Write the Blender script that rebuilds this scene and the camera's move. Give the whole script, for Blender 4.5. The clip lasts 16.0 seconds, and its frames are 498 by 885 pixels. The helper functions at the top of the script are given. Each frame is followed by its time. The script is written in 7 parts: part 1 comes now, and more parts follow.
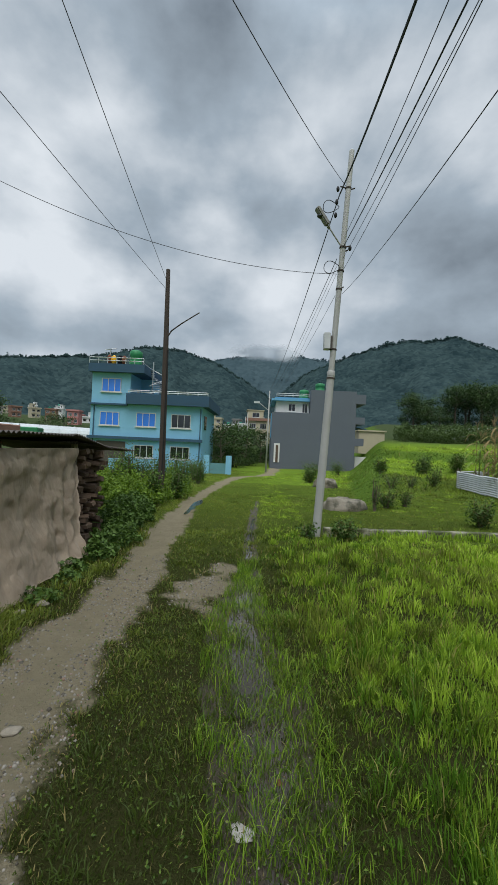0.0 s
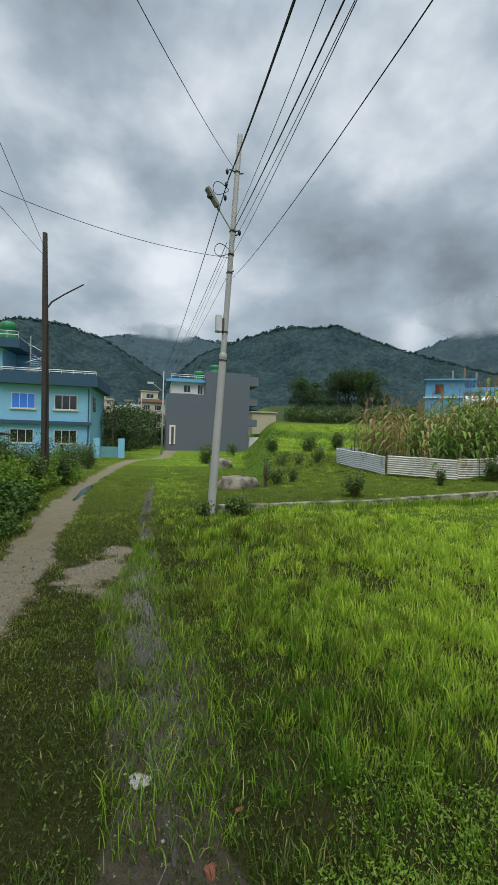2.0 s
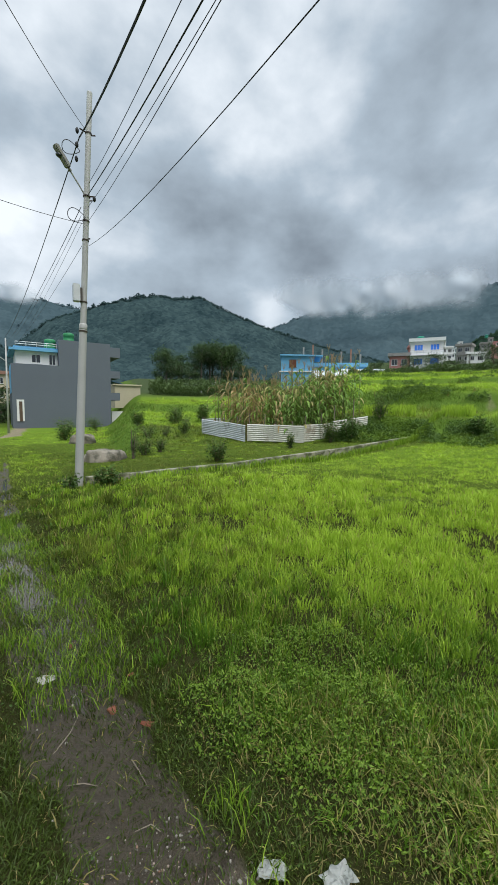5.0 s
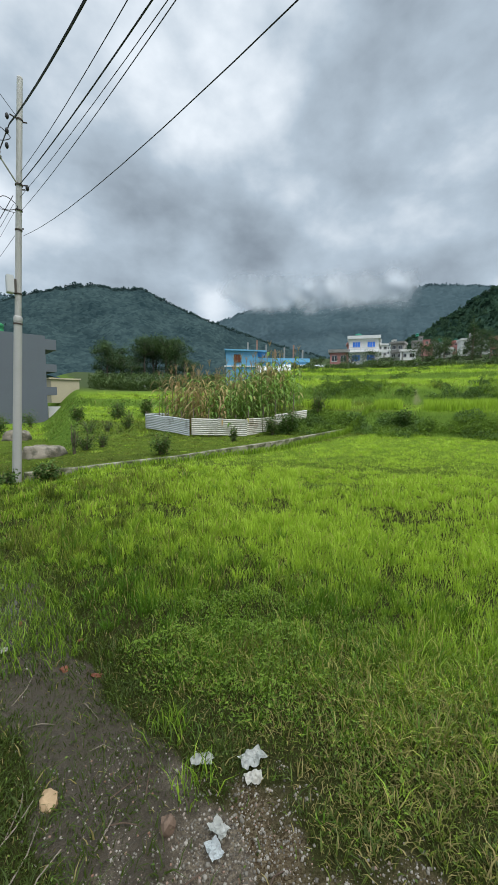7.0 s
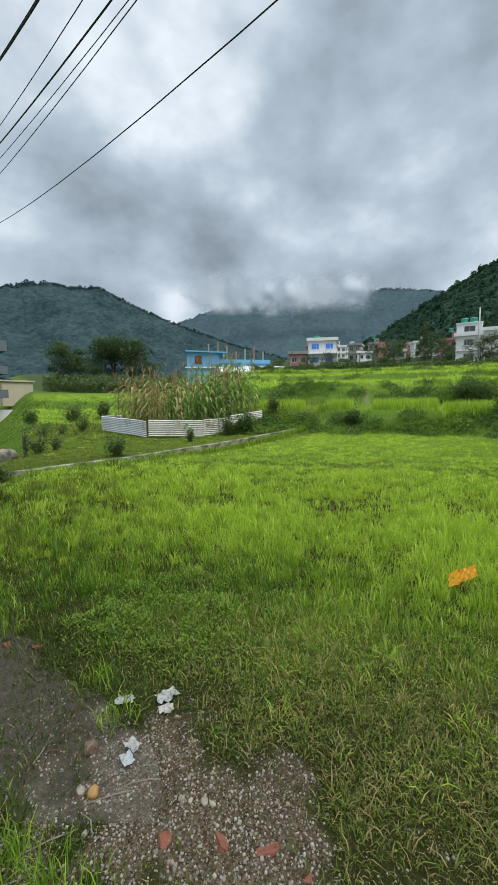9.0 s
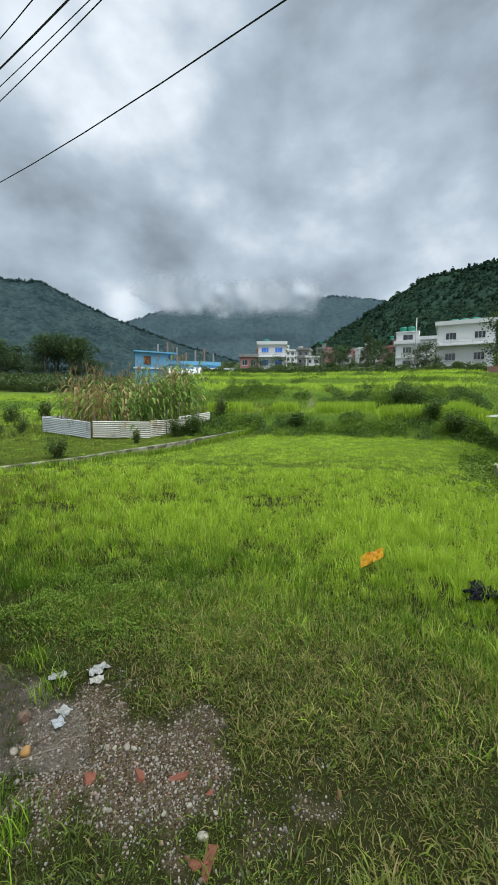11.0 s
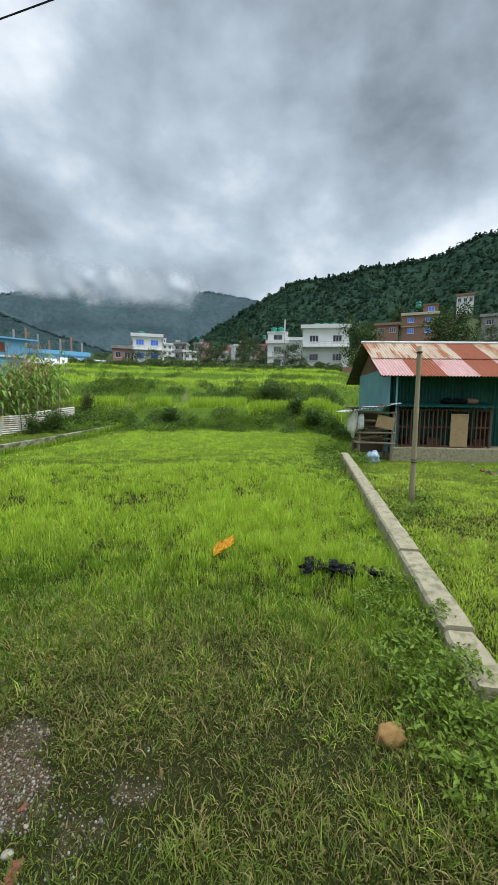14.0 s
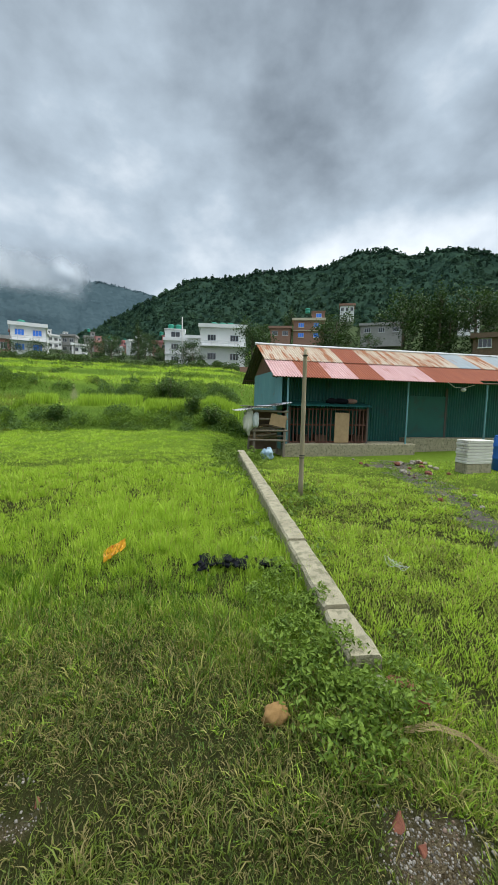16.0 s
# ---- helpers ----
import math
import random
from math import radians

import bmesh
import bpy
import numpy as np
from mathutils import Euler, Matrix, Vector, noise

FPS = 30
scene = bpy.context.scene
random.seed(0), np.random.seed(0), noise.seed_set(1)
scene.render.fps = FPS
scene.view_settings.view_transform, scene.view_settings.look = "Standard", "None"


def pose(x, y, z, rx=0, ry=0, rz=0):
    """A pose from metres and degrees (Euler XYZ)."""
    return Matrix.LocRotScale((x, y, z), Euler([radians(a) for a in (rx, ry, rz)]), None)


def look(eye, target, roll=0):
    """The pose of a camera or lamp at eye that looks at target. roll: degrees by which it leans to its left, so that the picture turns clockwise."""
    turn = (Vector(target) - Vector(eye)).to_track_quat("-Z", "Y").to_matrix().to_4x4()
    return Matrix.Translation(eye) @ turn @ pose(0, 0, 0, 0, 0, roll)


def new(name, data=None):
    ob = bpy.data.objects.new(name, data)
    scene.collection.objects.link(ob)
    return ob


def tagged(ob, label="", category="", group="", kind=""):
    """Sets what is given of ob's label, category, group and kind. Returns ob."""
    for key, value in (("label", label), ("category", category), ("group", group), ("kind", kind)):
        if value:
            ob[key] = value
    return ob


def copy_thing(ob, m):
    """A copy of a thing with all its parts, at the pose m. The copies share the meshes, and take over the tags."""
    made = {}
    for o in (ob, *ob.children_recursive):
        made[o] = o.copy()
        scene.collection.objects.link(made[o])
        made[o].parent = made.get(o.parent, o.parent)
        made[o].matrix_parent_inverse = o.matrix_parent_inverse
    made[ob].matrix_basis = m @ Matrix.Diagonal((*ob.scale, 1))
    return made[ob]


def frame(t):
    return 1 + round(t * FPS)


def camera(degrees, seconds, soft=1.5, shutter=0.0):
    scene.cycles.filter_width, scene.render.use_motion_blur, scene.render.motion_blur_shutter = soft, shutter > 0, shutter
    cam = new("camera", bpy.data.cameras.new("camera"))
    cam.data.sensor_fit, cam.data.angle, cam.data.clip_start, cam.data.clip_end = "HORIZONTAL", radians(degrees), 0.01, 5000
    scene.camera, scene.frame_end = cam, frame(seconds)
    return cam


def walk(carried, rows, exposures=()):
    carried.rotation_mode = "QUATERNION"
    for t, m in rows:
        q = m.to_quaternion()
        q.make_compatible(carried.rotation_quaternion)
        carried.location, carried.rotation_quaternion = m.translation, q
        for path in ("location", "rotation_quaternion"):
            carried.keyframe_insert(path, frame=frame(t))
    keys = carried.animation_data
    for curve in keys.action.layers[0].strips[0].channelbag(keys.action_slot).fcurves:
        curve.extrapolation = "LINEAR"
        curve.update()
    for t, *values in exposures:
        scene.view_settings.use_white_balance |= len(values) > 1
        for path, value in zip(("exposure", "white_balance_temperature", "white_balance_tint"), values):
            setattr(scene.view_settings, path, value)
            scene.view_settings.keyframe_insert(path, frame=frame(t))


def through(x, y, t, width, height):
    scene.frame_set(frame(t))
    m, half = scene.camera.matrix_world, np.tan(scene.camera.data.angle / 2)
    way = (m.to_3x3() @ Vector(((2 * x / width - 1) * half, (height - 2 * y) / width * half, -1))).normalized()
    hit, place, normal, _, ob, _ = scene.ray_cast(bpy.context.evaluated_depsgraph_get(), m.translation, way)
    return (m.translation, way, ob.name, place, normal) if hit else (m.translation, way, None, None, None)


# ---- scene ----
cam = camera(64.8, 16.0)
PATH = [
    (0, (0.499, 1.293, 1.618), (0.43, 3.292, 1.644), 2.6),
    (0.5, (0.504, 1.301, 1.611), (0.571, 3.299, 1.626), 2.4),
    (1, (0.508, 1.294, 1.603), (0.706, 3.284, 1.601), 2.2),
    (1.5, (0.519, 1.238, 1.606), (0.852, 3.21, 1.581), 2.0),
    (2, (0.529, 1.149, 1.6), (0.984, 3.096, 1.552), 1.7),
    (2.5, (0.527, 1.031, 1.578), (1.102, 2.945, 1.507), 1.3),
    (3, (0.511, 0.898, 1.562), (1.201, 2.773, 1.468), 1.1),
    (3.5, (0.485, 0.791, 1.565), (1.276, 2.625, 1.448), 1.0),
    (4, (0.446, 0.703, 1.567), (1.34, 2.487, 1.427), 0.9),
    (4.5, (0.382, 0.623, 1.554), (1.37, 2.355, 1.397), 0.7),
    (7, (0.176, 0.196, 1.532), (1.463, 1.715, 1.337), 0.4),
    (7.5, (0.176, 0.052, 1.521), (1.499, 1.54, 1.326), 0.2),
    (8, (0.181, -0.098, 1.519), (1.539, 1.357, 1.323), -0.1),
    (8.5, (0.165, -0.2, 1.52), (1.553, 1.226, 1.327), -0.2),
    (11, (0.025, -0.604, 1.518), (1.608, 0.604, 1.34), 0.4),
    (11.5, (0.059, -0.704, 1.522), (1.687, 0.444, 1.342), 0.5),
    (12, (0.085, -0.799, 1.523), (1.759, 0.28, 1.339), 0.5),
    (12.5, (0.11, -0.853, 1.516), (1.834, 0.143, 1.329), 0.6),
    (13, (0.116, -0.877, 1.519), (1.89, 0.025, 1.326), 0.7),
    (13.5, (0.104, -0.878, 1.525), (1.93, -0.084, 1.329), 0.7),
    (14, (0.096, -0.865, 1.529), (1.967, -0.189, 1.331), 0.8),
    (14.5, (0.088, -0.847, 1.534), (2.0, -0.294, 1.335), 1.0),
    (15, (0.082, -0.833, 1.532), (2.026, -0.407, 1.335), 1.2),
    (15.5, (0.08, -0.86, 1.533), (2.047, -0.557, 1.338), 1.2),
    (16, (0.097, -0.932, 1.533), (2.079, -0.75, 1.336), 1.3),
]
walk(cam, [(t, look(eye, target, roll)) for t, eye, target, roll in PATH], exposures=[(0, 0.08), (2, 0.2), (4.5, 0.42), (7, 0.5), (12, 0.55), (16, 0.62)])

# ---------------------------------------------------------------- helpers
def link(nt, a, b):
    nt.links.new(a, b)


def part(name, bm, material, parent, label="", smooth=False):
    me = bpy.data.meshes.new(name)
    bm.normal_update()
    bm.to_mesh(me)
    bm.free()
    if smooth:
        me.shade_smooth()
    for m in (material if isinstance(material, (list, tuple)) else [material]):
        me.materials.append(m)
    ob = new(name, me)
    if parent is not None:
        ob.parent = parent
    if label:
        ob["label"] = label
    return ob


def thing(name, label, category, group="", kind="", at=(0, 0, 0), rz=0):
    ob = new(name)
    ob.empty_display_size = 0.2
    ob.matrix_world = pose(at[0], at[1], at[2], 0, 0, rz)
    return tagged(ob, label, category, group, kind)


def BM():
    return bmesh.new()


def box(bm, x0, x1, y0, y1, z0, z1, m=None):
    c = [(x, y, z) for z in (z0, z1) for y in (y0, y1) for x in (x0, x1)]
    v = [bm.verts.new((m @ Vector(p)) if m else p) for p in c]
    for f in ((0, 2, 3, 1), (4, 5, 7, 6), (0, 1, 5, 4), (2, 6, 7, 3), (0, 4, 6, 2), (1, 3, 7, 5)):
        bm.faces.new([v[i] for i in f])
    return bm


def bevel(bm, w=0.01, n=1):
    bmesh.ops.bevel(bm, geom=list(bm.edges), offset=w, segments=n, affect="EDGES", clamp_overlap=True)
    return bm


def tube(bm, pts, radii, n=8, caps=True):
    pts = [Vector(p) for p in pts]
    if not isinstance(radii, (list, tuple)):
        radii = [radii] * len(pts)
    rings = []
    for i, p in enumerate(pts):
        d = (pts[min(i + 1, len(pts) - 1)] - pts[max(i - 1, 0)]).normalized()
        a = d.cross(Vector((0, 0, 1)) if abs(d.z) < 0.9 else Vector((1, 0, 0))).normalized()
        b = d.cross(a)
        rings.append([bm.verts.new(p + radii[i] * (a * math.cos(2 * math.pi * k / n) + b * math.sin(2 * math.pi * k / n))) for k in range(n)])
    for r0, r1 in zip(rings, rings[1:]):
        for k in range(n):
            bm.faces.new((r0[k], r0[(k + 1) % n], r1[(k + 1) % n], r1[k]))
    if caps and n > 2:
        bm.faces.new(rings[0][::-1])
        bm.faces.new(rings[-1])
    return bm


def blob(bm, c, rx, ry, rz, rough=0.2, scale=1.5, sub=2, seed=0.0):
    r = bmesh.ops.create_icosphere(bm, subdivisions=sub, radius=1)
    for v in r["verts"]:
        k = 1 + rough * noise.noise(v.co * scale + Vector((seed, seed * 2, 0)))
        v.co = Vector((c[0] + v.co.x * rx * k, c[1] + v.co.y * ry * k, c[2] + v.co.z * rz * k))
    return bm


def raw_mesh(name, verts, quads, tris, material, attrs=None, smooth=False):
    """One mesh from arrays: verts (n,3), quads (m,4), tris (k,3)."""
    me = bpy.data.meshes.new(name)
    nq, nt = len(quads), len(tris)
    me.vertices.add(len(verts))
    me.vertices.foreach_set("co", np.asarray(verts, np.float32).ravel())
    loops = np.concatenate([np.asarray(quads, np.int32).ravel(), np.asarray(tris, np.int32).ravel()])
    me.loops.add(len(loops))
    me.loops.foreach_set("vertex_index", loops)
    me.polygons.add(nq + nt)
    start = np.concatenate([np.arange(nq) * 4, nq * 4 + np.arange(nt) * 3]).astype(np.int32)
    me.polygons.foreach_set("loop_start", start)
    me.update(calc_edges=True)
    for k, a in (attrs or {}).items():
        at = me.attributes.new(k, "FLOAT", "POINT")
        at.data.foreach_set("value", np.asarray(a, np.float32))
    me.materials.append(material)
    if smooth:
        me.shade_smooth()
    return new(name, me)


def vnoise(x, y, s, seed=0):
    """Smooth value noise on arrays, about -1 to 1."""
    x, y = np.asarray(x) / s + seed * 17.31, np.asarray(y) / s + seed * 7.77
    xi, yi = np.floor(x), np.floor(y)
    fx, fy = x - xi, y - yi
    fx, fy = fx * fx * (3 - 2 * fx), fy * fy * (3 - 2 * fy)

    def h(a, b):
        v = np.sin(a * 127.1 + b * 311.7) * 43758.5453
        return (v - np.floor(v)) * 2 - 1
    return (h(xi, yi) * (1 - fx) + h(xi + 1, yi) * fx) * (1 - fy) + (h(xi, yi + 1) * (1 - fx) + h(xi + 1, yi + 1) * fx) * fy


def sstep(a, b, x):
    t = np.clip((np.asarray(x, float) - a) / (b - a), 0, 1)
    return t * t * (3 - 2 * t)


# ---------------------------------------------------------------- world and light
def make_world():
    w = bpy.data.worlds.new("world")
    scene.world = w
    w.use_nodes = True
    nt = w.node_tree
    nt.nodes.clear()
    N = nt.nodes.new
    out, bg = N("ShaderNodeOutputWorld"), N("ShaderNodeBackground")
    tc, sep = N("ShaderNodeTexCoord"), N("ShaderNodeSeparateXYZ")
    link(nt, tc.outputs["Generated"], sep.inputs[0])

    def m(op, a, b=None, c=None):
        n = N("ShaderNodeMath")
        n.operation = op
        for i, v in enumerate((a, b, c)):
            if v is None:
                continue
            if isinstance(v, (int, float)):
                n.inputs[i].default_value = v
            else:
                link(nt, v, n.inputs[i])
        return n.outputs[0]

    def vec(x, y, z):
        c = N("ShaderNodeCombineXYZ")
        for i, v in enumerate((x, y, z)):
            if isinstance(v, (int, float)):
                c.inputs[i].default_value = v
            else:
                link(nt, v, c.inputs[i])
        return c.outputs[0]

    def nz(v, scale, detail, rough, dist=0.0):
        n = N("ShaderNodeTexNoise")
        n.inputs["Scale"].default_value, n.inputs["Detail"].default_value = scale, detail
        n.inputs["Roughness"].default_value, n.inputs["Distortion"].default_value = rough, dist
        link(nt, v, n.inputs["Vector"])
        return n.outputs["Fac"]

    x, y, z = sep.outputs
    h = m("ADD", m("MAXIMUM", z, 0.0), 0.22)
    u, v = m("DIVIDE", x, h), m("DIVIDE", y, h)
    p = vec(u, v, 0.0)
    big = nz(p, SKY_BIG, 1, 0.4, 0.1)
    dome = vec(x, y, m("MULTIPLY", z, 1.5))
    fine = nz(dome, 4.2, 7, 0.5, 0.0)
    c = m("SUBTRACT", m("ADD", m("MULTIPLY", big, 0.55), m("MULTIPLY", fine, 0.52)), 0.035)
    # single great clouds and gaps, as directions: (azimuth, elevation, width, strength)
    for az, el, wd, k in SKY_MASSES:
        d = Vector((math.sin(radians(az)) * math.cos(radians(el)), math.cos(radians(az)) * math.cos(radians(el)), math.sin(radians(el))))
        dp = N("ShaderNodeVectorMath")
        dp.operation = "DOT_PRODUCT"
        link(nt, tc.outputs["Generated"], dp.inputs[0])
        dp.inputs[1].default_value = d
        s = 1.0 / (1 - math.cos(radians(wd)))
        g = m("POWER", 2.718, m("MULTIPLY", m("SUBTRACT", dp.outputs["Value"], 1.0), s))
        c = m("ADD", c, m("MULTIPLY", g, k))
    ramp = N("ShaderNodeValToRGB")
    e = ramp.color_ramp.elements
    e[0].position, e[0].color = 0.29, (0.122, 0.148, 0.175, 1)
    e[1].position, e[1].color = 0.65, (0.68, 0.725, 0.77, 1)
    mid = e.new(0.48)
    mid.color = (0.320, 0.383, 0.444, 1)
    link(nt, c, ramp.inputs[0])
    sky = N("ShaderNodeTexSky")
    sky.sky_type, sky.sun_disc = "NISHITA", False
    sky.sun_elevation, sky.sun_rotation = radians(59), radians(176)
    mix = N("ShaderNodeMixRGB")
    mix.blend_type = "ADD"
    mix.inputs[0].default_value = 0.006
    link(nt, ramp.outputs[0], mix.inputs[1])
    link(nt, sky.outputs[0], mix.inputs[2])
    # an overcast sky grows brighter towards the zenith
    up = N("ShaderNodeMapRange")
    up.interpolation_type = "SMOOTHSTEP"
    up.inputs[1].default_value, up.inputs[2].default_value = 0.70, 1.0
    up.inputs[3].default_value, up.inputs[4].default_value = 1.0, 4.2
    link(nt, z, up.inputs[0])
    link(nt, mix.outputs[0], bg.inputs[0])
    link(nt, up.outputs[0], bg.inputs[1])
    link(nt, bg.outputs[0], out.inputs[0])


SKY_BIG = 0.85
SKY_MASSES = [(-31, 14, 6, 0.13), (-30, 29, 8, 0.07), (118, 30, 11, -0.14), (96, 40, 12, -0.05), (62, 21, 7, -0.07), (86, 28, 11, -0.11), (75, 24, 6, 0.06), (35, 14, 4, 0.2), (33, 22, 3.5, 0.10), (26, 37, 8, 0.08), (25.6, 26, 6, -0.10), (41.3, 27, 6, -0.10), (-25.8, 17.5, 4, 0.07), (-7.6, 29.4, 3.5, 0.05), (7.1, 18, 5, -0.04), (67.4, 29, 3, 0.1), (52.6, 27, 6, -0.06), (58, 15, 7, -0.05), (56, 22, 6, -0.06), (96, 31, 9, -0.05),
              (-32, 20, 7, 0.12), (-14, 27, 8, 0.05), (2, 22, 7, 0.08), (44, 28, 8, 0.04), (98, 36, 12, -0.05), (32, 24, 9, -0.05), (-24, 40, 12, 0.08)]
make_world()
sun = new("sun", bpy.data.lights.new("sun", "SUN"))
sun.data.energy, sun.data.angle, sun.data.color = 1.5, radians(40), (1.0, 0.97, 0.92)
sun.matrix_world = look((2, -27, 46), (0, 0, 0))


# ---------------------------------------------------------------- materials
def mat(name, a, b=None, rough=0.8, scale=6.0, fine=60.0, bump=0.15, metal=0.0, spec=0.4, stain=None, stain_scale=1.2, stain_at=0.55, stretch=(1, 1, 1), rand=0.0, dist=0.02):
    """A grainy surface: two colours mixed by noise at two scales, stains, bump."""
    M = bpy.data.materials.new(name)
    M.use_nodes = True
    nt = M.node_tree
    N = nt.nodes.new
    bs = nt.nodes["Principled BSDF"]
    b = b or tuple(c * 0.75 for c in a)
    tc, mp = N("ShaderNodeTexCoord"), N("ShaderNodeMapping")
    mp.inputs["Scale"].default_value = stretch
    link(nt, tc.outputs["Object"], mp.inputs[0])

    def nz(s, d, r):
        n = N("ShaderNodeTexNoise")
        n.inputs["Scale"].default_value, n.inputs["Detail"].default_value, n.inputs["Roughness"].default_value = s, d, r
        link(nt, mp.outputs[0], n.inputs["Vector"])
        return n.outputs["Fac"]
    n1, n2 = nz(scale, 4, 0.6), nz(fine, 3, 0.6)
    ad = N("ShaderNodeMath")
    ad.operation = "MULTIPLY_ADD"
    link(nt, n2, ad.inputs[0])
    ad.inputs[1].default_value = 0.5
    link(nt, n1, ad.inputs[2])
    mr = N("ShaderNodeMapRange")
    mr.inputs[1].default_value, mr.inputs[2].default_value = 0.5, 1.0
    link(nt, ad.outputs[0], mr.inputs[0])
    mx = N("ShaderNodeMixRGB")
    mx.inputs[1].default_value, mx.inputs[2].default_value = (*a, 1), (*b, 1)
    link(nt, mr.outputs[0], mx.inputs[0])
    col = mx.outputs[0]
    if stain:
        n3 = nz(stain_scale, 5, 0.65)
        r3 = N("ShaderNodeMapRange")
        r3.inputs[1].default_value, r3.inputs[2].default_value = stain_at, stain_at + 0.12
        link(nt, n3, r3.inputs[0])
        m3 = N("ShaderNodeMixRGB")
        link(nt, r3.outputs[0], m3.inputs[0])
        link(nt, col, m3.inputs[1])
        m3.inputs[2].default_value = (*stain, 1)
        col = m3.outputs[0]
    if rand:
        oi, hs, rr = N("ShaderNodeObjectInfo"), N("ShaderNodeHueSaturation"), N("ShaderNodeMapRange")
        rr.inputs[3].default_value, rr.inputs[4].default_value = 1 - rand, 1 + rand
        link(nt, oi.outputs["Random"], rr.inputs[0])
        link(nt, rr.outputs[0], hs.inputs["Value"])
        link(nt, col, hs.inputs["Color"])
        col = hs.outputs[0]
    link(nt, col, bs.inputs["Base Color"])
    bs.inputs["Roughness"].default_value, bs.inputs["Metallic"].default_value = rough, metal
    bs.inputs["Specular IOR Level"].default_value = spec
    if bump:
        bp = N("ShaderNodeBump")
        bp.inputs["Strength"].default_value, bp.inputs["Distance"].default_value = bump, dist
        link(nt, ad.outputs[0], bp.inputs["Height"])
        link(nt, bp.outputs[0], bs.inputs["Normal"])
    return M


def leaf_mat(name, dark, light, dry=(0.30, 0.24, 0.09), through=0.35, attr="tone", rough=0.55, spec=0.3):
    """Blades and leaves: the colour runs with each leaf's own tone, light passes through."""
    M = bpy.data.materials.new(name)
    M.use_nodes = True
    nt = M.node_tree
    N = nt.nodes.new
    bs, out = nt.nodes["Principled BSDF"], nt.nodes["Material Output"]
    at, ramp = N("ShaderNodeAttribute"), N("ShaderNodeValToRGB")
    at.attribute_name = attr
    e = ramp.color_ramp.elements
    e[0].position, e[0].color = 0.0, (*dark, 1)
    e[1].position, e[1].color = 0.86, (*light, 1)
    d = e.new(1.0)
    d.color = (*dry, 1)
    link(nt, at.outputs["Fac"], ramp.inputs[0])
    link(nt, ramp.outputs[0], bs.inputs["Base Color"])
    bs.inputs["Roughness"].default_value, bs.inputs["Specular IOR Level"].default_value = rough, spec
    tr, mx = N("ShaderNodeBsdfTranslucent"), N("ShaderNodeMixShader")
    link(nt, ramp.outputs[0], tr.inputs[0])
    mx.inputs[0].default_value = through
    link(nt, bs.outputs[0], mx.inputs[1])
    link(nt, tr.outputs[0], mx.inputs[2])
    link(nt, mx.outputs[0], out.inputs[0])
    return M


def forest_mat(name, a, b, scale):
    """Far woods: crowns as cells with their own greens, haze included where given."""
    M = bpy.data.materials.new(name)
    M.use_nodes = True
    nt = M.node_tree
    N = nt.nodes.new
    bs = nt.nodes["Principled BSDF"]
    tc, vo, n1 = N("ShaderNodeTexCoord"), N("ShaderNodeTexVoronoi"), N("ShaderNodeTexNoise")
    vo.inputs["Scale"].default_value = scale
    n1.inputs["Scale"].default_value, n1.inputs["Detail"].default_value = scale * 0.12, 6
    link(nt, tc.outputs["Object"], vo.inputs["Vector"])
    link(nt, tc.outputs["Object"], n1.inputs["Vector"])
    sp = N("ShaderNodeSeparateColor")
    link(nt, vo.outputs["Color"], sp.inputs[0])
    ad = N("ShaderNodeMath")
    ad.operation = "MULTIPLY_ADD"
    link(nt, sp.outputs[0], ad.inputs[0])
    ad.inputs[1].default_value = 0.45
    link(nt, n1.outputs["Fac"], ad.inputs[2])
    mr, mx = N("ShaderNodeMapRange"), N("ShaderNodeMixRGB")
    mr.inputs[1].default_value, mr.inputs[2].default_value = 0.4, 1.0
    link(nt, ad.outputs[0], mr.inputs[0])
    link(nt, mr.outputs[0], mx.inputs[0])
    mx.inputs[1].default_value, mx.inputs[2].default_value = (*a, 1), (*b, 1)
    link(nt, mx.outputs[0], bs.inputs["Base Color"])
    bs.inputs["Roughness"].default_value, bs.inputs["Specular IOR Level"].default_value = 1.0, 0.0
    bp = N("ShaderNodeBump")
    bp.inputs["Strength"].default_value, bp.inputs["Distance"].default_value = 0.35, 2.0
    bp.invert = True
    link(nt, vo.outputs["Distance"], bp.inputs["Height"])
    link(nt, bp.outputs[0], bs.inputs["Normal"])
    return M


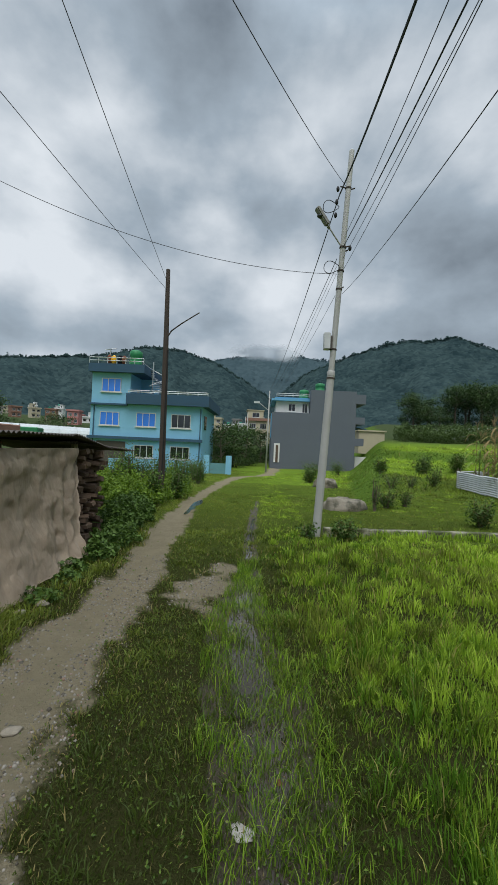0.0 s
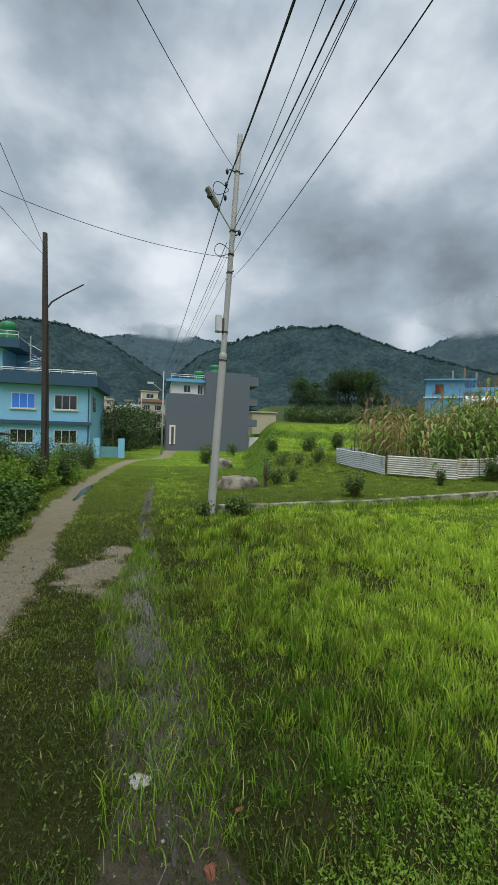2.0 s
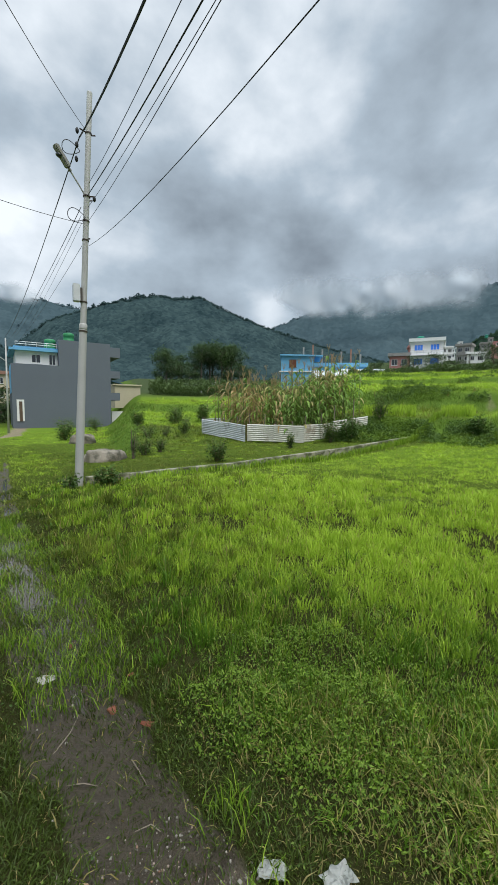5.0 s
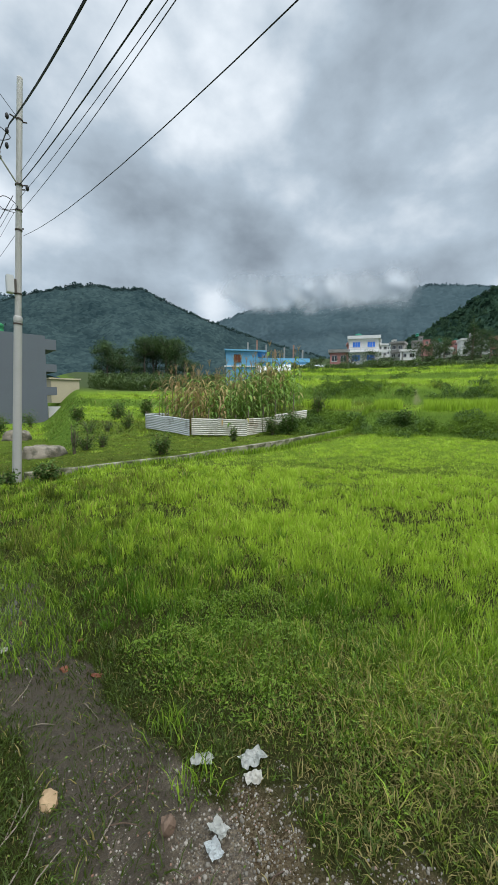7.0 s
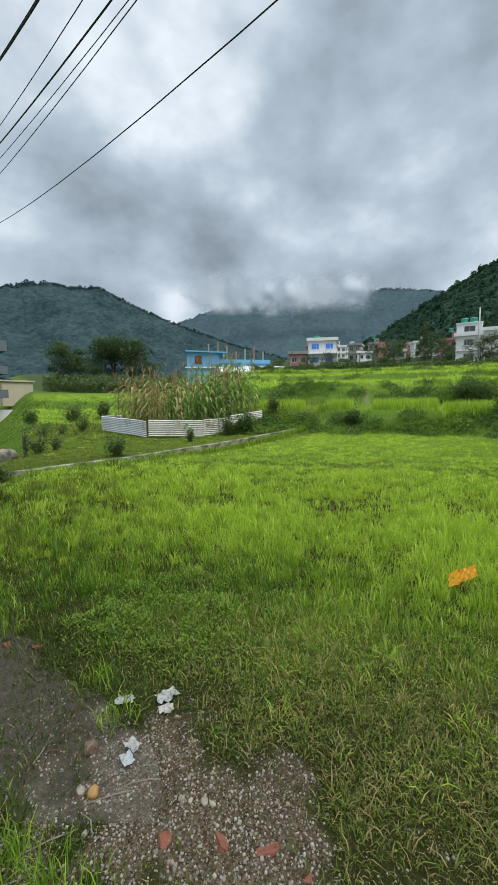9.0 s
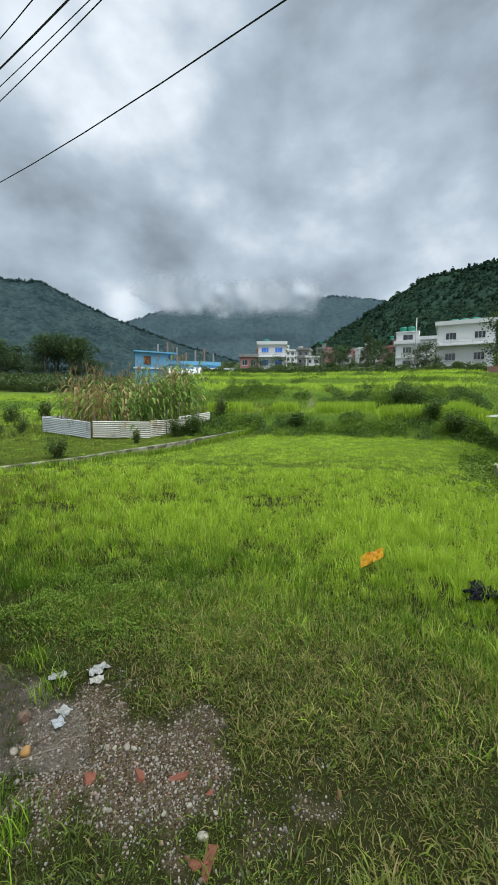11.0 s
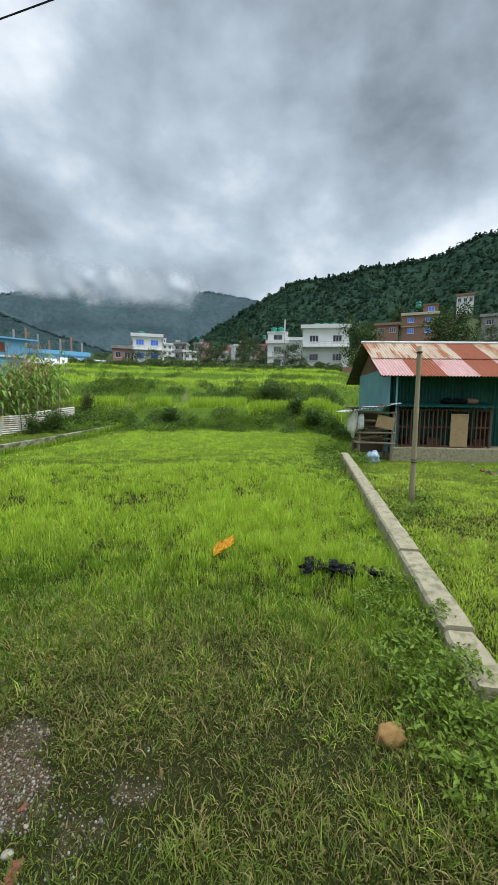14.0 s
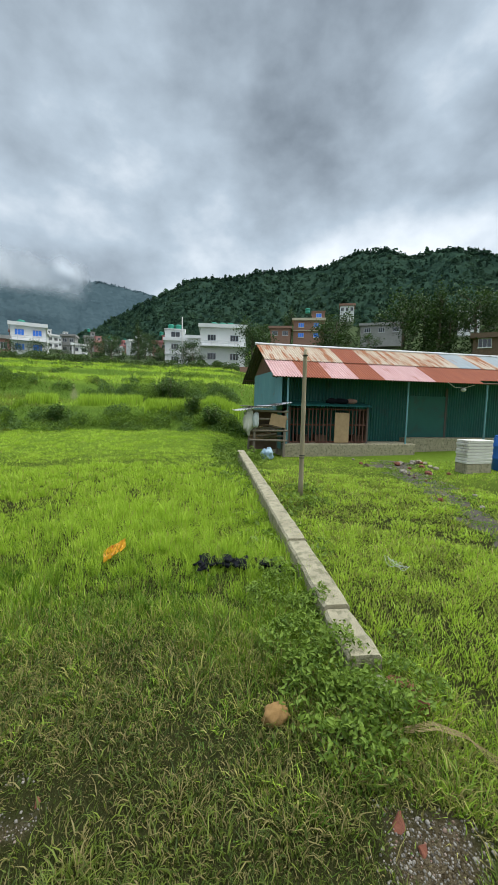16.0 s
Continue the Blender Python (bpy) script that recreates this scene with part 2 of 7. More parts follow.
def ground_mat():
    """Soil, trodden earth, wet mud and gravel, told apart by the sheet's own marks."""
    M = bpy.data.materials.new("ground")
    M.use_nodes = True
    nt = M.node_tree
    N = nt.nodes.new
    bs = nt.nodes["Principled BSDF"]
    tc = N("ShaderNodeTexCoord")

    def nz(s, d=5, r=0.6):
        n = N("ShaderNodeTexNoise")
        n.inputs["Scale"].default_value, n.inputs["Detail"].default_value, n.inputs["Roughness"].default_value = s, d, r
        link(nt, tc.outputs["Object"], n.inputs["Vector"])
        return n.outputs["Fac"]

    def mixc(f, a, b):
        m = N("ShaderNodeMixRGB")
        for i, v in ((0, f), (1, a), (2, b)):
            if isinstance(v, tuple):
                m.inputs[i].default_value = (*v, 1)
            else:
                link(nt, v, m.inputs[i])
        return m.outputs[0]

    def mask(attr, ns, lo=0.35, hi=0.65):
        a, s, r = N("ShaderNodeAttribute"), N("ShaderNodeMath"), N("ShaderNodeMapRange")
        a.attribute_name = attr
        s.operation = "MULTIPLY_ADD"
        link(nt, ns, s.inputs[0])
        s.inputs[1].default_value = 0.7
        link(nt, a.outputs["Fac"], s.inputs[2])
        r.inputs[1].default_value, r.inputs[2].default_value = lo + 0.35, hi + 0.35
        link(nt, s.outputs[0], r.inputs[0])
        return r.outputs[0]
    def mask_of(v, lo, hi):
        r = N("ShaderNodeMapRange")
        r.inputs[1].default_value, r.inputs[2].default_value, r.inputs[4].default_value = lo, hi, 0.7
        link(nt, v, r.inputs[0])
        return r.outputs[0]
    n_low, n_mid, n_fine, n_grain = nz(0.7), nz(5), nz(28), nz(160, 3)
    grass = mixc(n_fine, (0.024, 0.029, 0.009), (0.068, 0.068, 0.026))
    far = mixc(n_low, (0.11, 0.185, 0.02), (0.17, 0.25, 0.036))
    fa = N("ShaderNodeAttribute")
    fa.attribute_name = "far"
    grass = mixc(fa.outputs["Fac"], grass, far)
    wa = N("ShaderNodeAttribute")
    wa.attribute_name = "wild"
    grass = mixc(wa.outputs["Fac"], grass, mixc(n_low, (0.045, 0.065, 0.03), (0.075, 0.095, 0.045)))
    bank = mixc(n_mid, (0.06, 0.115, 0.016), (0.13, 0.20, 0.034))
    ba = N("ShaderNodeAttribute")
    ba.attribute_name = "bank"
    grass = mixc(ba.outputs["Fac"], grass, bank)
    dirt = mixc(n_fine, (0.20, 0.17, 0.11), (0.36, 0.31, 0.205))
    dirt = mixc(n_grain, dirt, mixc(n_mid, (0.12, 0.102, 0.066), (0.34, 0.298, 0.205)))
    dirt = mixc(mask_of(n_low, 0.48, 0.62), dirt, mixc(n_mid, (0.20, 0.17, 0.11), (0.31, 0.268, 0.175)))
    mud = mixc(n_fine, (0.036, 0.027, 0.016), (0.105, 0.078, 0.046))
    vo = N("ShaderNodeTexVoronoi")
    vo.inputs["Scale"].default_value = 120
    link(nt, tc.outputs["Object"], vo.inputs["Vector"])
    sp = N("ShaderNodeSeparateColor")
    link(nt, vo.outputs["Color"], sp.inputs[0])
    grav = mixc(sp.outputs[0], (0.075, 0.052, 0.03), (0.19, 0.15, 0.095))
    c = mixc(mask("dirt", n_fine, 0.2, 0.75), grass, dirt)
    mm, gm = mask("mud", n_mid), mask("gravel", n_mid, 0.25, 0.9)
    c = mixc(mm, c, mud)
    c = mixc(gm, c, grav)
    link(nt, c, bs.inputs["Base Color"])
    rr = N("ShaderNodeMapRange")
    rr.inputs[3].default_value, rr.inputs[4].default_value = 1.0, 0.6
    link(nt, mm, rr.inputs[0])
    link(nt, rr.outputs[0], bs.inputs["Roughness"])
    link(nt, mask_of(mm, 0.0, 1.0), bs.inputs["Specular IOR Level"])
    h = N("ShaderNodeMath")
    h.operation = "ADD"
    link(nt, n_fine, h.inputs[0])
    link(nt, n_grain, h.inputs[1])
    b1, b2 = N("ShaderNodeBump"), N("ShaderNodeBump")
    b1.inputs["Strength"].default_value, b1.inputs["Distance"].default_value = 0.9, 0.03
    link(nt, h.outputs[0], b1.inputs["Height"])
    link(nt, gm, b2.inputs["Strength"])
    b2.inputs["Distance"].default_value = 0.004
    b2.invert = True
    link(nt, vo.outputs["Distance"], b2.inputs["Height"])
    link(nt, b1.outputs[0], b2.inputs["Normal"])
    link(nt, b2.outputs[0], bs.inputs["Normal"])
    return M


def glass_mat(name, tint, rough=0.05):
    M = bpy.data.materials.new(name)
    M.use_nodes = True
    bs = M.node_tree.nodes["Principled BSDF"]
    bs.inputs["Base Color"].default_value = (*tint, 1)
    bs.inputs["Roughness"].default_value = rough
    bs.inputs["Specular IOR Level"].default_value = 0.9
    return M


GROUND = ground_mat()
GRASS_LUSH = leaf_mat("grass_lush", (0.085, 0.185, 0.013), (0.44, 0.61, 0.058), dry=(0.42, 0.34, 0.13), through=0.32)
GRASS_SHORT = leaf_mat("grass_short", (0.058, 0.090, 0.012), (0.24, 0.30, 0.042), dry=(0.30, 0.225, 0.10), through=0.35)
HERB = leaf_mat("herb_leaf", (0.055, 0.12, 0.012), (0.20, 0.31, 0.032), through=0.35)
BUSH = leaf_mat("bush_leaf", (0.03, 0.075, 0.013), (0.11, 0.19, 0.035), dry=(0.2, 0.18, 0.06), through=0.25)
TREE = leaf_mat("tree_leaf", (0.014, 0.036, 0.010), (0.075, 0.135, 0.027), dry=(0.12, 0.14, 0.035), through=0.2)
MAIZE = leaf_mat("maize_leaf", (0.085, 0.185, 0.03), (0.27, 0.41, 0.08), dry=(0.42, 0.34, 0.14), through=0.35)
MAIZE_DRY = leaf_mat("maize_leaf_dry", (0.30, 0.22, 0.09), (0.52, 0.38, 0.18), dry=(0.40, 0.20, 0.10), through=0.3)
STALK = mat("stalk", (0.10, 0.14, 0.04), (0.16, 0.17, 0.06))
BARK = mat("bark", (0.10, 0.075, 0.05), (0.16, 0.13, 0.10), bump=0.5)
CONCRETE = mat("concrete", (0.41, 0.365, 0.245), (0.26, 0.23, 0.15), rough=0.9, scale=7, fine=90, stain=(0.20, 0.185, 0.11), stain_scale=13, stain_at=0.5, bump=0.9)
CONCRETE_DARK = mat("mossy_concrete", (0.36, 0.335, 0.26), (0.25, 0.235, 0.17), rough=0.9, scale=5, stain=(0.08, 0.085, 0.04), stain_scale=3, stain_at=0.45, bump=0.5)
ROCK = mat("rock", (0.30, 0.265, 0.205), (0.19, 0.165, 0.13), rough=0.95, scale=3, fine=25, stain=(0.09, 0.085, 0.06), stain_scale=2.4, stain_at=0.48, bump=0.9, dist=0.05)
STEEL = mat("pole_paint", (0.46, 0.455, 0.435), (0.40, 0.395, 0.38), rough=0.55, scale=4, stain=(0.33, 0.32, 0.30), stain_scale=5, stain_at=0.6, bump=0.08)
RUST_POLE = mat("rusted_steel", (0.045, 0.036, 0.031), (0.068, 0.049, 0.038), rough=0.8, bump=0.2)
CABLE = mat("cable", (0.012, 0.012, 0.013), (0.02, 0.02, 0.02), rough=0.6, bump=0)
WOOD = mat("grey_wood", (0.26, 0.22, 0.17), (0.15, 0.12, 0.09), rough=0.9, scale=3, stretch=(6, 6, 0.6), bump=0.4)
POST_WOOD = mat("pale_post_wood", (0.36, 0.31, 0.20), (0.24, 0.20, 0.13), rough=0.9, scale=3, stretch=(6, 6, 0.6), bump=0.4)
WOOD_DARK = mat("dark_wood", (0.09, 0.06, 0.04), (0.15, 0.10, 0.07), rough=0.9, scale=3, stretch=(1, 1, 1), bump=0.4, rand=0.35)
PLY = mat("plywood", (0.42, 0.29, 0.16), (0.30, 0.20, 0.11), rough=0.8, bump=0.1)
TARP = mat("tarpaulin", (0.64, 0.52, 0.395), (0.46, 0.37, 0.28), rough=0.85, scale=2.2, fine=14, stain=(0.46, 0.38, 0.29), stain_scale=1.6, stain_at=0.56, bump=0.8, stretch=(1, 2.2, 0.8))
BRICK = mat("brick", (0.21, 0.075, 0.042), (0.15, 0.055, 0.034), rough=0.95, scale=20, stain=(0.16, 0.11, 0.08), stain_scale=9, stain_at=0.58, bump=0.5)
BLUE_WALL = mat("pale_blue_paint", (0.25, 0.53, 0.74), (0.22, 0.48, 0.68), rough=0.75, scale=0.6, fine=8, stain=(0.20, 0.44, 0.62), stain_scale=0.35, stain_at=0.58, bump=0.05)
BLUE_BAND = mat("dark_blue_paint", (0.04, 0.095, 0.16), (0.033, 0.08, 0.135), rough=0.7, scale=0.6, fine=8, bump=0.05)
GREY_WALL = mat("slate_grey_paint", (0.132, 0.150, 0.182), (0.124, 0.140, 0.170), rough=0.85, scale=0.5, fine=6, bump=0.05)
WHITE_WALL = mat("white_paint", (0.80, 0.80, 0.79), (0.72, 0.72, 0.71), rough=0.8, scale=0.5, fine=6, stain=(0.58, 0.58, 0.56), stain_scale=0.3, stain_at=0.6, bump=0.05)
SKY_WALL = mat("sky_blue_paint", (0.16, 0.42, 0.66), (0.14, 0.37, 0.58), rough=0.75, scale=0.6, fine=6, stain=(0.14, 0.30, 0.45), stain_scale=0.4, stain_at=0.6, bump=0.05)
PINK_WALL = mat("pink_paint", (0.52, 0.24, 0.22), (0.46, 0.21, 0.2), rough=0.8, scale=0.6, fine=6, bump=0.05)
CREAM_WALL = mat("cream_paint", (0.56, 0.50, 0.36), (0.48, 0.43, 0.31), rough=0.8, scale=0.6, fine=6, bump=0.05)
BRICK_WALL = mat("brick_wall_paint", (0.33, 0.19, 0.14), (0.25, 0.14, 0.10), rough=0.9, scale=3, fine=20, bump=0.2)
GREY_RENDER = mat("bare_cement", (0.33, 0.32, 0.30), (0.25, 0.245, 0.23), rough=0.9, scale=0.8, fine=9, stain=(0.19, 0.18, 0.17), stain_scale=0.5, stain_at=0.57, bump=0.1)
# blue tinted glass, its bright reflection painted in as a strong base colour
WIN_BLUE = glass_mat("blue_glass", (0.04, 0.22, 0.85), 0.25)
WIN_DARK = glass_mat("dark_glass", (0.015, 0.02, 0.025), 0.06)
FRAME = mat("white_frame", (0.7, 0.7, 0.68), rough=0.6, bump=0)
RAIL = mat("pale_rail", (0.55, 0.57, 0.58), rough=0.45, metal=0.4, bump=0)
TANK_GREEN = mat("green_tank", (0.03, 0.24, 0.09), (0.025, 0.2, 0.075), rough=0.5, bump=0)
TANK_TEAL = mat("teal_tank", (0.02, 0.26, 0.17), (0.018, 0.22, 0.145), rough=0.5, bump=0)
ZINC = mat("zinc_sheet", (0.66, 0.67, 0.68), (0.54, 0.55, 0.56), rough=0.45, metal=0.1, scale=2, stain=(0.27, 0.25, 0.22), stain_scale=1.4, stain_at=0.58, bump=0.05)
ZINC_OLD = mat("old_whitewashed_sheet", (0.68, 0.66, 0.60), (0.55, 0.53, 0.46), rough=0.7, scale=3, stain=(0.34, 0.29, 0.22), stain_scale=2.2, stain_at=0.55, bump=0.1)
DARK_SHEET = mat("dark_sheet", (0.07, 0.065, 0.06), (0.11, 0.09, 0.075), rough=0.7, scale=3, bump=0.2)
RUST_A = mat("rust_streaked_zinc", (0.52, 0.45, 0.35), (0.42, 0.30, 0.20), rough=0.7, scale=1.2, stretch=(3.2, 0.45, 0.45), stain=(0.31, 0.115, 0.042), stain_scale=1.7, stain_at=0.47, bump=0.15)
RUST_B = mat("rust_red_sheet", (0.31, 0.088, 0.036), (0.24, 0.065, 0.03), rough=0.75, scale=2, stretch=(3.0, 0.5, 0.5), stain=(0.38, 0.17, 0.10), stain_scale=1.2, stain_at=0.62, bump=0.1)
ROOF_PINK = mat("faded_pink_sheet", (0.58, 0.37, 0.35), (0.48, 0.27, 0.25), rough=0.65, scale=2, stretch=(3.0, 0.5, 0.5), stain=(0.35, 0.12, 0.08), stain_scale=1.0, stain_at=0.6, bump=0.1)
ROOF_GREY = mat("blue_grey_sheet", (0.33, 0.37, 0.38), (0.27, 0.30, 0.31), rough=0.6, scale=2, stretch=(3.0, 0.5, 0.5), stain=(0.30, 0.15, 0.09), stain_scale=0.9, stain_at=0.6, bump=0.1)
TEAL_SHEET = mat("teal_sheet", (0.018, 0.125, 0.105), (0.014, 0.09, 0.08), rough=0.55, scale=1.5, stain=(0.03, 0.08, 0.07), stain_scale=1.2, stain_at=0.57, bump=0.05)
TEAL_PALE = mat("pale_teal_sheet", (0.15, 0.33, 0.36), (0.12, 0.27, 0.30), rough=0.6, scale=1.5, stain=(0.2, 0.15, 0.12), stain_scale=1.6, stain_at=0.62, bump=0.05)
CAGE = mat("rusty_bar", (0.13, 0.055, 0.035), (0.08, 0.035, 0.025), rough=0.8, bump=0.1)
DRUM = mat("blue_plastic", (0.02, 0.13, 0.45), (0.018, 0.11, 0.38), rough=0.4, bump=0)
PLASTIC = mat("pale_plastic_film", (0.62, 0.66, 0.66), (0.5, 0.53, 0.53), rough=0.35, scale=2, bump=0.1)
PLASTIC_BLUE = mat("pale_blue_film", (0.34, 0.48, 0.56), (0.26, 0.38, 0.46), rough=0.4, scale=6, bump=0.3)
YELLOW = mat("yellow_wrapper", (0.85, 0.50, 0.02), (0.8, 0.36, 0.02), rough=0.3, scale=20, stain=(0.55, 0.04, 0.03), stain_scale=22, stain_at=0.6, bump=0.2)
WHITE_BAG = mat("white_plastic", (0.62, 0.62, 0.58), (0.40, 0.42, 0.38), rough=0.4, scale=18, bump=0.2)
BLACK_BAG = mat("black_cloth", (0.009, 0.010, 0.013), (0.014, 0.014, 0.018), rough=0.95, spec=0.1, bump=0.3)
PEBBLE = mat("pebble", (0.40, 0.38, 0.34), (0.27, 0.25, 0.22), rough=0.9, scale=15, bump=0.2)
STONE_TAN = mat("tan_stone", (0.34, 0.20, 0.07), (0.23, 0.13, 0.045), rough=0.9, scale=10, bump=0.3)
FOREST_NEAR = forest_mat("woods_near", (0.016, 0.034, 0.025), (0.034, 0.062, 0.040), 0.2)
# distance haze is painted into these two: paler and bluer than near woods
FOREST_MID = forest_mat("woods_mid_hazed", (0.018, 0.034, 0.038), (0.046, 0.074, 0.074), 0.16)
FOREST_FAR = forest_mat("woods_far_hazed", (0.042, 0.068, 0.078), (0.064, 0.096, 0.106), 0.05)

# ---------------------------------------------------------------- ground sheet
CX, CY = 0.3, 0.0
PATH_Y = [-30, 0, 3, 4.7, 6.3, 8.8, 12.3, 18, 25, 32, 38, 60]
PATH_X = [-0.9, -0.9, -0.95, -1.0, -1.02, -1.28, -1.5, -1.68, -1.75, -1.2, 1.2, 3.0]
PATH_W = [0.45, 0.45, 0.42, 0.34, 0.29, 0.26, 0.22, 0.24, 0.35, 0.5, 0.6, 0.6]
DITCH_Y = [0.9, 1.3, 2.0, 2.8, 3.3, 4.1, 5.0, 6.3, 8.5, 11, 14]
DITCH_X = [0.85, 0.72, 0.66, 0.62, 0.62, 0.50, 0.36, 0.40, 0.34, 0.37, 0.4]
DITCH_W = [0.02, 0.26, 0.24, 0.22, 0.30, 0.30, 0.24, 0.12, 0.09, 0.06, 0.02]
Z_E = ([0, 12, 15.6, 17.2, 21.4, 22.4, 23.4, 24.4, 25.5, 30, 31.5, 37, 38.5, 60, 95, 200, 400], [0, .06, .38, 1.25, 1.55, 2.0, 2.45, 2.7, 2.85, 3.3, 3.85, 4.3, 4.75, 6.2, 9.6, 24, 46])
Z_M = ([0, 13, 20, 26, 28, 33, 35, 60, 100, 200, 400], [0, .12, .34, .5, .95, 1.1, 1.85, 3.3, 7, 14, 30])
Z_N = ([0, 12, 20, 37, 60, 100, 200, 400], [0, 0, -.35, -.85, -.6, 2.2, 9, 22])
Z_S = ([0, 8, 10.6, 13, 19, 22, 30, 60, 95, 130, 200, 400], [0, 0, -.09, -.10, .12, 1.0, 2.6, 5.8, 10, 19, 34, 80])


def terrain(x, y):
    x, y = np.asarray(x, float), np.asarray(y, float)
    dx, dy = x - CX, y - CY
    r = np.hypot(dx, dy)
    az = np.degrees(np.arctan2(dx, dy))
    az = np.where(az < -150, az + 360, az)
    wob = vnoise(x, y, 5.0, 3) * np.clip(r - 12, 0, 8) * 0.11
    rr = np.maximum(r + wob, 0)
    zs = [np.interp(rr, *Z_N), np.interp(rr, *Z_M), np.interp(rr, *Z_E), np.interp(r, *Z_S)]
    a1, a2, a3 = sstep(12, 17, az), sstep(34, 47, az), sstep(82, 90, az)
    back = sstep(128, 175, az)
    z = zs[0] * (1 - a1) + zs[1] * (a1 - a2) + zs[2] * (a2 - a3) + zs[3] * (a3 - back) + zs[0] * back
    z = z + vnoise(x, y, 1.3, 1) * 0.018 + vnoise(x, y, 0.35, 2) * 0.008 + vnoise(x, y, 9, 4) * 0.05 * sstep(14, 30, r)
    dw = np.interp(y, DITCH_Y, DITCH_W)
    dd = np.abs(x - np.interp(y, DITCH_Y, DITCH_X))
    inside = (y > 0.9) & (y < 14)
    z = z - np.where(inside, 0.05 * np.exp(-(dd / (dw + 0.05)) ** 2), 0)
    pd = np.abs(x - np.interp(y, PATH_Y, PATH_X)) / np.interp(y, PATH_Y, PATH_W)
    z = z - 0.025 * np.exp(-pd ** 4)
    return z


def marks(x, y):
    """dirt, mud and gravel, 0 to 1."""
    pd = np.abs(x - np.interp(y, PATH_Y, PATH_X)) / np.interp(y, PATH_Y, PATH_W)
    dirt = 1 - sstep(0.7, 1.4, pd + 0.35 * vnoise(x, y, 0.5, 5) + 0.35 * vnoise(x, y, 0.14, 15))
    patch = 1 - sstep(0.45, 1.25, np.hypot((x + 0.06) / 0.40, (y - 5.9) / 0.62) + 0.7 * vnoise(x, y, 0.4, 6) + 0.35 * vnoise(x, y, 0.12, 16))
    cu, cv = x - (CX + 21.9 * math.sin(radians(62.6))), y - (CY + 21.9 * math.cos(radians(62.6)))
    cut = 1 - sstep(0.5, 1.2, np.hypot((cu * 0.888 + cv * 0.46) / 1.1, (cu * 0.46 - cv * 0.888) / 0.2) + 0.4 * vnoise(x, y, 0.5, 26))
    dirt = np.maximum(np.maximum(dirt, patch), 0.45 * cut)
    dw = np.interp(y, DITCH_Y, DITCH_W)
    dd = np.abs(x - np.interp(y, DITCH_Y, DITCH_X)) / (dw + 0.02)
    mud = np.where((y > 0.9) & (y < 14), 1 - sstep(0.7, 1.3, dd + 0.3 * vnoise(x, y, 0.25, 7)), 0)
    wet = 1 - sstep(0.7, 1.2, np.abs((x - 9) * 0.06 + (y + 3.9)) / (0.24 + 0.045 * (x - 5)) + 0.7 * vnoise(x, y, 0.6, 8) + 0.5 * vnoise(x, y, 0.2, 18))
    mud = np.maximum(mud, np.where((x > 4.6) & (x < 12.3), wet, 0))
    gu, gv = (x - 0.86) * 0.37 - (y - 0.84) * 0.93, (x - 0.86) * 0.93 + (y - 0.84) * 0.37
    g1 = 0.85 * (1 - sstep(0.5, 1.2, np.hypot(gu / 0.74, gv / 0.36) + 0.42 * vnoise(x, y, 0.3, 9) + 0.35 * vnoise(x, y, 0.09, 19)))
    g2 = 0.8 * (1 - sstep(0.4, 1.2, np.hypot((x - 1.38) / 0.2, (y + 1.5) / 0.2) + 0.35 * vnoise(x, y, 0.12, 10)))
    return dirt, mud, np.maximum(g1, g2)


def make_ground():
    az = np.radians(np.concatenate([np.arange(-44, 128, 0.5), np.arange(128, 316, 4.0)]))
    rad = [0.0]
    while rad[-1] < 900:
        rad.append(rad[-1] + max(0.05, 0.017 * rad[-1] if rad[-1] < 45 else 0.05 * rad[-1]))
    rad = np.array(rad[1:])
    A, R = np.meshgrid(az, rad)
    x, y = CX + R * np.sin(A), CY + R * np.cos(A)
    z = terrain(x, y)
    na, nr = len(az), len(rad)
    verts = np.stack([x.ravel(), y.ravel(), z.ravel()], 1)
    i, j = np.meshgrid(np.arange(nr - 1), np.arange(na), indexing="ij")
    k = (j + 1) % na
    quads = np.stack([i * na + j, (i + 1) * na + j, (i + 1) * na + k, i * na + k], -1).reshape(-1, 4)[:, ::-1]
    verts = np.vstack([verts, [[CX, CY, float(terrain(CX, CY))]]])
    tris = np.stack([np.full(na, len(verts) - 1), np.arange(na), (np.arange(na) + 1) % na], 1)[:, ::-1]
    dirt, mud, grav = marks(verts[:, 0], verts[:, 1])
    r = np.hypot(verts[:, 0] - CX, verts[:, 1] - CY)
    e = 0.25
    slope = np.hypot(terrain(verts[:, 0] + e, verts[:, 1]) - terrain(verts[:, 0] - e, verts[:, 1]), terrain(verts[:, 0], verts[:, 1] + e) - terrain(verts[:, 0], verts[:, 1] - e)) / (2 * e)
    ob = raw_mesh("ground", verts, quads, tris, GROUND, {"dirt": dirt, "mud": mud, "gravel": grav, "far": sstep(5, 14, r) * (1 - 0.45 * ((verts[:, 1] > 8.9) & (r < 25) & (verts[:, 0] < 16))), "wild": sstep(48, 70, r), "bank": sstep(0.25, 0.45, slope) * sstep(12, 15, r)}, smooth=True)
    tagged(ob, "grassy ground with a trodden earth path and terraced fields", "ground", kind="structure")


make_ground()


def leaf_arrays(c, size, nrm, along, wid=0.55):
    """Folded diamond leaves: centres (n,3), sizes, normals, directions."""
    s = np.cross(nrm, along)
    a = c - along * size[:, None] * 0.5
    t = c + along * size[:, None] * 0.5 - nrm * size[:, None] * 0.12
    l = c + s * size[:, None] * wid * 0.5 + nrm * size[:, None] * 0.08
    r = c - s * size[:, None] * wid * 0.5 + nrm * size[:, None] * 0.08
    return np.stack([a, r, t, l], 1).reshape(-1, 3)


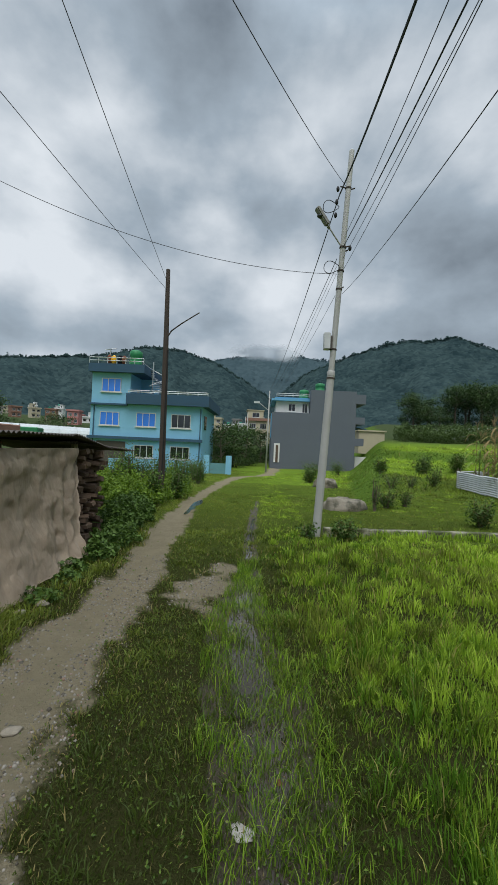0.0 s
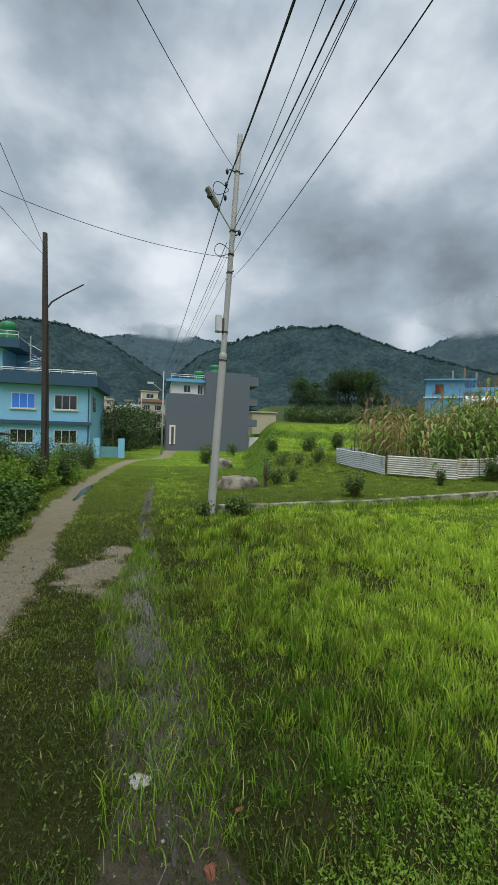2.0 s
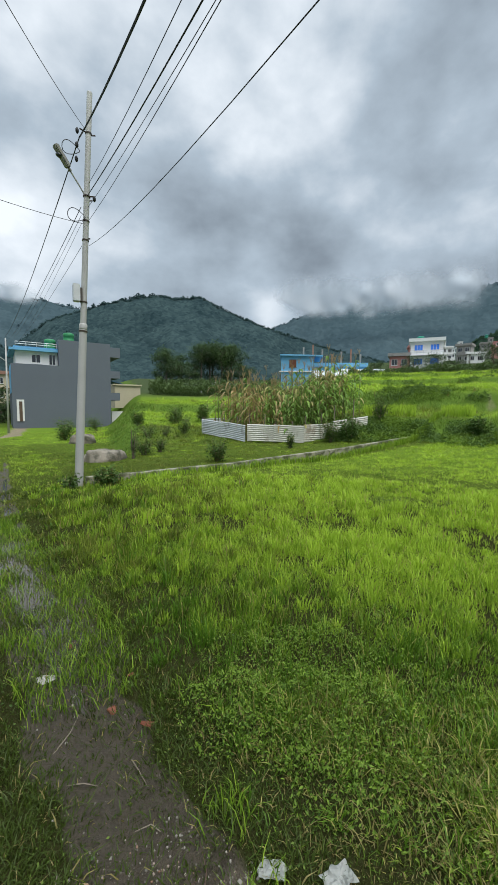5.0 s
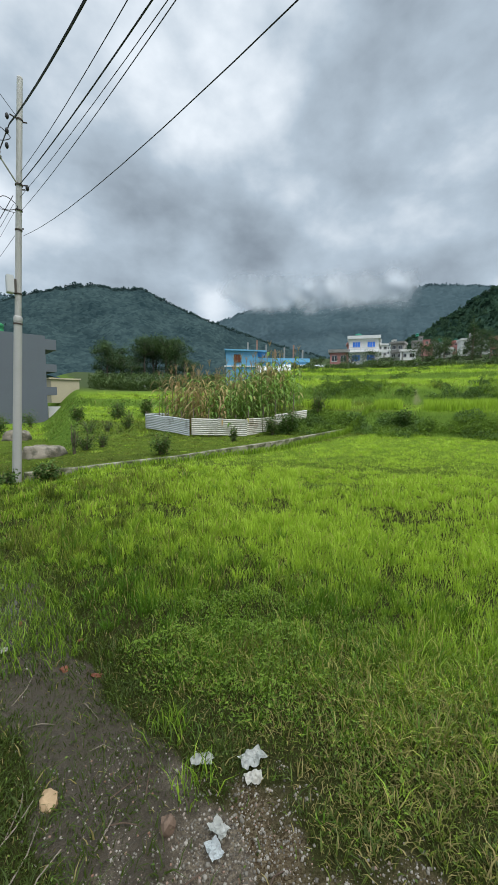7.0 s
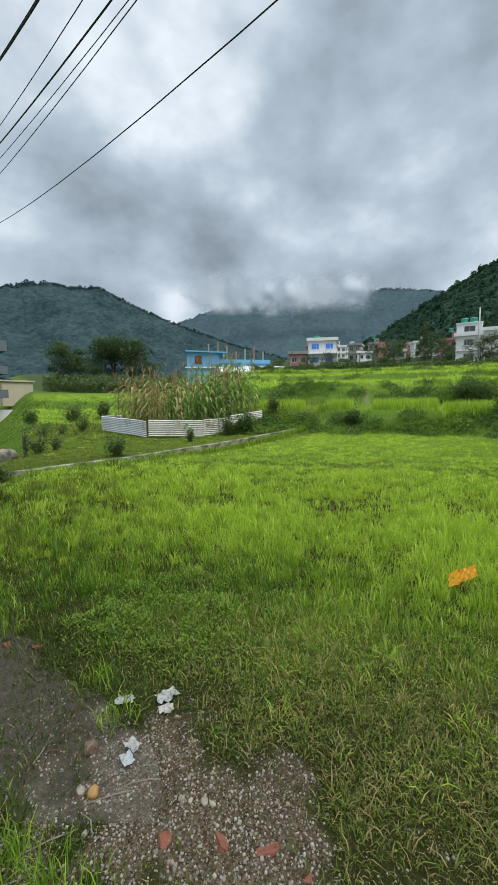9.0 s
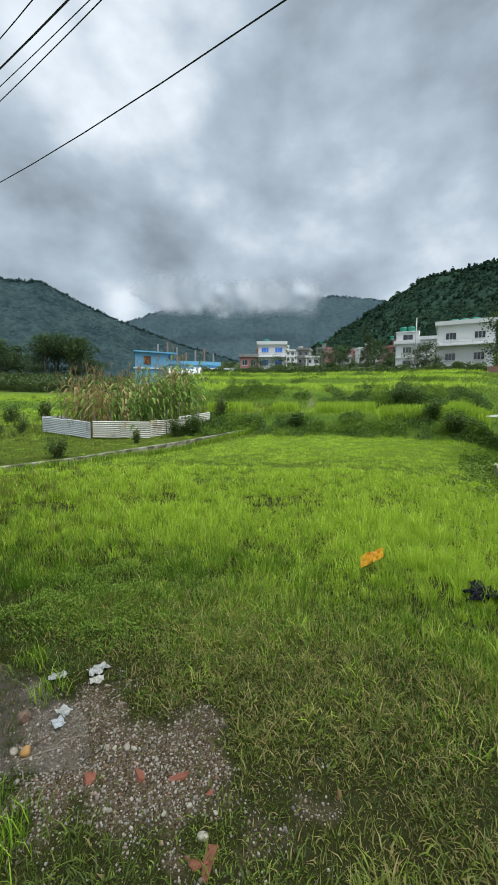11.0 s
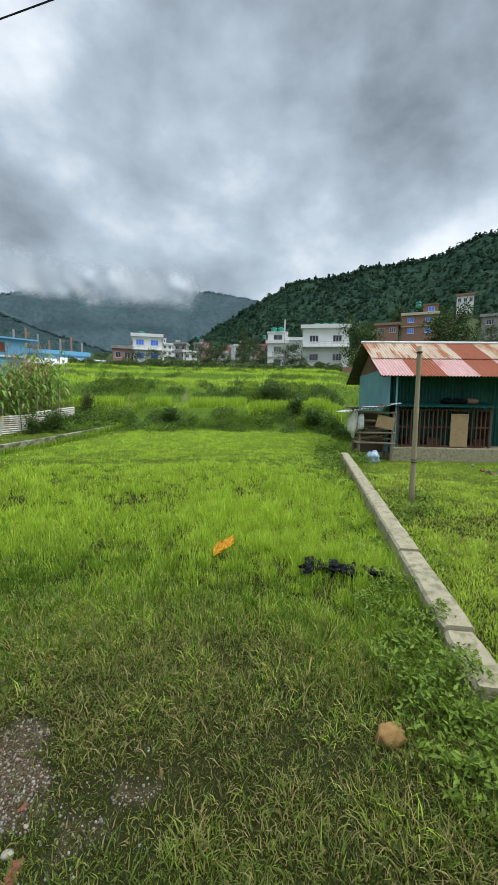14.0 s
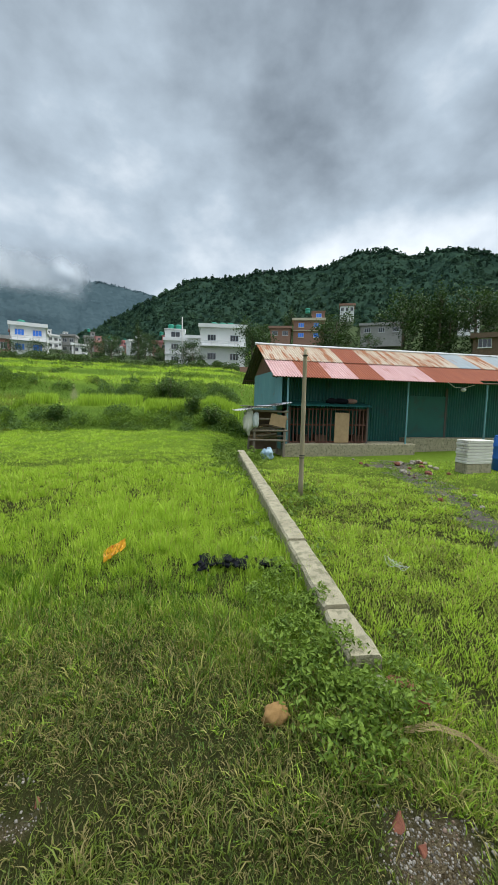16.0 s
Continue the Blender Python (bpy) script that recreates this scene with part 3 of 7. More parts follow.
def rand_dirs(rng, n, up=0.5):
    v = rng.standard_normal((n, 3))
    v[:, 2] = np.abs(v[:, 2]) * 0.8 + up
    v /= np.linalg.norm(v, axis=1)[:, None]
    a = rng.standard_normal((n, 3))
    a -= (a * v).sum(1)[:, None] * v
    a /= np.linalg.norm(a, axis=1)[:, None]
    return v, a


# ---------------------------------------------------------------- hills
def hill(name, label, az0, az1, step, dist, base_el, profile, material, bumps, rows=70, depth=0.45, seed=1, crowns=0, crown_size=3.0, crown_mat=None, crown_leaves=8, crown_low=0.5, ridge_share=0.9):
    """A wooded hillside: rises from the plain to a ridge whose height follows broad swells, with crowns standing out of it."""
    az = np.arange(az0, az1, step)
    ridge = np.interp(az, [p[0] for p in profile], [p[1] for p in profile])
    ker = np.hanning(int(3.0 / step) | 1)
    pad = len(ker) // 2
    ridge = np.convolve(np.pad(ridge, pad, mode="edge"), ker / ker.sum(), "valid")
    v = np.linspace(0, 1, rows) ** 0.8
    A, V = np.meshgrid(az, v)
    top = np.tan(np.radians(ridge))[None, :]
    lo = math.tan(radians(base_el))
    R = dist * (1 - depth * (1 - V)) * (1 + 0.05 * vnoise(A, V * 12, 6.0, seed))
    gully = vnoise(A + V * 6, V * 3, 4.5, seed + 3) * 0.06 + vnoise(A - V * 4, V * 5, 1.8, seed + 4) * 0.035
    T = lo + (top - lo) * (V + gully * np.sin(np.pi * V))
    z = R * T
    # crowns
    m = np.pi / 180 * R
    px, py = A * m, V * dist * 0.5
    c = np.maximum(vnoise(px, py, bumps, seed + 5), -0.2) + 0.6 * np.maximum(vnoise(px, py, bumps * 0.5, seed + 6), -0.3)
    z = z + c * bumps * 0.45 + 1.5
    a = np.radians(A)
    verts = np.stack([(R * np.sin(a)).ravel(), (R * np.cos(a)).ravel(), z.ravel()], 1)
    nr, na = A.shape
    # back slope closes the hill behind the ridge
    bx = verts[-na:].copy()
    bx[:, :2] *= 1.25
    bx[:, 2] *= 0.4
    verts = np.vstack([verts, bx])
    i, j = np.meshgrid(np.arange(nr), np.arange(na - 1), indexing="ij")
    quads = np.stack([i * na + j, i * na + j + 1, (i + 1) * na + j + 1, (i + 1) * na + j], -1).reshape(-1, 4)
    ob = raw_mesh(name, verts, quads, np.zeros((0, 3), int), material, smooth=True)
    tagged(ob, label, "hill", kind="structure")
    if crowns:
        rng = np.random.default_rng(seed)
        k = rng.integers(2 * na, nr * na, crowns)
        top_n = int(crowns * ridge_share)
        k[:top_n] = rng.integers((nr - 2) * na, nr * na, top_n)
        hill_crowns(verts[k], crown_size * rng.uniform(0.5, 1.1, crowns) * (1 + 0.6 * (rng.random(crowns) < 0.1)), rng, crown_mat, crown_leaves, crown_low)


def hill_crowns(c, size, rng, material, leaves, low=1.0):
    """Tree crowns on a hillside: each a loose heap of leaf clumps, some tall and pointed, most round."""
    n = len(c)
    pine = rng.random(n) < 0.35
    k = leaves
    a = rng.uniform(0, 6.28, (n, k))
    v = rng.random((n, k))
    wide = np.where(pine[:, None], 0.55 * (1.05 - v), np.sin(np.pi * np.clip(0.15 + 0.8 * v, 0, 1)) ** 0.7)
    q = size[:, None] * wide * np.sqrt(rng.random((n, k)))
    tall = size * low * np.where(pine, rng.uniform(1.5, 2.2, n), rng.uniform(1.1, 1.8, n))
    P = np.stack([c[:, None, 0] + q * np.cos(a), c[:, None, 1] + q * np.sin(a), c[:, None, 2] - 0.2 * size[:, None] + tall[:, None] * v], -1).reshape(-1, 3)
    leaf = np.repeat(size, k) * rng.uniform(0.55, 1.0, n * k)
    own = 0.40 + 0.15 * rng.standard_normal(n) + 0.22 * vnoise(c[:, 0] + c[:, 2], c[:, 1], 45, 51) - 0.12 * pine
    # tone rises with height in each crown
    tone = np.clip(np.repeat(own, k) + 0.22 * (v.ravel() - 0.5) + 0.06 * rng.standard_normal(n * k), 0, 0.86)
    # foliage faces out of the slope and up
    out = -P * np.array([1, 1, 0]) / np.linalg.norm(P[:, :2], axis=1)[:, None]
    nrm = out * 0.9 + np.array([0, 0, 0.8]) + 0.55 * rng.standard_normal((n * k, 3))
    nrm /= np.linalg.norm(nrm, axis=1)[:, None]
    al = rng.standard_normal((n * k, 3))
    al -= (al * nrm).sum(1)[:, None] * nrm
    al /= np.linalg.norm(al, axis=1)[:, None]
    V = leaf_arrays(P, leaf, nrm, al, 0.8)
    o = 4 * np.arange(n * k)
    tris = np.concatenate([np.stack([o, o + 1, o + 2], -1), np.stack([o, o + 2, o + 3], -1)])
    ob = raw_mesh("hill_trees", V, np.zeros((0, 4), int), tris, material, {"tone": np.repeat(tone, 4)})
    tagged(ob, "dense tree crowns of the wooded hillside", "trees", kind="stuff")


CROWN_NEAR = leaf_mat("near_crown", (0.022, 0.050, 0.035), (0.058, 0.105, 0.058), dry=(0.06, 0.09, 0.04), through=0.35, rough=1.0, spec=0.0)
# crowns of the distant hills, the haze before them mixed into the colour
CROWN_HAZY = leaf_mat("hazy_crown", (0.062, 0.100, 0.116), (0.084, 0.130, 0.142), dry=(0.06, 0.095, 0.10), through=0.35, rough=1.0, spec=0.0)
CROWN_FAR = leaf_mat("far_crown_hazed", (0.036, 0.068, 0.068), (0.056, 0.098, 0.090), dry=(0.05, 0.085, 0.06), through=0.35, rough=1.0, spec=0.0)


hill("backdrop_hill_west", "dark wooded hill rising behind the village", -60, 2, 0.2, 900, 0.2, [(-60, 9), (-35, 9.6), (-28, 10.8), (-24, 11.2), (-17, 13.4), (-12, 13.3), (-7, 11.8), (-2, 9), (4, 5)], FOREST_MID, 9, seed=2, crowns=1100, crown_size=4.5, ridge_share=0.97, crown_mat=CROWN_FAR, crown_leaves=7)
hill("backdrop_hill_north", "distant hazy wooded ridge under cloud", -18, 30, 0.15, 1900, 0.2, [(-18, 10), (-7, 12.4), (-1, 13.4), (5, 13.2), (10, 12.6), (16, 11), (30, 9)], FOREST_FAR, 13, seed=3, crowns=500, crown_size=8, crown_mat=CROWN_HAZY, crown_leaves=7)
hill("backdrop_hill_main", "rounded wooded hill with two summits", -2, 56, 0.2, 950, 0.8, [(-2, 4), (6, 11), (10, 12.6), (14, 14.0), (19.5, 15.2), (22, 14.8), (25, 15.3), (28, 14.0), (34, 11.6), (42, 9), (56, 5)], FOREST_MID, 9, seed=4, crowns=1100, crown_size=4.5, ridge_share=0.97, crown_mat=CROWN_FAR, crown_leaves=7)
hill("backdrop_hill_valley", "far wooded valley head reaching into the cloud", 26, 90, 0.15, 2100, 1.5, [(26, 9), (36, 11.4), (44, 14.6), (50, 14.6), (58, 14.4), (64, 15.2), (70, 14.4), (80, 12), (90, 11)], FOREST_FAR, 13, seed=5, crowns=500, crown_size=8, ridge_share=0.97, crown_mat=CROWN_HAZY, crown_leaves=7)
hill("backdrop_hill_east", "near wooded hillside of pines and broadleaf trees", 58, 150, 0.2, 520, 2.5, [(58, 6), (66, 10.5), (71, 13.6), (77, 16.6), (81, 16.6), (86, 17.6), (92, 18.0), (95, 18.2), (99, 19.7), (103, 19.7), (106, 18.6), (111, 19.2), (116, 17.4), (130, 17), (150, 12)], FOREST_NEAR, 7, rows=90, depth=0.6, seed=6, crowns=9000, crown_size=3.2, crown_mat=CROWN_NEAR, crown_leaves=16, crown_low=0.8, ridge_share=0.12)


def tz(x, y):
    return float(terrain(x, y))


def polar(az, r):
    return CX + r * math.sin(radians(az)), CY + r * math.cos(radians(az))


# ---------------------------------------------------------------- poles and wires
def street_pole():
    t = thing("street_pole", "leaning pale grey steel power pole beside the field", "pole", at=(1.59, 8.81, 0))
    tip = Vector((0.36, -0.06, 7.36))
    at = lambda z: tip * (z / 7.36)
    bm = BM()
    tube(bm, [at(-0.1), at(-0.09), at(1.5), at(3.09), at(3.1)], [0.082, 0.082, 0.076, 0.071, 0.071], 16)
    part("lower_tube", bm, STEEL, t, smooth=True)
    bm = BM()
    tube(bm, [at(3.1), at(3.11), at(5.2), at(7.345), at(7.36)], [0.057, 0.057, 0.053, 0.049, 0.047], 16)
    part("upper_tube", bm, STEEL, t, smooth=True)
    bm = BM()
    tube(bm, [at(3.04), at(3.05), at(3.12), at(3.14), at(3.145)], [0.074, 0.075, 0.075, 0.066, 0.058], 16)
    part("collar", bm, STEEL, t, smooth=True)
    bm = BM()
    c = at(3.7) + Vector((-0.14, -0.02, 0))
    box(bm, c.x - 0.06, c.x + 0.06, c.y - 0.07, c.y + 0.07, c.z - 0.16, c.z + 0.16)
    bevel(bm, 0.012, 2)
    b = part("meter_box", bm, ZINC, t, "pale grey metal switch box")
    bm = BM()
    box(bm, c.x + 0.05, c.x + 0.1, c.y - 0.05, c.y + 0.05, c.z - 0.15, c.z + 0.1)
    part("mounting_plate", bm, DARK_SHEET, b)
    arm_a, arm_b = at(5.48), at(5.48) + Vector((-0.34, -0.12, 0.40))
    bm = BM()
    tube(bm, [arm_a, arm_a.lerp(arm_b, 0.5), arm_b], 0.014, 8)
    part("lamp_arm", bm, STEEL, t)
    m = look(arm_b, arm_b + Vector((-0.34, -0.12, 0.42)))
    bm = BM()
    box(bm, -0.06, 0.06, -0.035, 0.05, -0.34, 0.03, m)
    box(bm, -0.03, 0.03, -0.03, 0.03, 0.031, 0.10, m)
    bevel(bm, 0.018, 2)
    part("lamp_head", bm, GREY_RENDER, t, "grey metal street lamp head")
    bm = BM()
    side = m @ Vector((0, -0.025, -0.18))
    blob(bm, side, 0.07, 0.05, 0.045, 0.05, 1, 2)
    part("lamp_glass", bm, WIN_DARK, t, smooth=True)
    for z, r in ((6.63, 0.058), (5.5, 0.066), (5.05, 0.063), (4.7, 0.062), (3.55, 0.064), (3.0, 0.08)):
        bm = BM()
        tube(bm, [at(z - 0.014), at(z + 0.014)], r, 14)
        part("clamp", bm, RUST_POLE, t)
    for z, dx in ((6.63, -0.16), (6.6, 0.12), (5.5, 0.12), (5.42, 0.1), (4.72, 0.08)):
        bm = BM()
        p = at(z)
        tube(bm, [p, p + Vector((dx, -0.03, 0.02))], 0.012, 6)
        part("bracket", bm, RUST_POLE, t)
    for z, dx in ((5.48, 0.13), (6.60, -0.2), (6.35, -0.2), (6.1, -0.2)):
        bm = BM()
        p = at(z) + Vector((dx, -0.03, 0))
        tube(bm, [p - Vector((0, 0, 0.05)), p - Vector((0, 0, 0.02)), p + Vector((0, 0, 0.02)), p + Vector((0, 0, 0.05))], [0.015, 0.03, 0.03, 0.015], 8)
        part("insulator", bm, CABLE, t, smooth=True)
    for k in range(2):
        bm = BM()
        p = at(6.25 - 1.15 * k) + Vector((-0.3 + 0.12 * k, -0.05, 0))
        tube(bm, [p + Vector((0.15 * math.cos(a), 0.05 * math.sin(a * 2), 0.11 * math.sin(a))) for a in np.linspace(0, 6.2, 18)], 0.007, 5)
        part("cable_loop", bm, CABLE, t)


def old_pole():
    t = thing("rusted_pole", "tall rust-brown steel lamp pole among roadside weeds", "pole", at=(-2.46, 12.92, 0))
    bm = BM()
    tube(bm, [(0, 0, -0.3), (0, 0, -0.29), (-0.04, -0.02, 3.3), (-0.09, -0.05, 6.82), (-0.09, -0.05, 6.83)], [0.10, 0.10, 0.088, 0.06, 0.058], 14)
    part("shaft", bm, RUST_POLE, t, smooth=True)
    bm = BM()
    pts = [(-0.06, -0.03, 4.75), (0.1, -0.05, 5.0), (0.4, -0.07, 5.22), (0.92, -0.1, 5.55)]
    tube(bm, pts, [0.022, 0.022, 0.02, 0.018], 8)
    part("lamp_arm", bm, RUST_POLE, t)
    bm = BM()
    tube(bm, [(0.02, -0.1, 0.3), (0.03, -0.08, 4.4)], 0.02, 6)
    part("conduit", bm, CABLE, t)


def far_pole(x, y, h, lamp):
    t = thing("utility_pole", "slender pale steel power pole along the lane", "pole", "poles along the lane", at=(x, y, tz(x, y)))
    bm = BM()
    tube(bm, [(0, 0, -0.3), (0.05, 0, h)], [0.1, 0.055], 10)
    part("shaft", bm, STEEL, t, smooth=True)
    if lamp:
        bm = BM()
        tube(bm, [(0.03, 0, h - 2.0), (-0.9, 0, h - 1.3)], 0.03, 6)
        a = part("lamp_arm", bm, STEEL, t)
        bm = BM()
        box(bm, -1.5, -0.9, -0.1, 0.1, h - 1.3, h - 1.12)
        part("lamp_head", bm, ZINC, a)


def wire(a, b, sag, r, label):
    a, b = Vector(a), Vector(b)
    bm = BM()
    pts = []
    for i in range(41):
        s = i / 40
        p = a.lerp(b, s)
        p.z -= sag * 4 * s * (1 - s)
        pts.append(p)
    tube(bm, pts, r * 0.8, 5)
    ob = part("overhead_wire", bm, CABLE, None)
    tagged(ob, label, "cable", "overhead wires")


street_pole()
old_pole()
far_pole(0.95, 41.3, 8.3, True)
far_pole(-2.0, 62, 7.5, False)
far_pole(-3.4, 85, 7.0, False)
TOP, MID = (1.75, 8.75, 6.5), (1.86, 8.75, 5.5)
WL = "thin black overhead wire strung from a steel pole"
wire(TOP, (0.0, -25, 6.25), 3.0, 0.016, "thick twisted black cable strung between poles")
wire(TOP, (0.98, 41.3, 7.6), 0.5, 0.013, "thick twisted black cable strung between poles")
wire((1.9, 8.76, 5.75), (-0.1, -25, 5.8), 2.2, 0.005, WL)
wire(MID, (0.9, -25, 5.5), 1.75, 0.009, WL)
wire((1.87, 8.76, 5.3), (0.95, -25, 5.3), 1.6, 0.0045, WL)
wire((1.87, 8.76, 5.05), (0.2, -25, 5.1), 1.7, 0.0045, WL)
wire((1.88, 8.75, 4.61), (0.36, -25, 7.16), 2.77, 0.0045, WL)
for k, (z, r) in enumerate(((5.3, 0.008), (5.15, 0.005), (4.6, 0.005), (5.0, 0.004))):
    wire((1.76, 8.8, z), (0.98 + 0.06 * k, 41.3, 7.2 - 0.3 * k), 0.45, r, WL)
wire((1.86, 8.75, 6.68), (-8.3, -15, 6.8), 2.2, 0.006, WL)
wire((1.78, 8.78, 5.0), (-7.9, 6.2, 7.8), 1.0, 0.006, WL)
wire((-2.54, 12.9, 6.2), (-5.0, -18, 6.3), 0.25, 0.007, WL)
wire((-2.54, 12.9, 6.4), (0.35, -18, 6.6), 0.25, 0.007, WL)


# ---------------------------------------------------------------- houses
def window(parent, x0, x1, z0, z1, y, glass, panes=3, frame=FRAME, t=0.06):
    """A window on a wall that faces -y: a frame standing 4 cm proud, mullions, panes set back in it."""
    w = (x1 - x0) / panes
    xs, solid = [x0, x0 + t], [True]
    for i in range(1, panes):
        xs += [x0 + i * w - t * 0.4, x0 + i * w + t * 0.4]
        solid += [False, True]
    xs += [x1 - t, x1]
    solid += [False, True]
    zs = [z0, z0 + t, z1 - t, z1]
    bm = BM()
    vs = {}

    def at(i, j, k):
        if (i, j, k) not in vs:
            vs[i, j, k] = bm.verts.new((xs[i], y - 0.05 if k else y + 0.03, zs[j]))
        return vs[i, j, k]
    full = lambda i, j: 0 <= i < len(solid) and 0 <= j < 3 and (solid[i] or j != 1)
    for i in range(len(solid)):
        for j in range(3):
            if full(i, j):
                bm.faces.new((at(i, j, 1), at(i + 1, j, 1), at(i + 1, j + 1, 1), at(i, j + 1, 1)))
                bm.faces.new((at(i, j, 0), at(i, j + 1, 0), at(i + 1, j + 1, 0), at(i + 1, j, 0)))
                for di, dj, p, q in ((-1, 0, (i, j), (i, j + 1)), (1, 0, (i + 1, j + 1), (i + 1, j)), (0, -1, (i + 1, j), (i, j)), (0, 1, (i, j + 1), (i + 1, j + 1))):
                    if not full(i + di, j + dj):
                        bm.faces.new((at(*p, 0), at(*p, 1), at(*q, 1), at(*q, 0)))
    win = part("window", bm, frame, parent)
    for i in range(panes):
        bm = BM()
        box(bm, x0 + i * w + t * 0.5, x0 + (i + 1) * w - t * 0.5, y - 0.02, y + 0.02, z0 + t, z1 - t)
        part("pane", bm, glass, win)
    bm = BM()
    box(bm, x0 - 0.1, x1 + 0.1, y - 0.12, y + 0.03, z0 - 0.09, z0 - 0.004)
    part("sill", bm, frame, win)
    return win


def railing(parent, x0, x1, y, z, h=0.5, step=0.9, rail=RAIL):
    bm = BM()
    n = max(1, round((x1 - x0) / step))
    for i in range(n + 1):
        x = x0 + (x1 - x0) * i / n
        tube(bm, [(x, y, z), (x, y, z + h)], 0.03, 6)
    for k in (1.0, 0.5):
        tube(bm, [(x0, y, z + h * k), (x1, y, z + h * k)], 0.035, 6)
    return part("railing", bm, rail, parent)


def tank(parent, x, y, z, r=0.5, h=1.0, m=TANK_GREEN):
    bm = BM()
    pts = [(x, y, z + h * k) for k in (0, 0.05, 0.3, 0.32, 0.6, 0.62, 0.88, 0.96, 1.0)]
    tube(bm, pts, [r * k for k in (0.92, 1, 1, 0.96, 0.96, 1, 1, 0.7, 0.3)], 14)
    return part("water_tank", bm, m, parent, "ribbed green plastic water tank", smooth=True)


def blue_house():
    t = thing("blue_house", "pale blue three-storey house with dark blue parapets", "house", at=(-15.5, 37, -0.9))
    Z = 0.9
    bm = BM()
    box(bm, 0, 10.4, 0, 8.5, -0.6, 5.1 + Z)
    part("wall", bm, BLUE_WALL, t)
    bm = BM()
    box(bm, 0.02, 3.6, 0.02, 6, 5.1 + Z, 8.0 + Z)
    box(bm, 3.6, 4.7, 3.2, 6, 5.1 + Z, 8.0 + Z)
    part("upper_wall", bm, BLUE_WALL, t)
    bm = BM()
    box(bm, -0.15, 5.0, -0.55, 6.3, 7.95 + Z, 8.7 + Z)
    part("roof", bm, BLUE_BAND, t, "dark blue roof parapet")
    bm = BM()
    box(bm, 3.45, 11.0, -0.6, 8.8, 5.1 + Z, 6.05 + Z)
    part("parapet", bm, BLUE_BAND, t, "dark blue terrace parapet")
    bm = BM()
    box(bm, -0.12, 3.45, -0.3, 0.0, 4.95 + Z, 5.12 + Z)
    box(bm, -0.12, 10.5, -0.35, 0.0, 1.85 + Z, 2.12 + Z)
    part("ledge", bm, BLUE_BAND, t)
    for x0, x1 in ((0.0, 0.14), (9.9, 10.04)):
        bm = BM()
        tube(bm, [(x0 + 0.35, -0.1, 0.0), (x0 + 0.35, -0.1, 4.9 + Z)], 0.05, 6)
        part("downpipe", bm, BLUE_BAND, t)
    for x, z0, z1, g in ((0.95, 6.2, 7.45, WIN_BLUE), (0.9, 3.1, 4.35, WIN_BLUE), (4.3, 3.1, 4.37, WIN_BLUE), (7.55, 3.1, 4.35, WIN_DARK), (4.2, 0.25, 1.4, WIN_DARK), (7.55, 0.25, 1.4, WIN_DARK)):
        window(t, x, x + 1.8, z0 + Z, z1 + Z, 0, g)
    # a flat dark panel puts in the shade of the open entrance
    bm = BM()
    box(bm, 0.7, 3.4, -0.04, 0.05, 0.1, 1.65 + Z)
    part("shutter", bm, DARK_SHEET, t, "flat dark panel standing for the open garage entrance")
    bm = BM()
    box(bm, 10.38, 10.44, 1.2, 2.6, 3.1 + Z, 4.4 + Z)
    part("side_window", bm, WIN_DARK, t)
    railing(t, -0.1, 4.9, -0.5, 8.7 + Z, 0.55)
    railing(t, 3.6, 10.9, -0.5, 6.05 + Z, 0.3)
    tank(t, 3.6, 1.2, 8.7 + Z, 0.6, 1.7)
    bm = BM()
    tube(bm, [(5.2 + 1.4 * math.sin(a) * 0.8, 1.6 - 1.2 * math.cos(a), 6.1 + Z + 2.6 * a / 4.6) for a in np.linspace(0, 4.6, 24)], 0.04, 6)
    tube(bm, [(5.2 + 1.4 * math.sin(a) * 0.8, 1.6 - 1.2 * math.cos(a), 6.9 + Z + 2.6 * a / 4.6) for a in np.linspace(0, 4.6, 24)], 0.035, 6)
    tube(bm, [(5.2, 1.6, 6.0 + Z), (5.2, 1.6, 9.4 + Z)], 0.05, 6)
    st = part("spiral_stair", bm, RAIL, t, "grey steel spiral stair to the roof")
    for k in range(12):
        a = 4.6 * k / 12
        bm = BM()
        box(bm, 0, 1.1, -0.14, 0.14, 0, 0.04, pose(5.2, 1.6, 6.15 + Z + 2.6 * k / 12, 0, 0, math.degrees(a) - 90))
        part("tread", bm, RAIL, st)
    for x, c in ((1.6, 0), (2.0, 1), (2.6, 2), (2.95, 0)):
        bm = BM()
        blob(bm, (x, -0.2, 8.75 + Z + 0.35), 0.26, 0.12, 0.45, 0.35, 3, 2, x)
        part("laundry", bm, (BRICK, YELLOW, BLACK_BAG)[c], t, "coloured washing on the rail", smooth=True)
    bm = BM()
    tube(bm, [(1.2, 1, 8.7 + Z), (1.2, 1, 10.4 + Z)], 0.05, 6)
    tube(bm, [(0.7, 1, 10.3 + Z), (1.8, 1, 10.45 + Z)], 0.05, 6)
    part("aerial", bm, RAIL, t)
    y = thing("yard_wall", "pale blue yard wall before the house", "wall", at=(-5.3, 36.2, -0.9))
    bm = BM()
    box(bm, -8, 0.3, 0, 0.25, -0.3, 1.0)
    part("wall", bm, BLUE_WALL, y)
    for x in (0.6, 2.6):
        bm = BM()
        box(bm, x, x + 0.5, -0.1, 0.4, -0.5, 1.7)
        part("gate_post", bm, BLUE_WALL, y)
    bm = BM()
    box(bm, 1.1, 2.6, 0.1, 0.16, 0, 1.0)
    part("gate_panel", bm, TEAL_PALE, y)


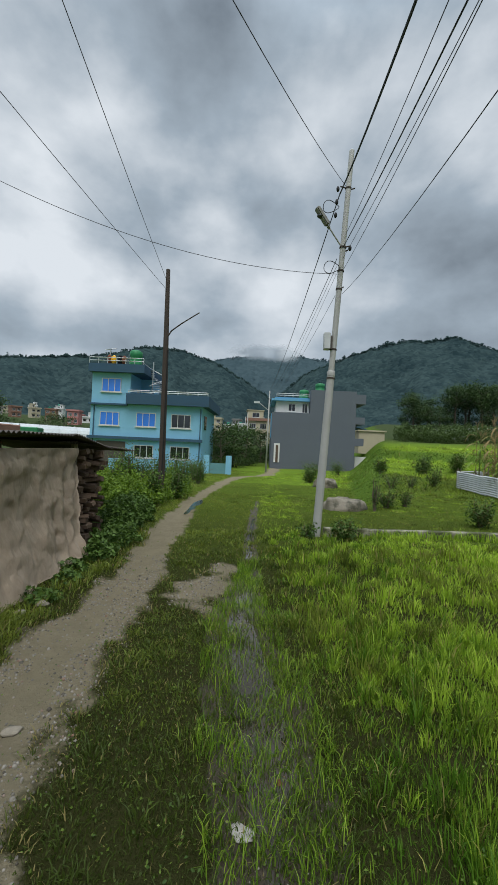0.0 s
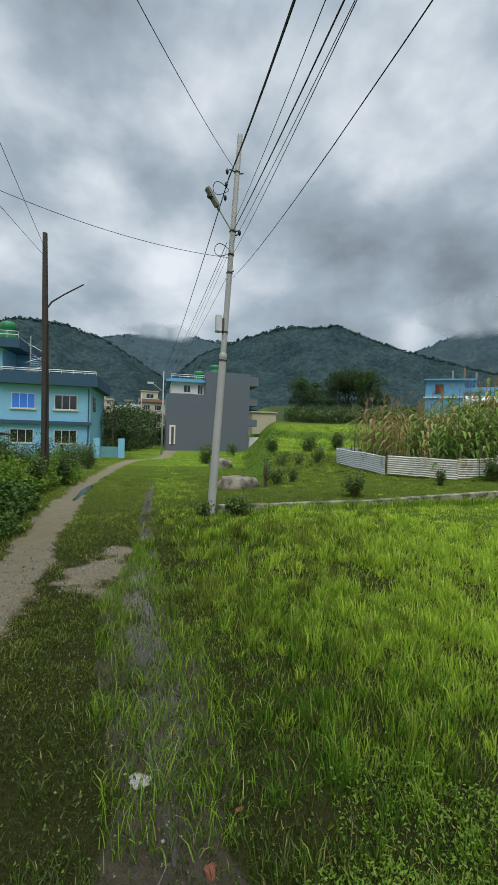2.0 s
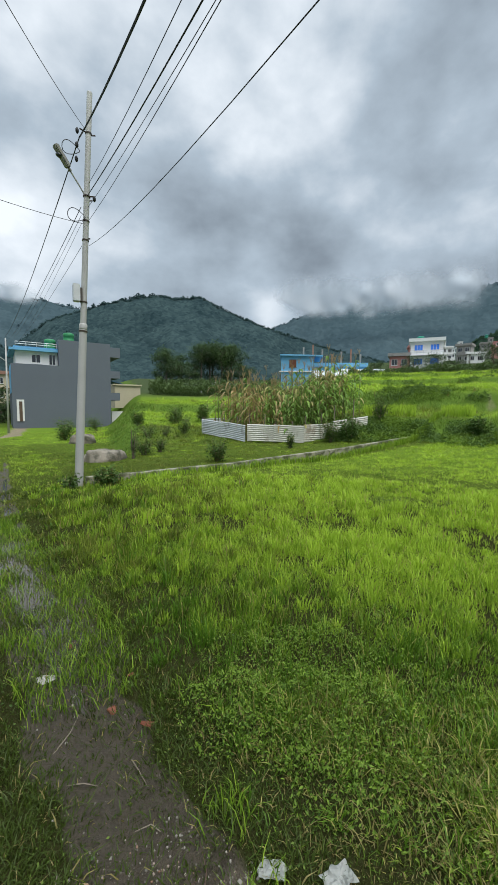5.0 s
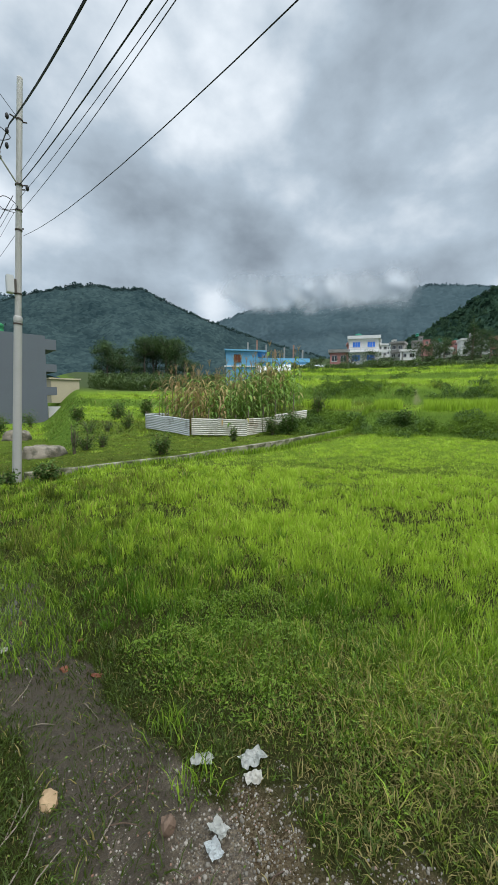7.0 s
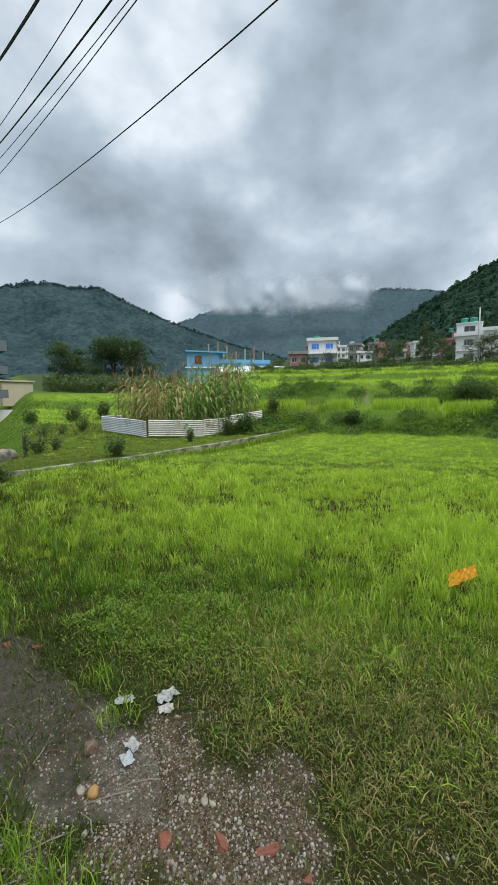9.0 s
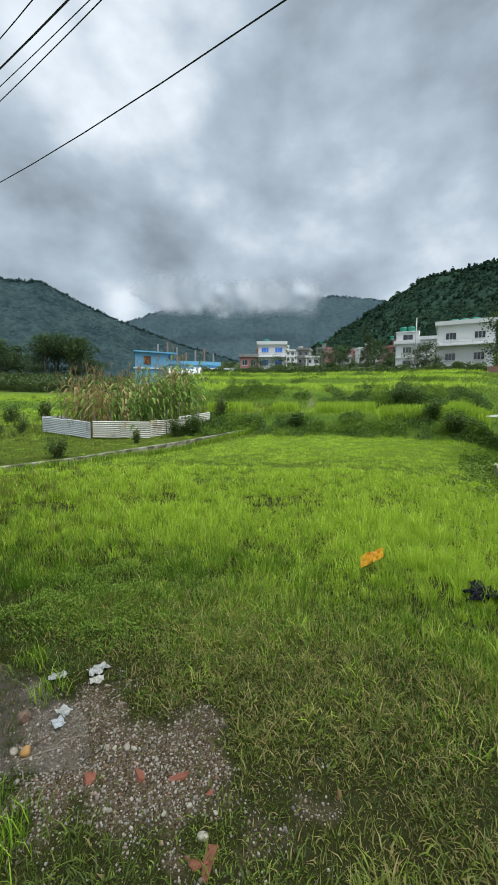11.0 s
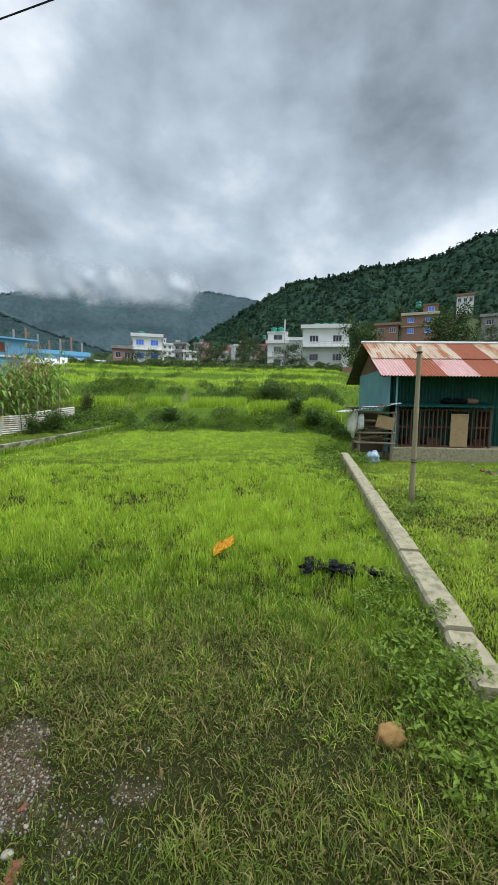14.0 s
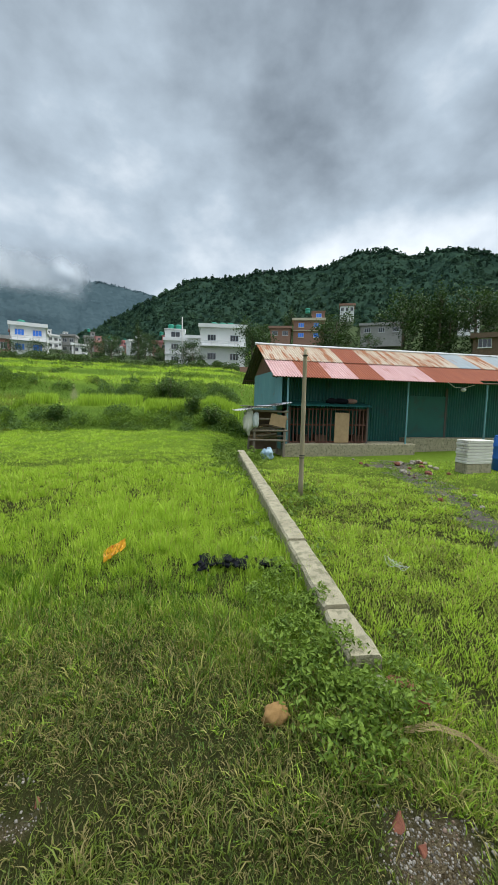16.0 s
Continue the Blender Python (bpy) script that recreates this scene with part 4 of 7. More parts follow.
def grey_house():
    t = thing("grey_house", "house with a blind slate-grey side wall", "house", at=(2.0, 49, -0.6))
    Z = 0.6
    bm = BM()
    box(bm, -0.5, 9.6, 0, 9, -0.5, 6.1 + Z)
    part("wall", bm, GREY_WALL, t)
    bm = BM()
    box(bm, 4.1, 9.6, 0.003, 9, 6.1 + Z, 8.95 + Z)
    part("upper_wall", bm, GREY_WALL, t)
    for z0, z1, x1 in ((7.45, 8.6, 10.75), (5.0, 5.85, 10.7), (2.4, 3.3, 10.65)):
        bm = BM()
        box(bm, 9.6, x1, 0.003, 9, z0 + Z, z1 + Z)
        part("balcony", bm, GREY_WALL, t)
    bm = BM()
    box(bm, 0.0, 4.09, 1.2, 8, 6.1 + Z, 7.6 + Z)
    w = part("terrace_room", bm, WHITE_WALL, t, "white top-floor room")
    bm = BM()
    box(bm, -0.6, 4.09, 0.6, 8.6, 7.6 + Z, 7.85 + Z)
    part("roof", bm, SKY_WALL, t, "light blue roof slab")
    bm = BM()
    box(bm, -0.2, 4.09, 0.9, 8.2, 7.85 + Z, 8.05 + Z)
    part("roof_rim", bm, SKY_WALL, t)
    window(t, 1.5, 2.4, 6.35 + Z, 7.3 + Z, 1.2, WIN_DARK, 2, WHITE_WALL)
    window(t, 3.2, 3.9, 6.2 + Z, 7.4 + Z, 1.2, WIN_DARK, 2, WHITE_WALL)
    railing(t, 0.0, 4.0, 0.8, 8.05 + Z, 0.45)
    for x in (2.9, 4.9):
        tank(t, x + 0.6, 2.5, (8.05 if x < 4 else 8.95) + Z, 0.6, 1.25)
    bm = BM()
    box(bm, -0.56, -0.5, 0.6, 5, 3.0 + Z, 6.0 + Z)
    part("side_panel", bm, SKY_WALL, t)
    bm = BM()
    box(bm, -0.1, 0.6, -0.06, 0.02, 0.0 + Z, 2.3 + Z)
    d = part("door", bm, WHITE_WALL, t, "white door reveal at ground level")
    bm = BM()
    box(bm, 0.12, 0.42, -0.08, 0.0, 0.0 + Z, 2.1 + Z)
    part("door_leaf", bm, WOOD_DARK, d)
    o = thing("outbuilding", "small cream flat-roofed outbuilding by the fields", "building", at=(14.7, 60, 2.5))
    bm = BM()
    box(bm, 0, 3.8, 0, 4, -1, 2.3)
    part("wall", bm, CREAM_WALL, o)
    bm = BM()
    box(bm, -0.2, 4.0, -0.2, 4.2, 2.3, 2.5)
    part("roof", bm, CREAM_WALL, o)
    r = thing("lean_to_roof", "dark blue sheet roof behind the grey house", "roof", at=(13.5, 66, 3.0))
    bm = BM()
    box(bm, -1.5, 4.0, 0, 5, 3.2, 3.3, pose(0, 0, 0, 0, 14, 0))
    part("sheet", bm, BLUE_BAND, r)
    for x in (0, 3):
        bm = BM()
        tube(bm, [(x, 0.3, -0.5), (x, 0.3, 2.6)], 0.08, 6)
        part("post", bm, RUST_POLE, r)
    s = thing("steps_wall", "low white rail wall beside the grey house", "wall", at=(11.9, 50, 0.2))
    bm = BM()
    box(bm, 0, 2.4, 0, 0.2, -0.5, 0.9)
    part("wall", bm, WHITE_WALL, s)


def storey_house(x, y, w, d, storeys, wall, rz=0, z=None, top=0.0, tanks=0, tmat=TANK_TEAL, glass=WIN_DARK, cols=3, label="", band=None, rng=None, group="village houses", h=2.9, balcony=False):
    zz = tz(x, y) if z is None else z
    t = thing("house", label or "small flat-roofed concrete village house", "house", group, at=(x, y, zz), rz=rz)
    H = storeys * h
    bm = BM()
    box(bm, -w / 2, w / 2, 0, d, -3, H)
    part("wall", bm, wall, t)
    bm = BM()
    box(bm, -w / 2 - 0.4, w / 2 + 0.4, -0.5, d + 0.3, H, H + 0.2)
    box(bm, -w / 2 - 0.4, w / 2 + 0.4, -0.5, -0.35, H + 0.2, H + 0.7)
    box(bm, -w / 2 - 0.4, -w / 2 - 0.25, -0.35, d + 0.3, H + 0.2, H + 0.7)
    box(bm, w / 2 + 0.25, w / 2 + 0.4, -0.35, d + 0.3, H + 0.2, H + 0.7)
    part("roof", bm, band or wall, t)
    if top:
        bm = BM()
        tx0 = -w / 2 if top > 0 else w / 2 - w * abs(top)
        box(bm, tx0, tx0 + w * abs(top), 0.3, d * 0.7, H + 0.2, H + 2.6)
        box(bm, tx0 - 0.2, tx0 + w * abs(top) + 0.2, 0.1, d * 0.7 + 0.2, H + 2.6, H + 2.8)
        part("stair_room", bm, wall, t)
        window(t, tx0 + w * abs(top) * 0.3, tx0 + w * abs(top) * 0.75, H + 0.9, H + 2.1, 0.3, glass, 2)
    for s in range(storeys):
        for c in range(cols):
            cx = -w / 2 + w * (c + 0.5) / cols
            ww = min(1.7, w / cols * 0.6)
            window(t, cx - ww / 2, cx + ww / 2, s * h + 0.95, s * h + 2.25, 0, glass, 2 if ww < 1.3 else 3)
        if s:
            bm = BM()
            box(bm, -w / 2 - 0.1, w / 2 + 0.1, -0.3 if not balcony else -1.2, 0, s * h - 0.15, s * h)
            part("ledge", bm, band or wall, t)
            if balcony:
                railing(t, -w / 2, w / 2, -1.15, s * h, 0.9, 1.2)
    for k in range(tanks):
        tank(t, -w * 0.2 + k * 1.7 + (w * 0.15 if top < 0 else 0), d * 0.4, H + (2.8 if top else 0.2), 0.75, 1.5, tmat)
    return t


def village():
    # sky-blue house with an unfinished terrace, beyond the maize
    t = thing("sky_blue_house", "sky-blue house with unfinished roof pillars beyond the maize", "house", at=(45.2, 60.2, 5.9), rz=-38)
    bm = BM()
    box(bm, 0, 6.0, 0, 8, -2, 5.6)
    part("wall", bm, SKY_WALL, t)
    bm = BM()
    box(bm, 6.003, 15.5, 0.4, 8, -2, 3.6)
    part("low_wing", bm, SKY_WALL, t)
    bm = BM()
    box(bm, -0.4, 7.5, -0.5, 8.5, 5.6, 5.85, pose(0, 0, 0, 0, 1.5, 0))
    part("roof", bm, SKY_WALL, t)
    bm = BM()
    box(bm, 5.5, 15.9, 0.1, 8.4, 3.6, 4.3)
    part("parapet", bm, SKY_WALL, t)
    bm = BM()
    box(bm, -0.3, 15.7, -0.25, 0.0, 2.6, 2.8)
    part("ledge", bm, WHITE_WALL, t)
    window(t, 1.5, 2.8, 3.5, 4.9, 0, BRICK, 2, WOOD_DARK)
    window(t, 7.4, 8.7, 0.8, 2.1, 0.4, WIN_DARK, 2)
    for k in range(7):
        bm = BM()
        xx = 4.0 + 1.75 * k
        box(bm, xx, xx + 0.28, 1.0, 1.28, 3.6, 6.0 + 0.9 * ((k * 7) % 3) / 2 + (1.3 if k < 2 else 0))
        part("pillar", bm, (GREY_RENDER, BRICK_WALL)[k % 2], t, "bare roof pillar with steel rods")
    # white terrace houses
    storey_house(91.3, 25.3, 4.6, 8, 2, WHITE_WALL, -75, 9.9, 1.0, 2, label="white three-storey house with green roof tanks", cols=1, group="hillside houses")
    storey_house(92.6, 21.6, 3.6, 8, 2, WHITE_WALL, -75, 9.9, label="white three-storey house wing", cols=1, group="hillside houses", h=3.3)
    storey_house(78.0, 52.3, 6.4, 8, 2, WHITE_WALL, -56, 10.5, label="white house with blue windows and roof railing", cols=2, glass=WIN_BLUE, tanks=1, balcony=True, group="hillside houses")
    storey_house(75.0, 56.8, 4.0, 7, 1, PINK_WALL, -56, 10.5, label="low pink house beside a white one", cols=2, group="hillside houses", band=GREY_RENDER)
    storey_house(79.2, 12.0, 9.0, 9, 2, WHITE_WALL, -80, 9.2, 0.0, 3, label="large white house with balconies and roof tanks", cols=2, balcony=True, group="hillside houses", h=3.6)
    # houses higher on the east hillside
    storey_house(119.8, -6.9, 9.0, 8, 2, BRICK_WALL, -92, 20.5, -0.4, 1, label="brick house with blue window and roof tank", cols=2, glass=WIN_BLUE, band=CREAM_WALL, group="hillside houses")
    storey_house(118.5, 1.5, 6.0, 6, 1, BRICK_WALL, -92, 20.8, label="low brick house on the hillside", cols=2, group="hillside houses")
    storey_house(150.0, -22.0, 5.0, 6, 1, WHITE_WALL, -98, 35.0, label="small whitewashed house high on the wooded slope", cols=3, group="hillside houses", band=BRICK_WALL)
    storey_house(117.0, -27.2, 11.5, 6, 1, GREY_RENDER, -104, 21.6, label="long grey cement house among trees", cols=3, group="hillside houses")
    storey_house(110.5, -48.0, 5.0, 6, 1, WHITE_WALL, -113, 23.6, label="small white house among trees", cols=2, group="hillside houses")
    storey_house(60.0, -30.5, 6.0, 5, 1, WOOD_DARK, -115, 9.4, label="dark timber hut on the slope", cols=2, group="hillside houses", h=2.3)
    rng = random.Random(5)
    walls = [WHITE_WALL, CREAM_WALL, GREY_RENDER, WHITE_WALL, WHITE_WALL, WHITE_WALL, CREAM_WALL, GREY_RENDER, BRICK_WALL, PINK_WALL, SKY_WALL]
    names = {WHITE_WALL: "white-painted", CREAM_WALL: "cream", GREY_RENDER: "bare grey cement", BRICK_WALL: "brick-red", PINK_WALL: "pink", SKY_WALL: "blue"}
    spots = [(az, rng.uniform(120, 185)) for az in np.arange(-36, -4, 1.7)] + [(az, rng.uniform(110, 170)) for az in np.arange(-4.2, 4.4, 1.5)] + \
            [(az, rng.uniform(135, 210)) for az in np.arange(55.5, 75, 1.5)] + [(az, rng.uniform(190, 260)) for az in np.arange(54, 78, 2.3)] + \
            [(az, rng.uniform(200, 280)) for az in np.arange(-34, -6, 3.1)]
    for az, r in spots:
        a = az + rng.uniform(-0.5, 0.5)
        if az < 10:
            r *= 1.5
        x, y = polar(a, r)
        wl = rng.choice(walls)
        el = 1.4 if az < 10 else 5.1
        z = max(tz(x, y), 1.6 + r * math.tan(radians(el + rng.uniform(-0.2, 1.0) + (0.9 if r > 190 else 0))))
        storey_house(x, y, rng.uniform(4.0, 6.5), 5, rng.choice((1, 1, 2, 2)), wl, -a + rng.uniform(-25, 25), z, rng.choice((0, 0, 0.4, -0.4)), rng.choice((0, 0, 1)), label="small " + names[wl] + " flat-roofed village house", cols=2, rng=rng)
    x, y = polar(-0.2, 100)
    storey_house(x + 0.5, y, 8.0, 7, 2, CREAM_WALL, 4, 2.6, 0.5, 0, label="orange and cream house at the lane's end", cols=3, band=BRICK_WALL)
    # polytunnels
    for az, r, ln, z in ((45.5, 62, 9, 5.9), (48.2, 64, 7, 6.3), (47, 72, 9, 6.8), (26.5, 70, 8, 4.3), (-25, 70, 16, 2.0), (-30, 80, 14, 2.4), (-34, 74, 14, 2.1), (29.5, 85, 7, 5.5)):
        x, y = polar(az, r)
        t = thing("polytunnel", "pale plastic-covered greenhouse tunnel in the fields", "greenhouse", "greenhouses", at=(x, y, z), rz=-az + 12)
        bm = BM()
        n = 9
        rows = [[bm.verts.new((-ln / 2 + ln * i / 6, 2.2 * math.cos(math.pi * k / n) + 2, 1.7 * math.sin(math.pi * k / n))) for k in range(n + 1)] for i in range(7)]
        for a, b in zip(rows, rows[1:]):
            for k in range(n):
                bm.faces.new((a[k], a[k + 1], b[k + 1], b[k]))
        bm.faces.new(rows[0])
        bm.faces.new(rows[-1][::-1])
        part("cover", bm, PLASTIC, t, smooth=False)
        for i in range(7):
            bm = BM()
            xx = -ln / 2 + ln * i / 6
            tube(bm, [(xx, 2.24 * math.cos(math.pi * k / n) + 2, 1.74 * math.sin(math.pi * k / n)) for k in range(n + 1)], 0.03, 5)
            part("hoop", bm, RAIL, t)


def far_rails():
    x, y = polar(75.6, 76)
    t = thing("utility_pole", "tall concrete pole beside the large white house", "pole", "poles along the lane", at=(x, y, 8.2))
    bm = BM()
    tube(bm, [(0, 0, -0.5), (0, 0, 9.2)], [0.16, 0.1], 8)
    part("shaft", bm, STEEL, t, smooth=True)
    for az0, az1, r, h, m in ((57, 66.5, 82, 1.1, WHITE_WALL), (77.5, 86, 66, 1.0, BRICK_WALL)):
        a, b = polar(az0, r), polar(az1, r)
        t = thing("field_wall", "long low pale wall at the field's upper edge" if m is WHITE_WALL else "low brick wall with posts at the field's upper edge", "wall")
        bm = BM()
        L = math.hypot(b[0] - a[0], b[1] - a[1])
        ang = math.degrees(math.atan2(b[1] - a[1], b[0] - a[0]))
        z = 1.6 + r * math.tan(radians(4.75 if m is WHITE_WALL else 4.3))
        box(bm, 0, L, -0.12, 0.12, z - 2.5, z + h, pose(a[0], a[1], 0, 0, 0, ang))
        part("wall", bm, m, t)
        for k in range(int(L / 2.6)):
            bm = BM()
            box(bm, -0.13, 0.13, -0.13, 0.13, z - 1, z + h + 0.5, pose(a[0], a[1], 0, 0, 0, ang) @ pose(1.3 + 2.6 * k, 0, 0))
            part("post", bm, CONCRETE, t)


far_rails()
blue_house()
grey_house()
village()


MAIZE_STALK_DRY = mat("dry_stalk", (0.34, 0.25, 0.12), (0.24, 0.17, 0.08), bump=0.1)


# ---------------------------------------------------------------- shed and its yard
def corrugated(bm, u0, u1, v0, v1, place, amp=0.016, pitch=0.09, along="u", thick=0.004):
    """A corrugated sheet: place(u, v, h) gives the point; ridges run along v unless along is 'v'."""
    n = max(8, int((u1 - u0) / pitch * 4)) if along == "u" else max(8, int((v1 - v0) / pitch * 4))
    m = 3
    rows = []
    for i in range(n + 1):
        row = []
        for j in range(m + 1):
            if along == "u":
                u, v = u0 + (u1 - u0) * i / n, v0 + (v1 - v0) * j / m
                h = amp * math.sin(2 * math.pi * (u - u0) / pitch)
            else:
                u, v = u0 + (u1 - u0) * j / m, v0 + (v1 - v0) * i / n
                h = amp * math.sin(2 * math.pi * (v - v0) / pitch)
            row.append((bm.verts.new(place(u, v, h)), bm.verts.new(place(u, v, h - thick))))
        rows.append(row)
    for a, b in zip(rows, rows[1:]):
        for j in range(m):
            bm.faces.new((a[j][0], a[j + 1][0], b[j + 1][0], b[j][0]))
            bm.faces.new((a[j][1], b[j][1], b[j + 1][1], a[j + 1][1]))
    return bm


def shed():
    t = thing("shed", "teal corrugated livestock shed with a rusted sheet roof", "shed", at=(12.3, -0.9, 0.04), rz=-72.8)
    L = 14.0
    rz, ev, rv = 3.6, -0.15, 2.4
    zr = lambda v: rz + (v - rv) * (rz - 2.34) / (rv - ev) if v < rv else rz - (v - rv) * 0.5
    # plinth and front slab
    bm = BM()
    box(bm, 4.6, L, 0.55, 4.4, -0.4, 0.42)
    part("plinth", bm, CONCRETE, t)
    bm = BM()
    box(bm, 0.0, 4.6, 0.0, 4.4, -0.4, 0.27)
    bevel(bm, 0.02)
    part("slab", bm, CONCRETE, t, "worn concrete front slab")
    # walls
    u = -0.05
    while u < L:
        bm = BM()
        corrugated(bm, u, min(u + 0.82, L), 0.27 if u < 4 else 0.42, 2.55, lambda a, b, h: (a, 0.95 - h, b), amp=0.024, pitch=0.10)
        part("wall_sheet", bm, TEAL_SHEET, t)
        u += 0.8
    for v in (0.1, 0.88, 1.66, 2.44, 3.22):
        bm = BM()
        top = 2.35 if v < 0.5 else 2.6
        corrugated(bm, v, v + 0.8, 0.1, top, lambda a, b, h: (-0.08 - h, a, b))
        part("gable_sheet", bm, TEAL_PALE, t, "faded pale teal end sheet")
    bm = BM()
    vs = [bm.verts.new(p) for p in ((-0.06, 0.1, 2.35), (-0.06, 4.2, 2.5), (-0.06, rv, rz - 0.1))]
    bm.faces.new(vs)
    bmesh.ops.solidify(bm, geom=bm.faces[:], thickness=0.03)
    part("gable_top", bm, BRICK_WALL, t, "brown-red gable board")
    bm = BM()
    box(bm, 0, L, 4.1, 4.18, 0.2, 2.7)
    part("back_wall", bm, TEAL_SHEET, t)
    # roof sheets, two rows in front and one behind
    tops = [RUST_A, RUST_A, RUST_A, RUST_B, RUST_A, RUST_A, RUST_A, RUST_A, ROOF_GREY, RUST_A, ROOF_GREY, ROOF_GREY, RUST_A, ROOF_GREY, RUST_A, RUST_A]
    lows = [ROOF_PINK, RUST_B, ROOF_PINK, RUST_B, ROOF_PINK, ROOF_PINK, RUST_B, RUST_B, RUST_B, RUST_B, RUST_B, ROOF_PINK, RUST_B, ROOF_PINK, RUST_B, RUST_B]
    for i in range(16):
        u0 = -0.42 + 0.92 * i
        bm = BM()
        corrugated(bm, u0, u0 + 0.95, 1.05, rv, lambda a, b, h: (a, b, zr(b) + 0.03 + h))
        part("roof_sheet", bm, tops[i], t, "rust-streaked corrugated roof sheet")
        bm = BM()
        e = ev + (0.0 if i < 8 else 0.25)
        corrugated(bm, u0, u0 + 0.95, e, 1.14, lambda a, b, h: (a, b, zr(b) + h))
        part("roof_sheet", bm, lows[i], t, "faded red corrugated roof sheet")
        bm = BM()
        corrugated(bm, u0, u0 + 0.95, rv, 5.0, lambda a, b, h: (a, b, zr(b) + 0.02 + h))
        # the end overhang's shaded underside is put in as two dark sheets
        part("roof_sheet", bm, DARK_SHEET if i < 2 else RUST_A, t)
    bm = BM()
    tube(bm, [(-0.45, rv, rz + 0.05), (L, rv, rz + 0.05)], 0.05, 8)
    part("ridge_cap", bm, ZINC, t, "pale ridge capping")
    for v in (0.0, 1.1, 2.3, 4.6):
        bm = BM()
        tube(bm, [(-0.42, v, zr(v) - 0.06), (L, v, zr(v) - 0.06)], 0.035, 6)
        part("purlin", bm, WOOD_DARK, t)
    for u, z0 in ((0.1, 0.27), (4.25, 0.27), (7.3, 0.42), (10.6, 0.42)):
        bm = BM()
        tube(bm, [(u, 0.06, z0), (u, 0.06, zr(0.06) - 0.05)], 0.03, 8)
        part("post", bm, TEAL_PALE, t, "painted steel eave post")
    bm = BM()
    box(bm, 6.35, 6.43, 0.9, 0.945, 0.42, 2.2)
    part("door_post", bm, DARK_SHEET, t)
    bm = BM()
    box(bm, 4.8, 6.35, 0.915, 0.935, 0.44, 1.9)
    part("door", bm, TEAL_SHEET, t, "teal sheet door")
    bm = BM()
    blob(bm, (6.3, 0.0, 2.12), 0.09, 0.09, 0.07, 0, 1, 2)
    tube(bm, [(5.6, -0.1, 2.35), (5.9, -0.05, 2.2), (6.3, 0, 2.18), (6.7, -0.05, 2.3)], 0.012, 5)
    part("yard_lamp", bm, WHITE_BAG, t, "white bulb on a hanging cable", smooth=True)


def cage():
    t = thing("animal_cage", "rusty barred animal pen with a plywood door", "pen", at=(12.3, -0.9, 0.31), rz=-72.8)
    x0, x1, y0, y1 = 0.22, 2.85, 0.14, 0.8
    for i in range(22):
        u = x0 + (x1 - x0) * i / 21
        if 1.72 < u < 2.22:
            continue
        bm = BM()
        box(bm, u - 0.016, u + 0.016, y0, y0 + 0.03, 0.05, 1.12)
        part("bar", bm, CAGE, t)
    for z in (0.05, 0.6, 1.1):
        bm = BM()
        box(bm, x0, x1, y0 + 0.03, y0 + 0.07, z - 0.025, z + 0.025)
        part("rail", bm, CAGE, t)
    for u in (x0 - 0.06, x1):
        bm = BM()
        box(bm, u, u + 0.06, y0, y0 + 0.06, 0, 1.2)
        part("corner_post", bm, DARK_SHEET, t)
        bm = BM()
        box(bm, u + 0.01, u + 0.05, y0 + 0.07, y1, 0.05, 1.12)
        part("side_panel", bm, WOOD_DARK, t)
    bm = BM()
    box(bm, 1.72, 2.22, y0 - 0.03, y0 - 0.005, 0.03, 1.0)
    bevel(bm, 0.008)
    part("door", bm, PLY, t, "plywood door panel")
    bm = BM()
    corrugated(bm, x0 - 0.15, x1 + 0.12, y0 - 0.12, y1, lambda a, b, h: (a, b, 1.22 + (b - y0) * 0.2 + h))
    part("cover", bm, TEAL_SHEET, t, "dark teal sheet cover")
    for u in (0.6, 1.2, 2.5):
        bm = BM()
        box(bm, u, u + 0.35, y0 + 0.2, y1, 0, 0.25)
        part("trough", bm, WOOD_DARK, t)
    s = thing("sack_bundle", "dark sacks lying on the pen cover", "sacks", at=(12.3, -0.9, 1.58), rz=-72.8)
    for u, r in ((1.75, 0.2), (2.1, 0.26), (2.45, 0.2)):
        bm = BM()
        blob(bm, (u, 0.5, 0.1), r, 0.16, 0.1, 0.3, 2, 2, u)
        part("sack", bm, BLACK_BAG if u < 2.3 else BRICK_WALL, s, smooth=True)


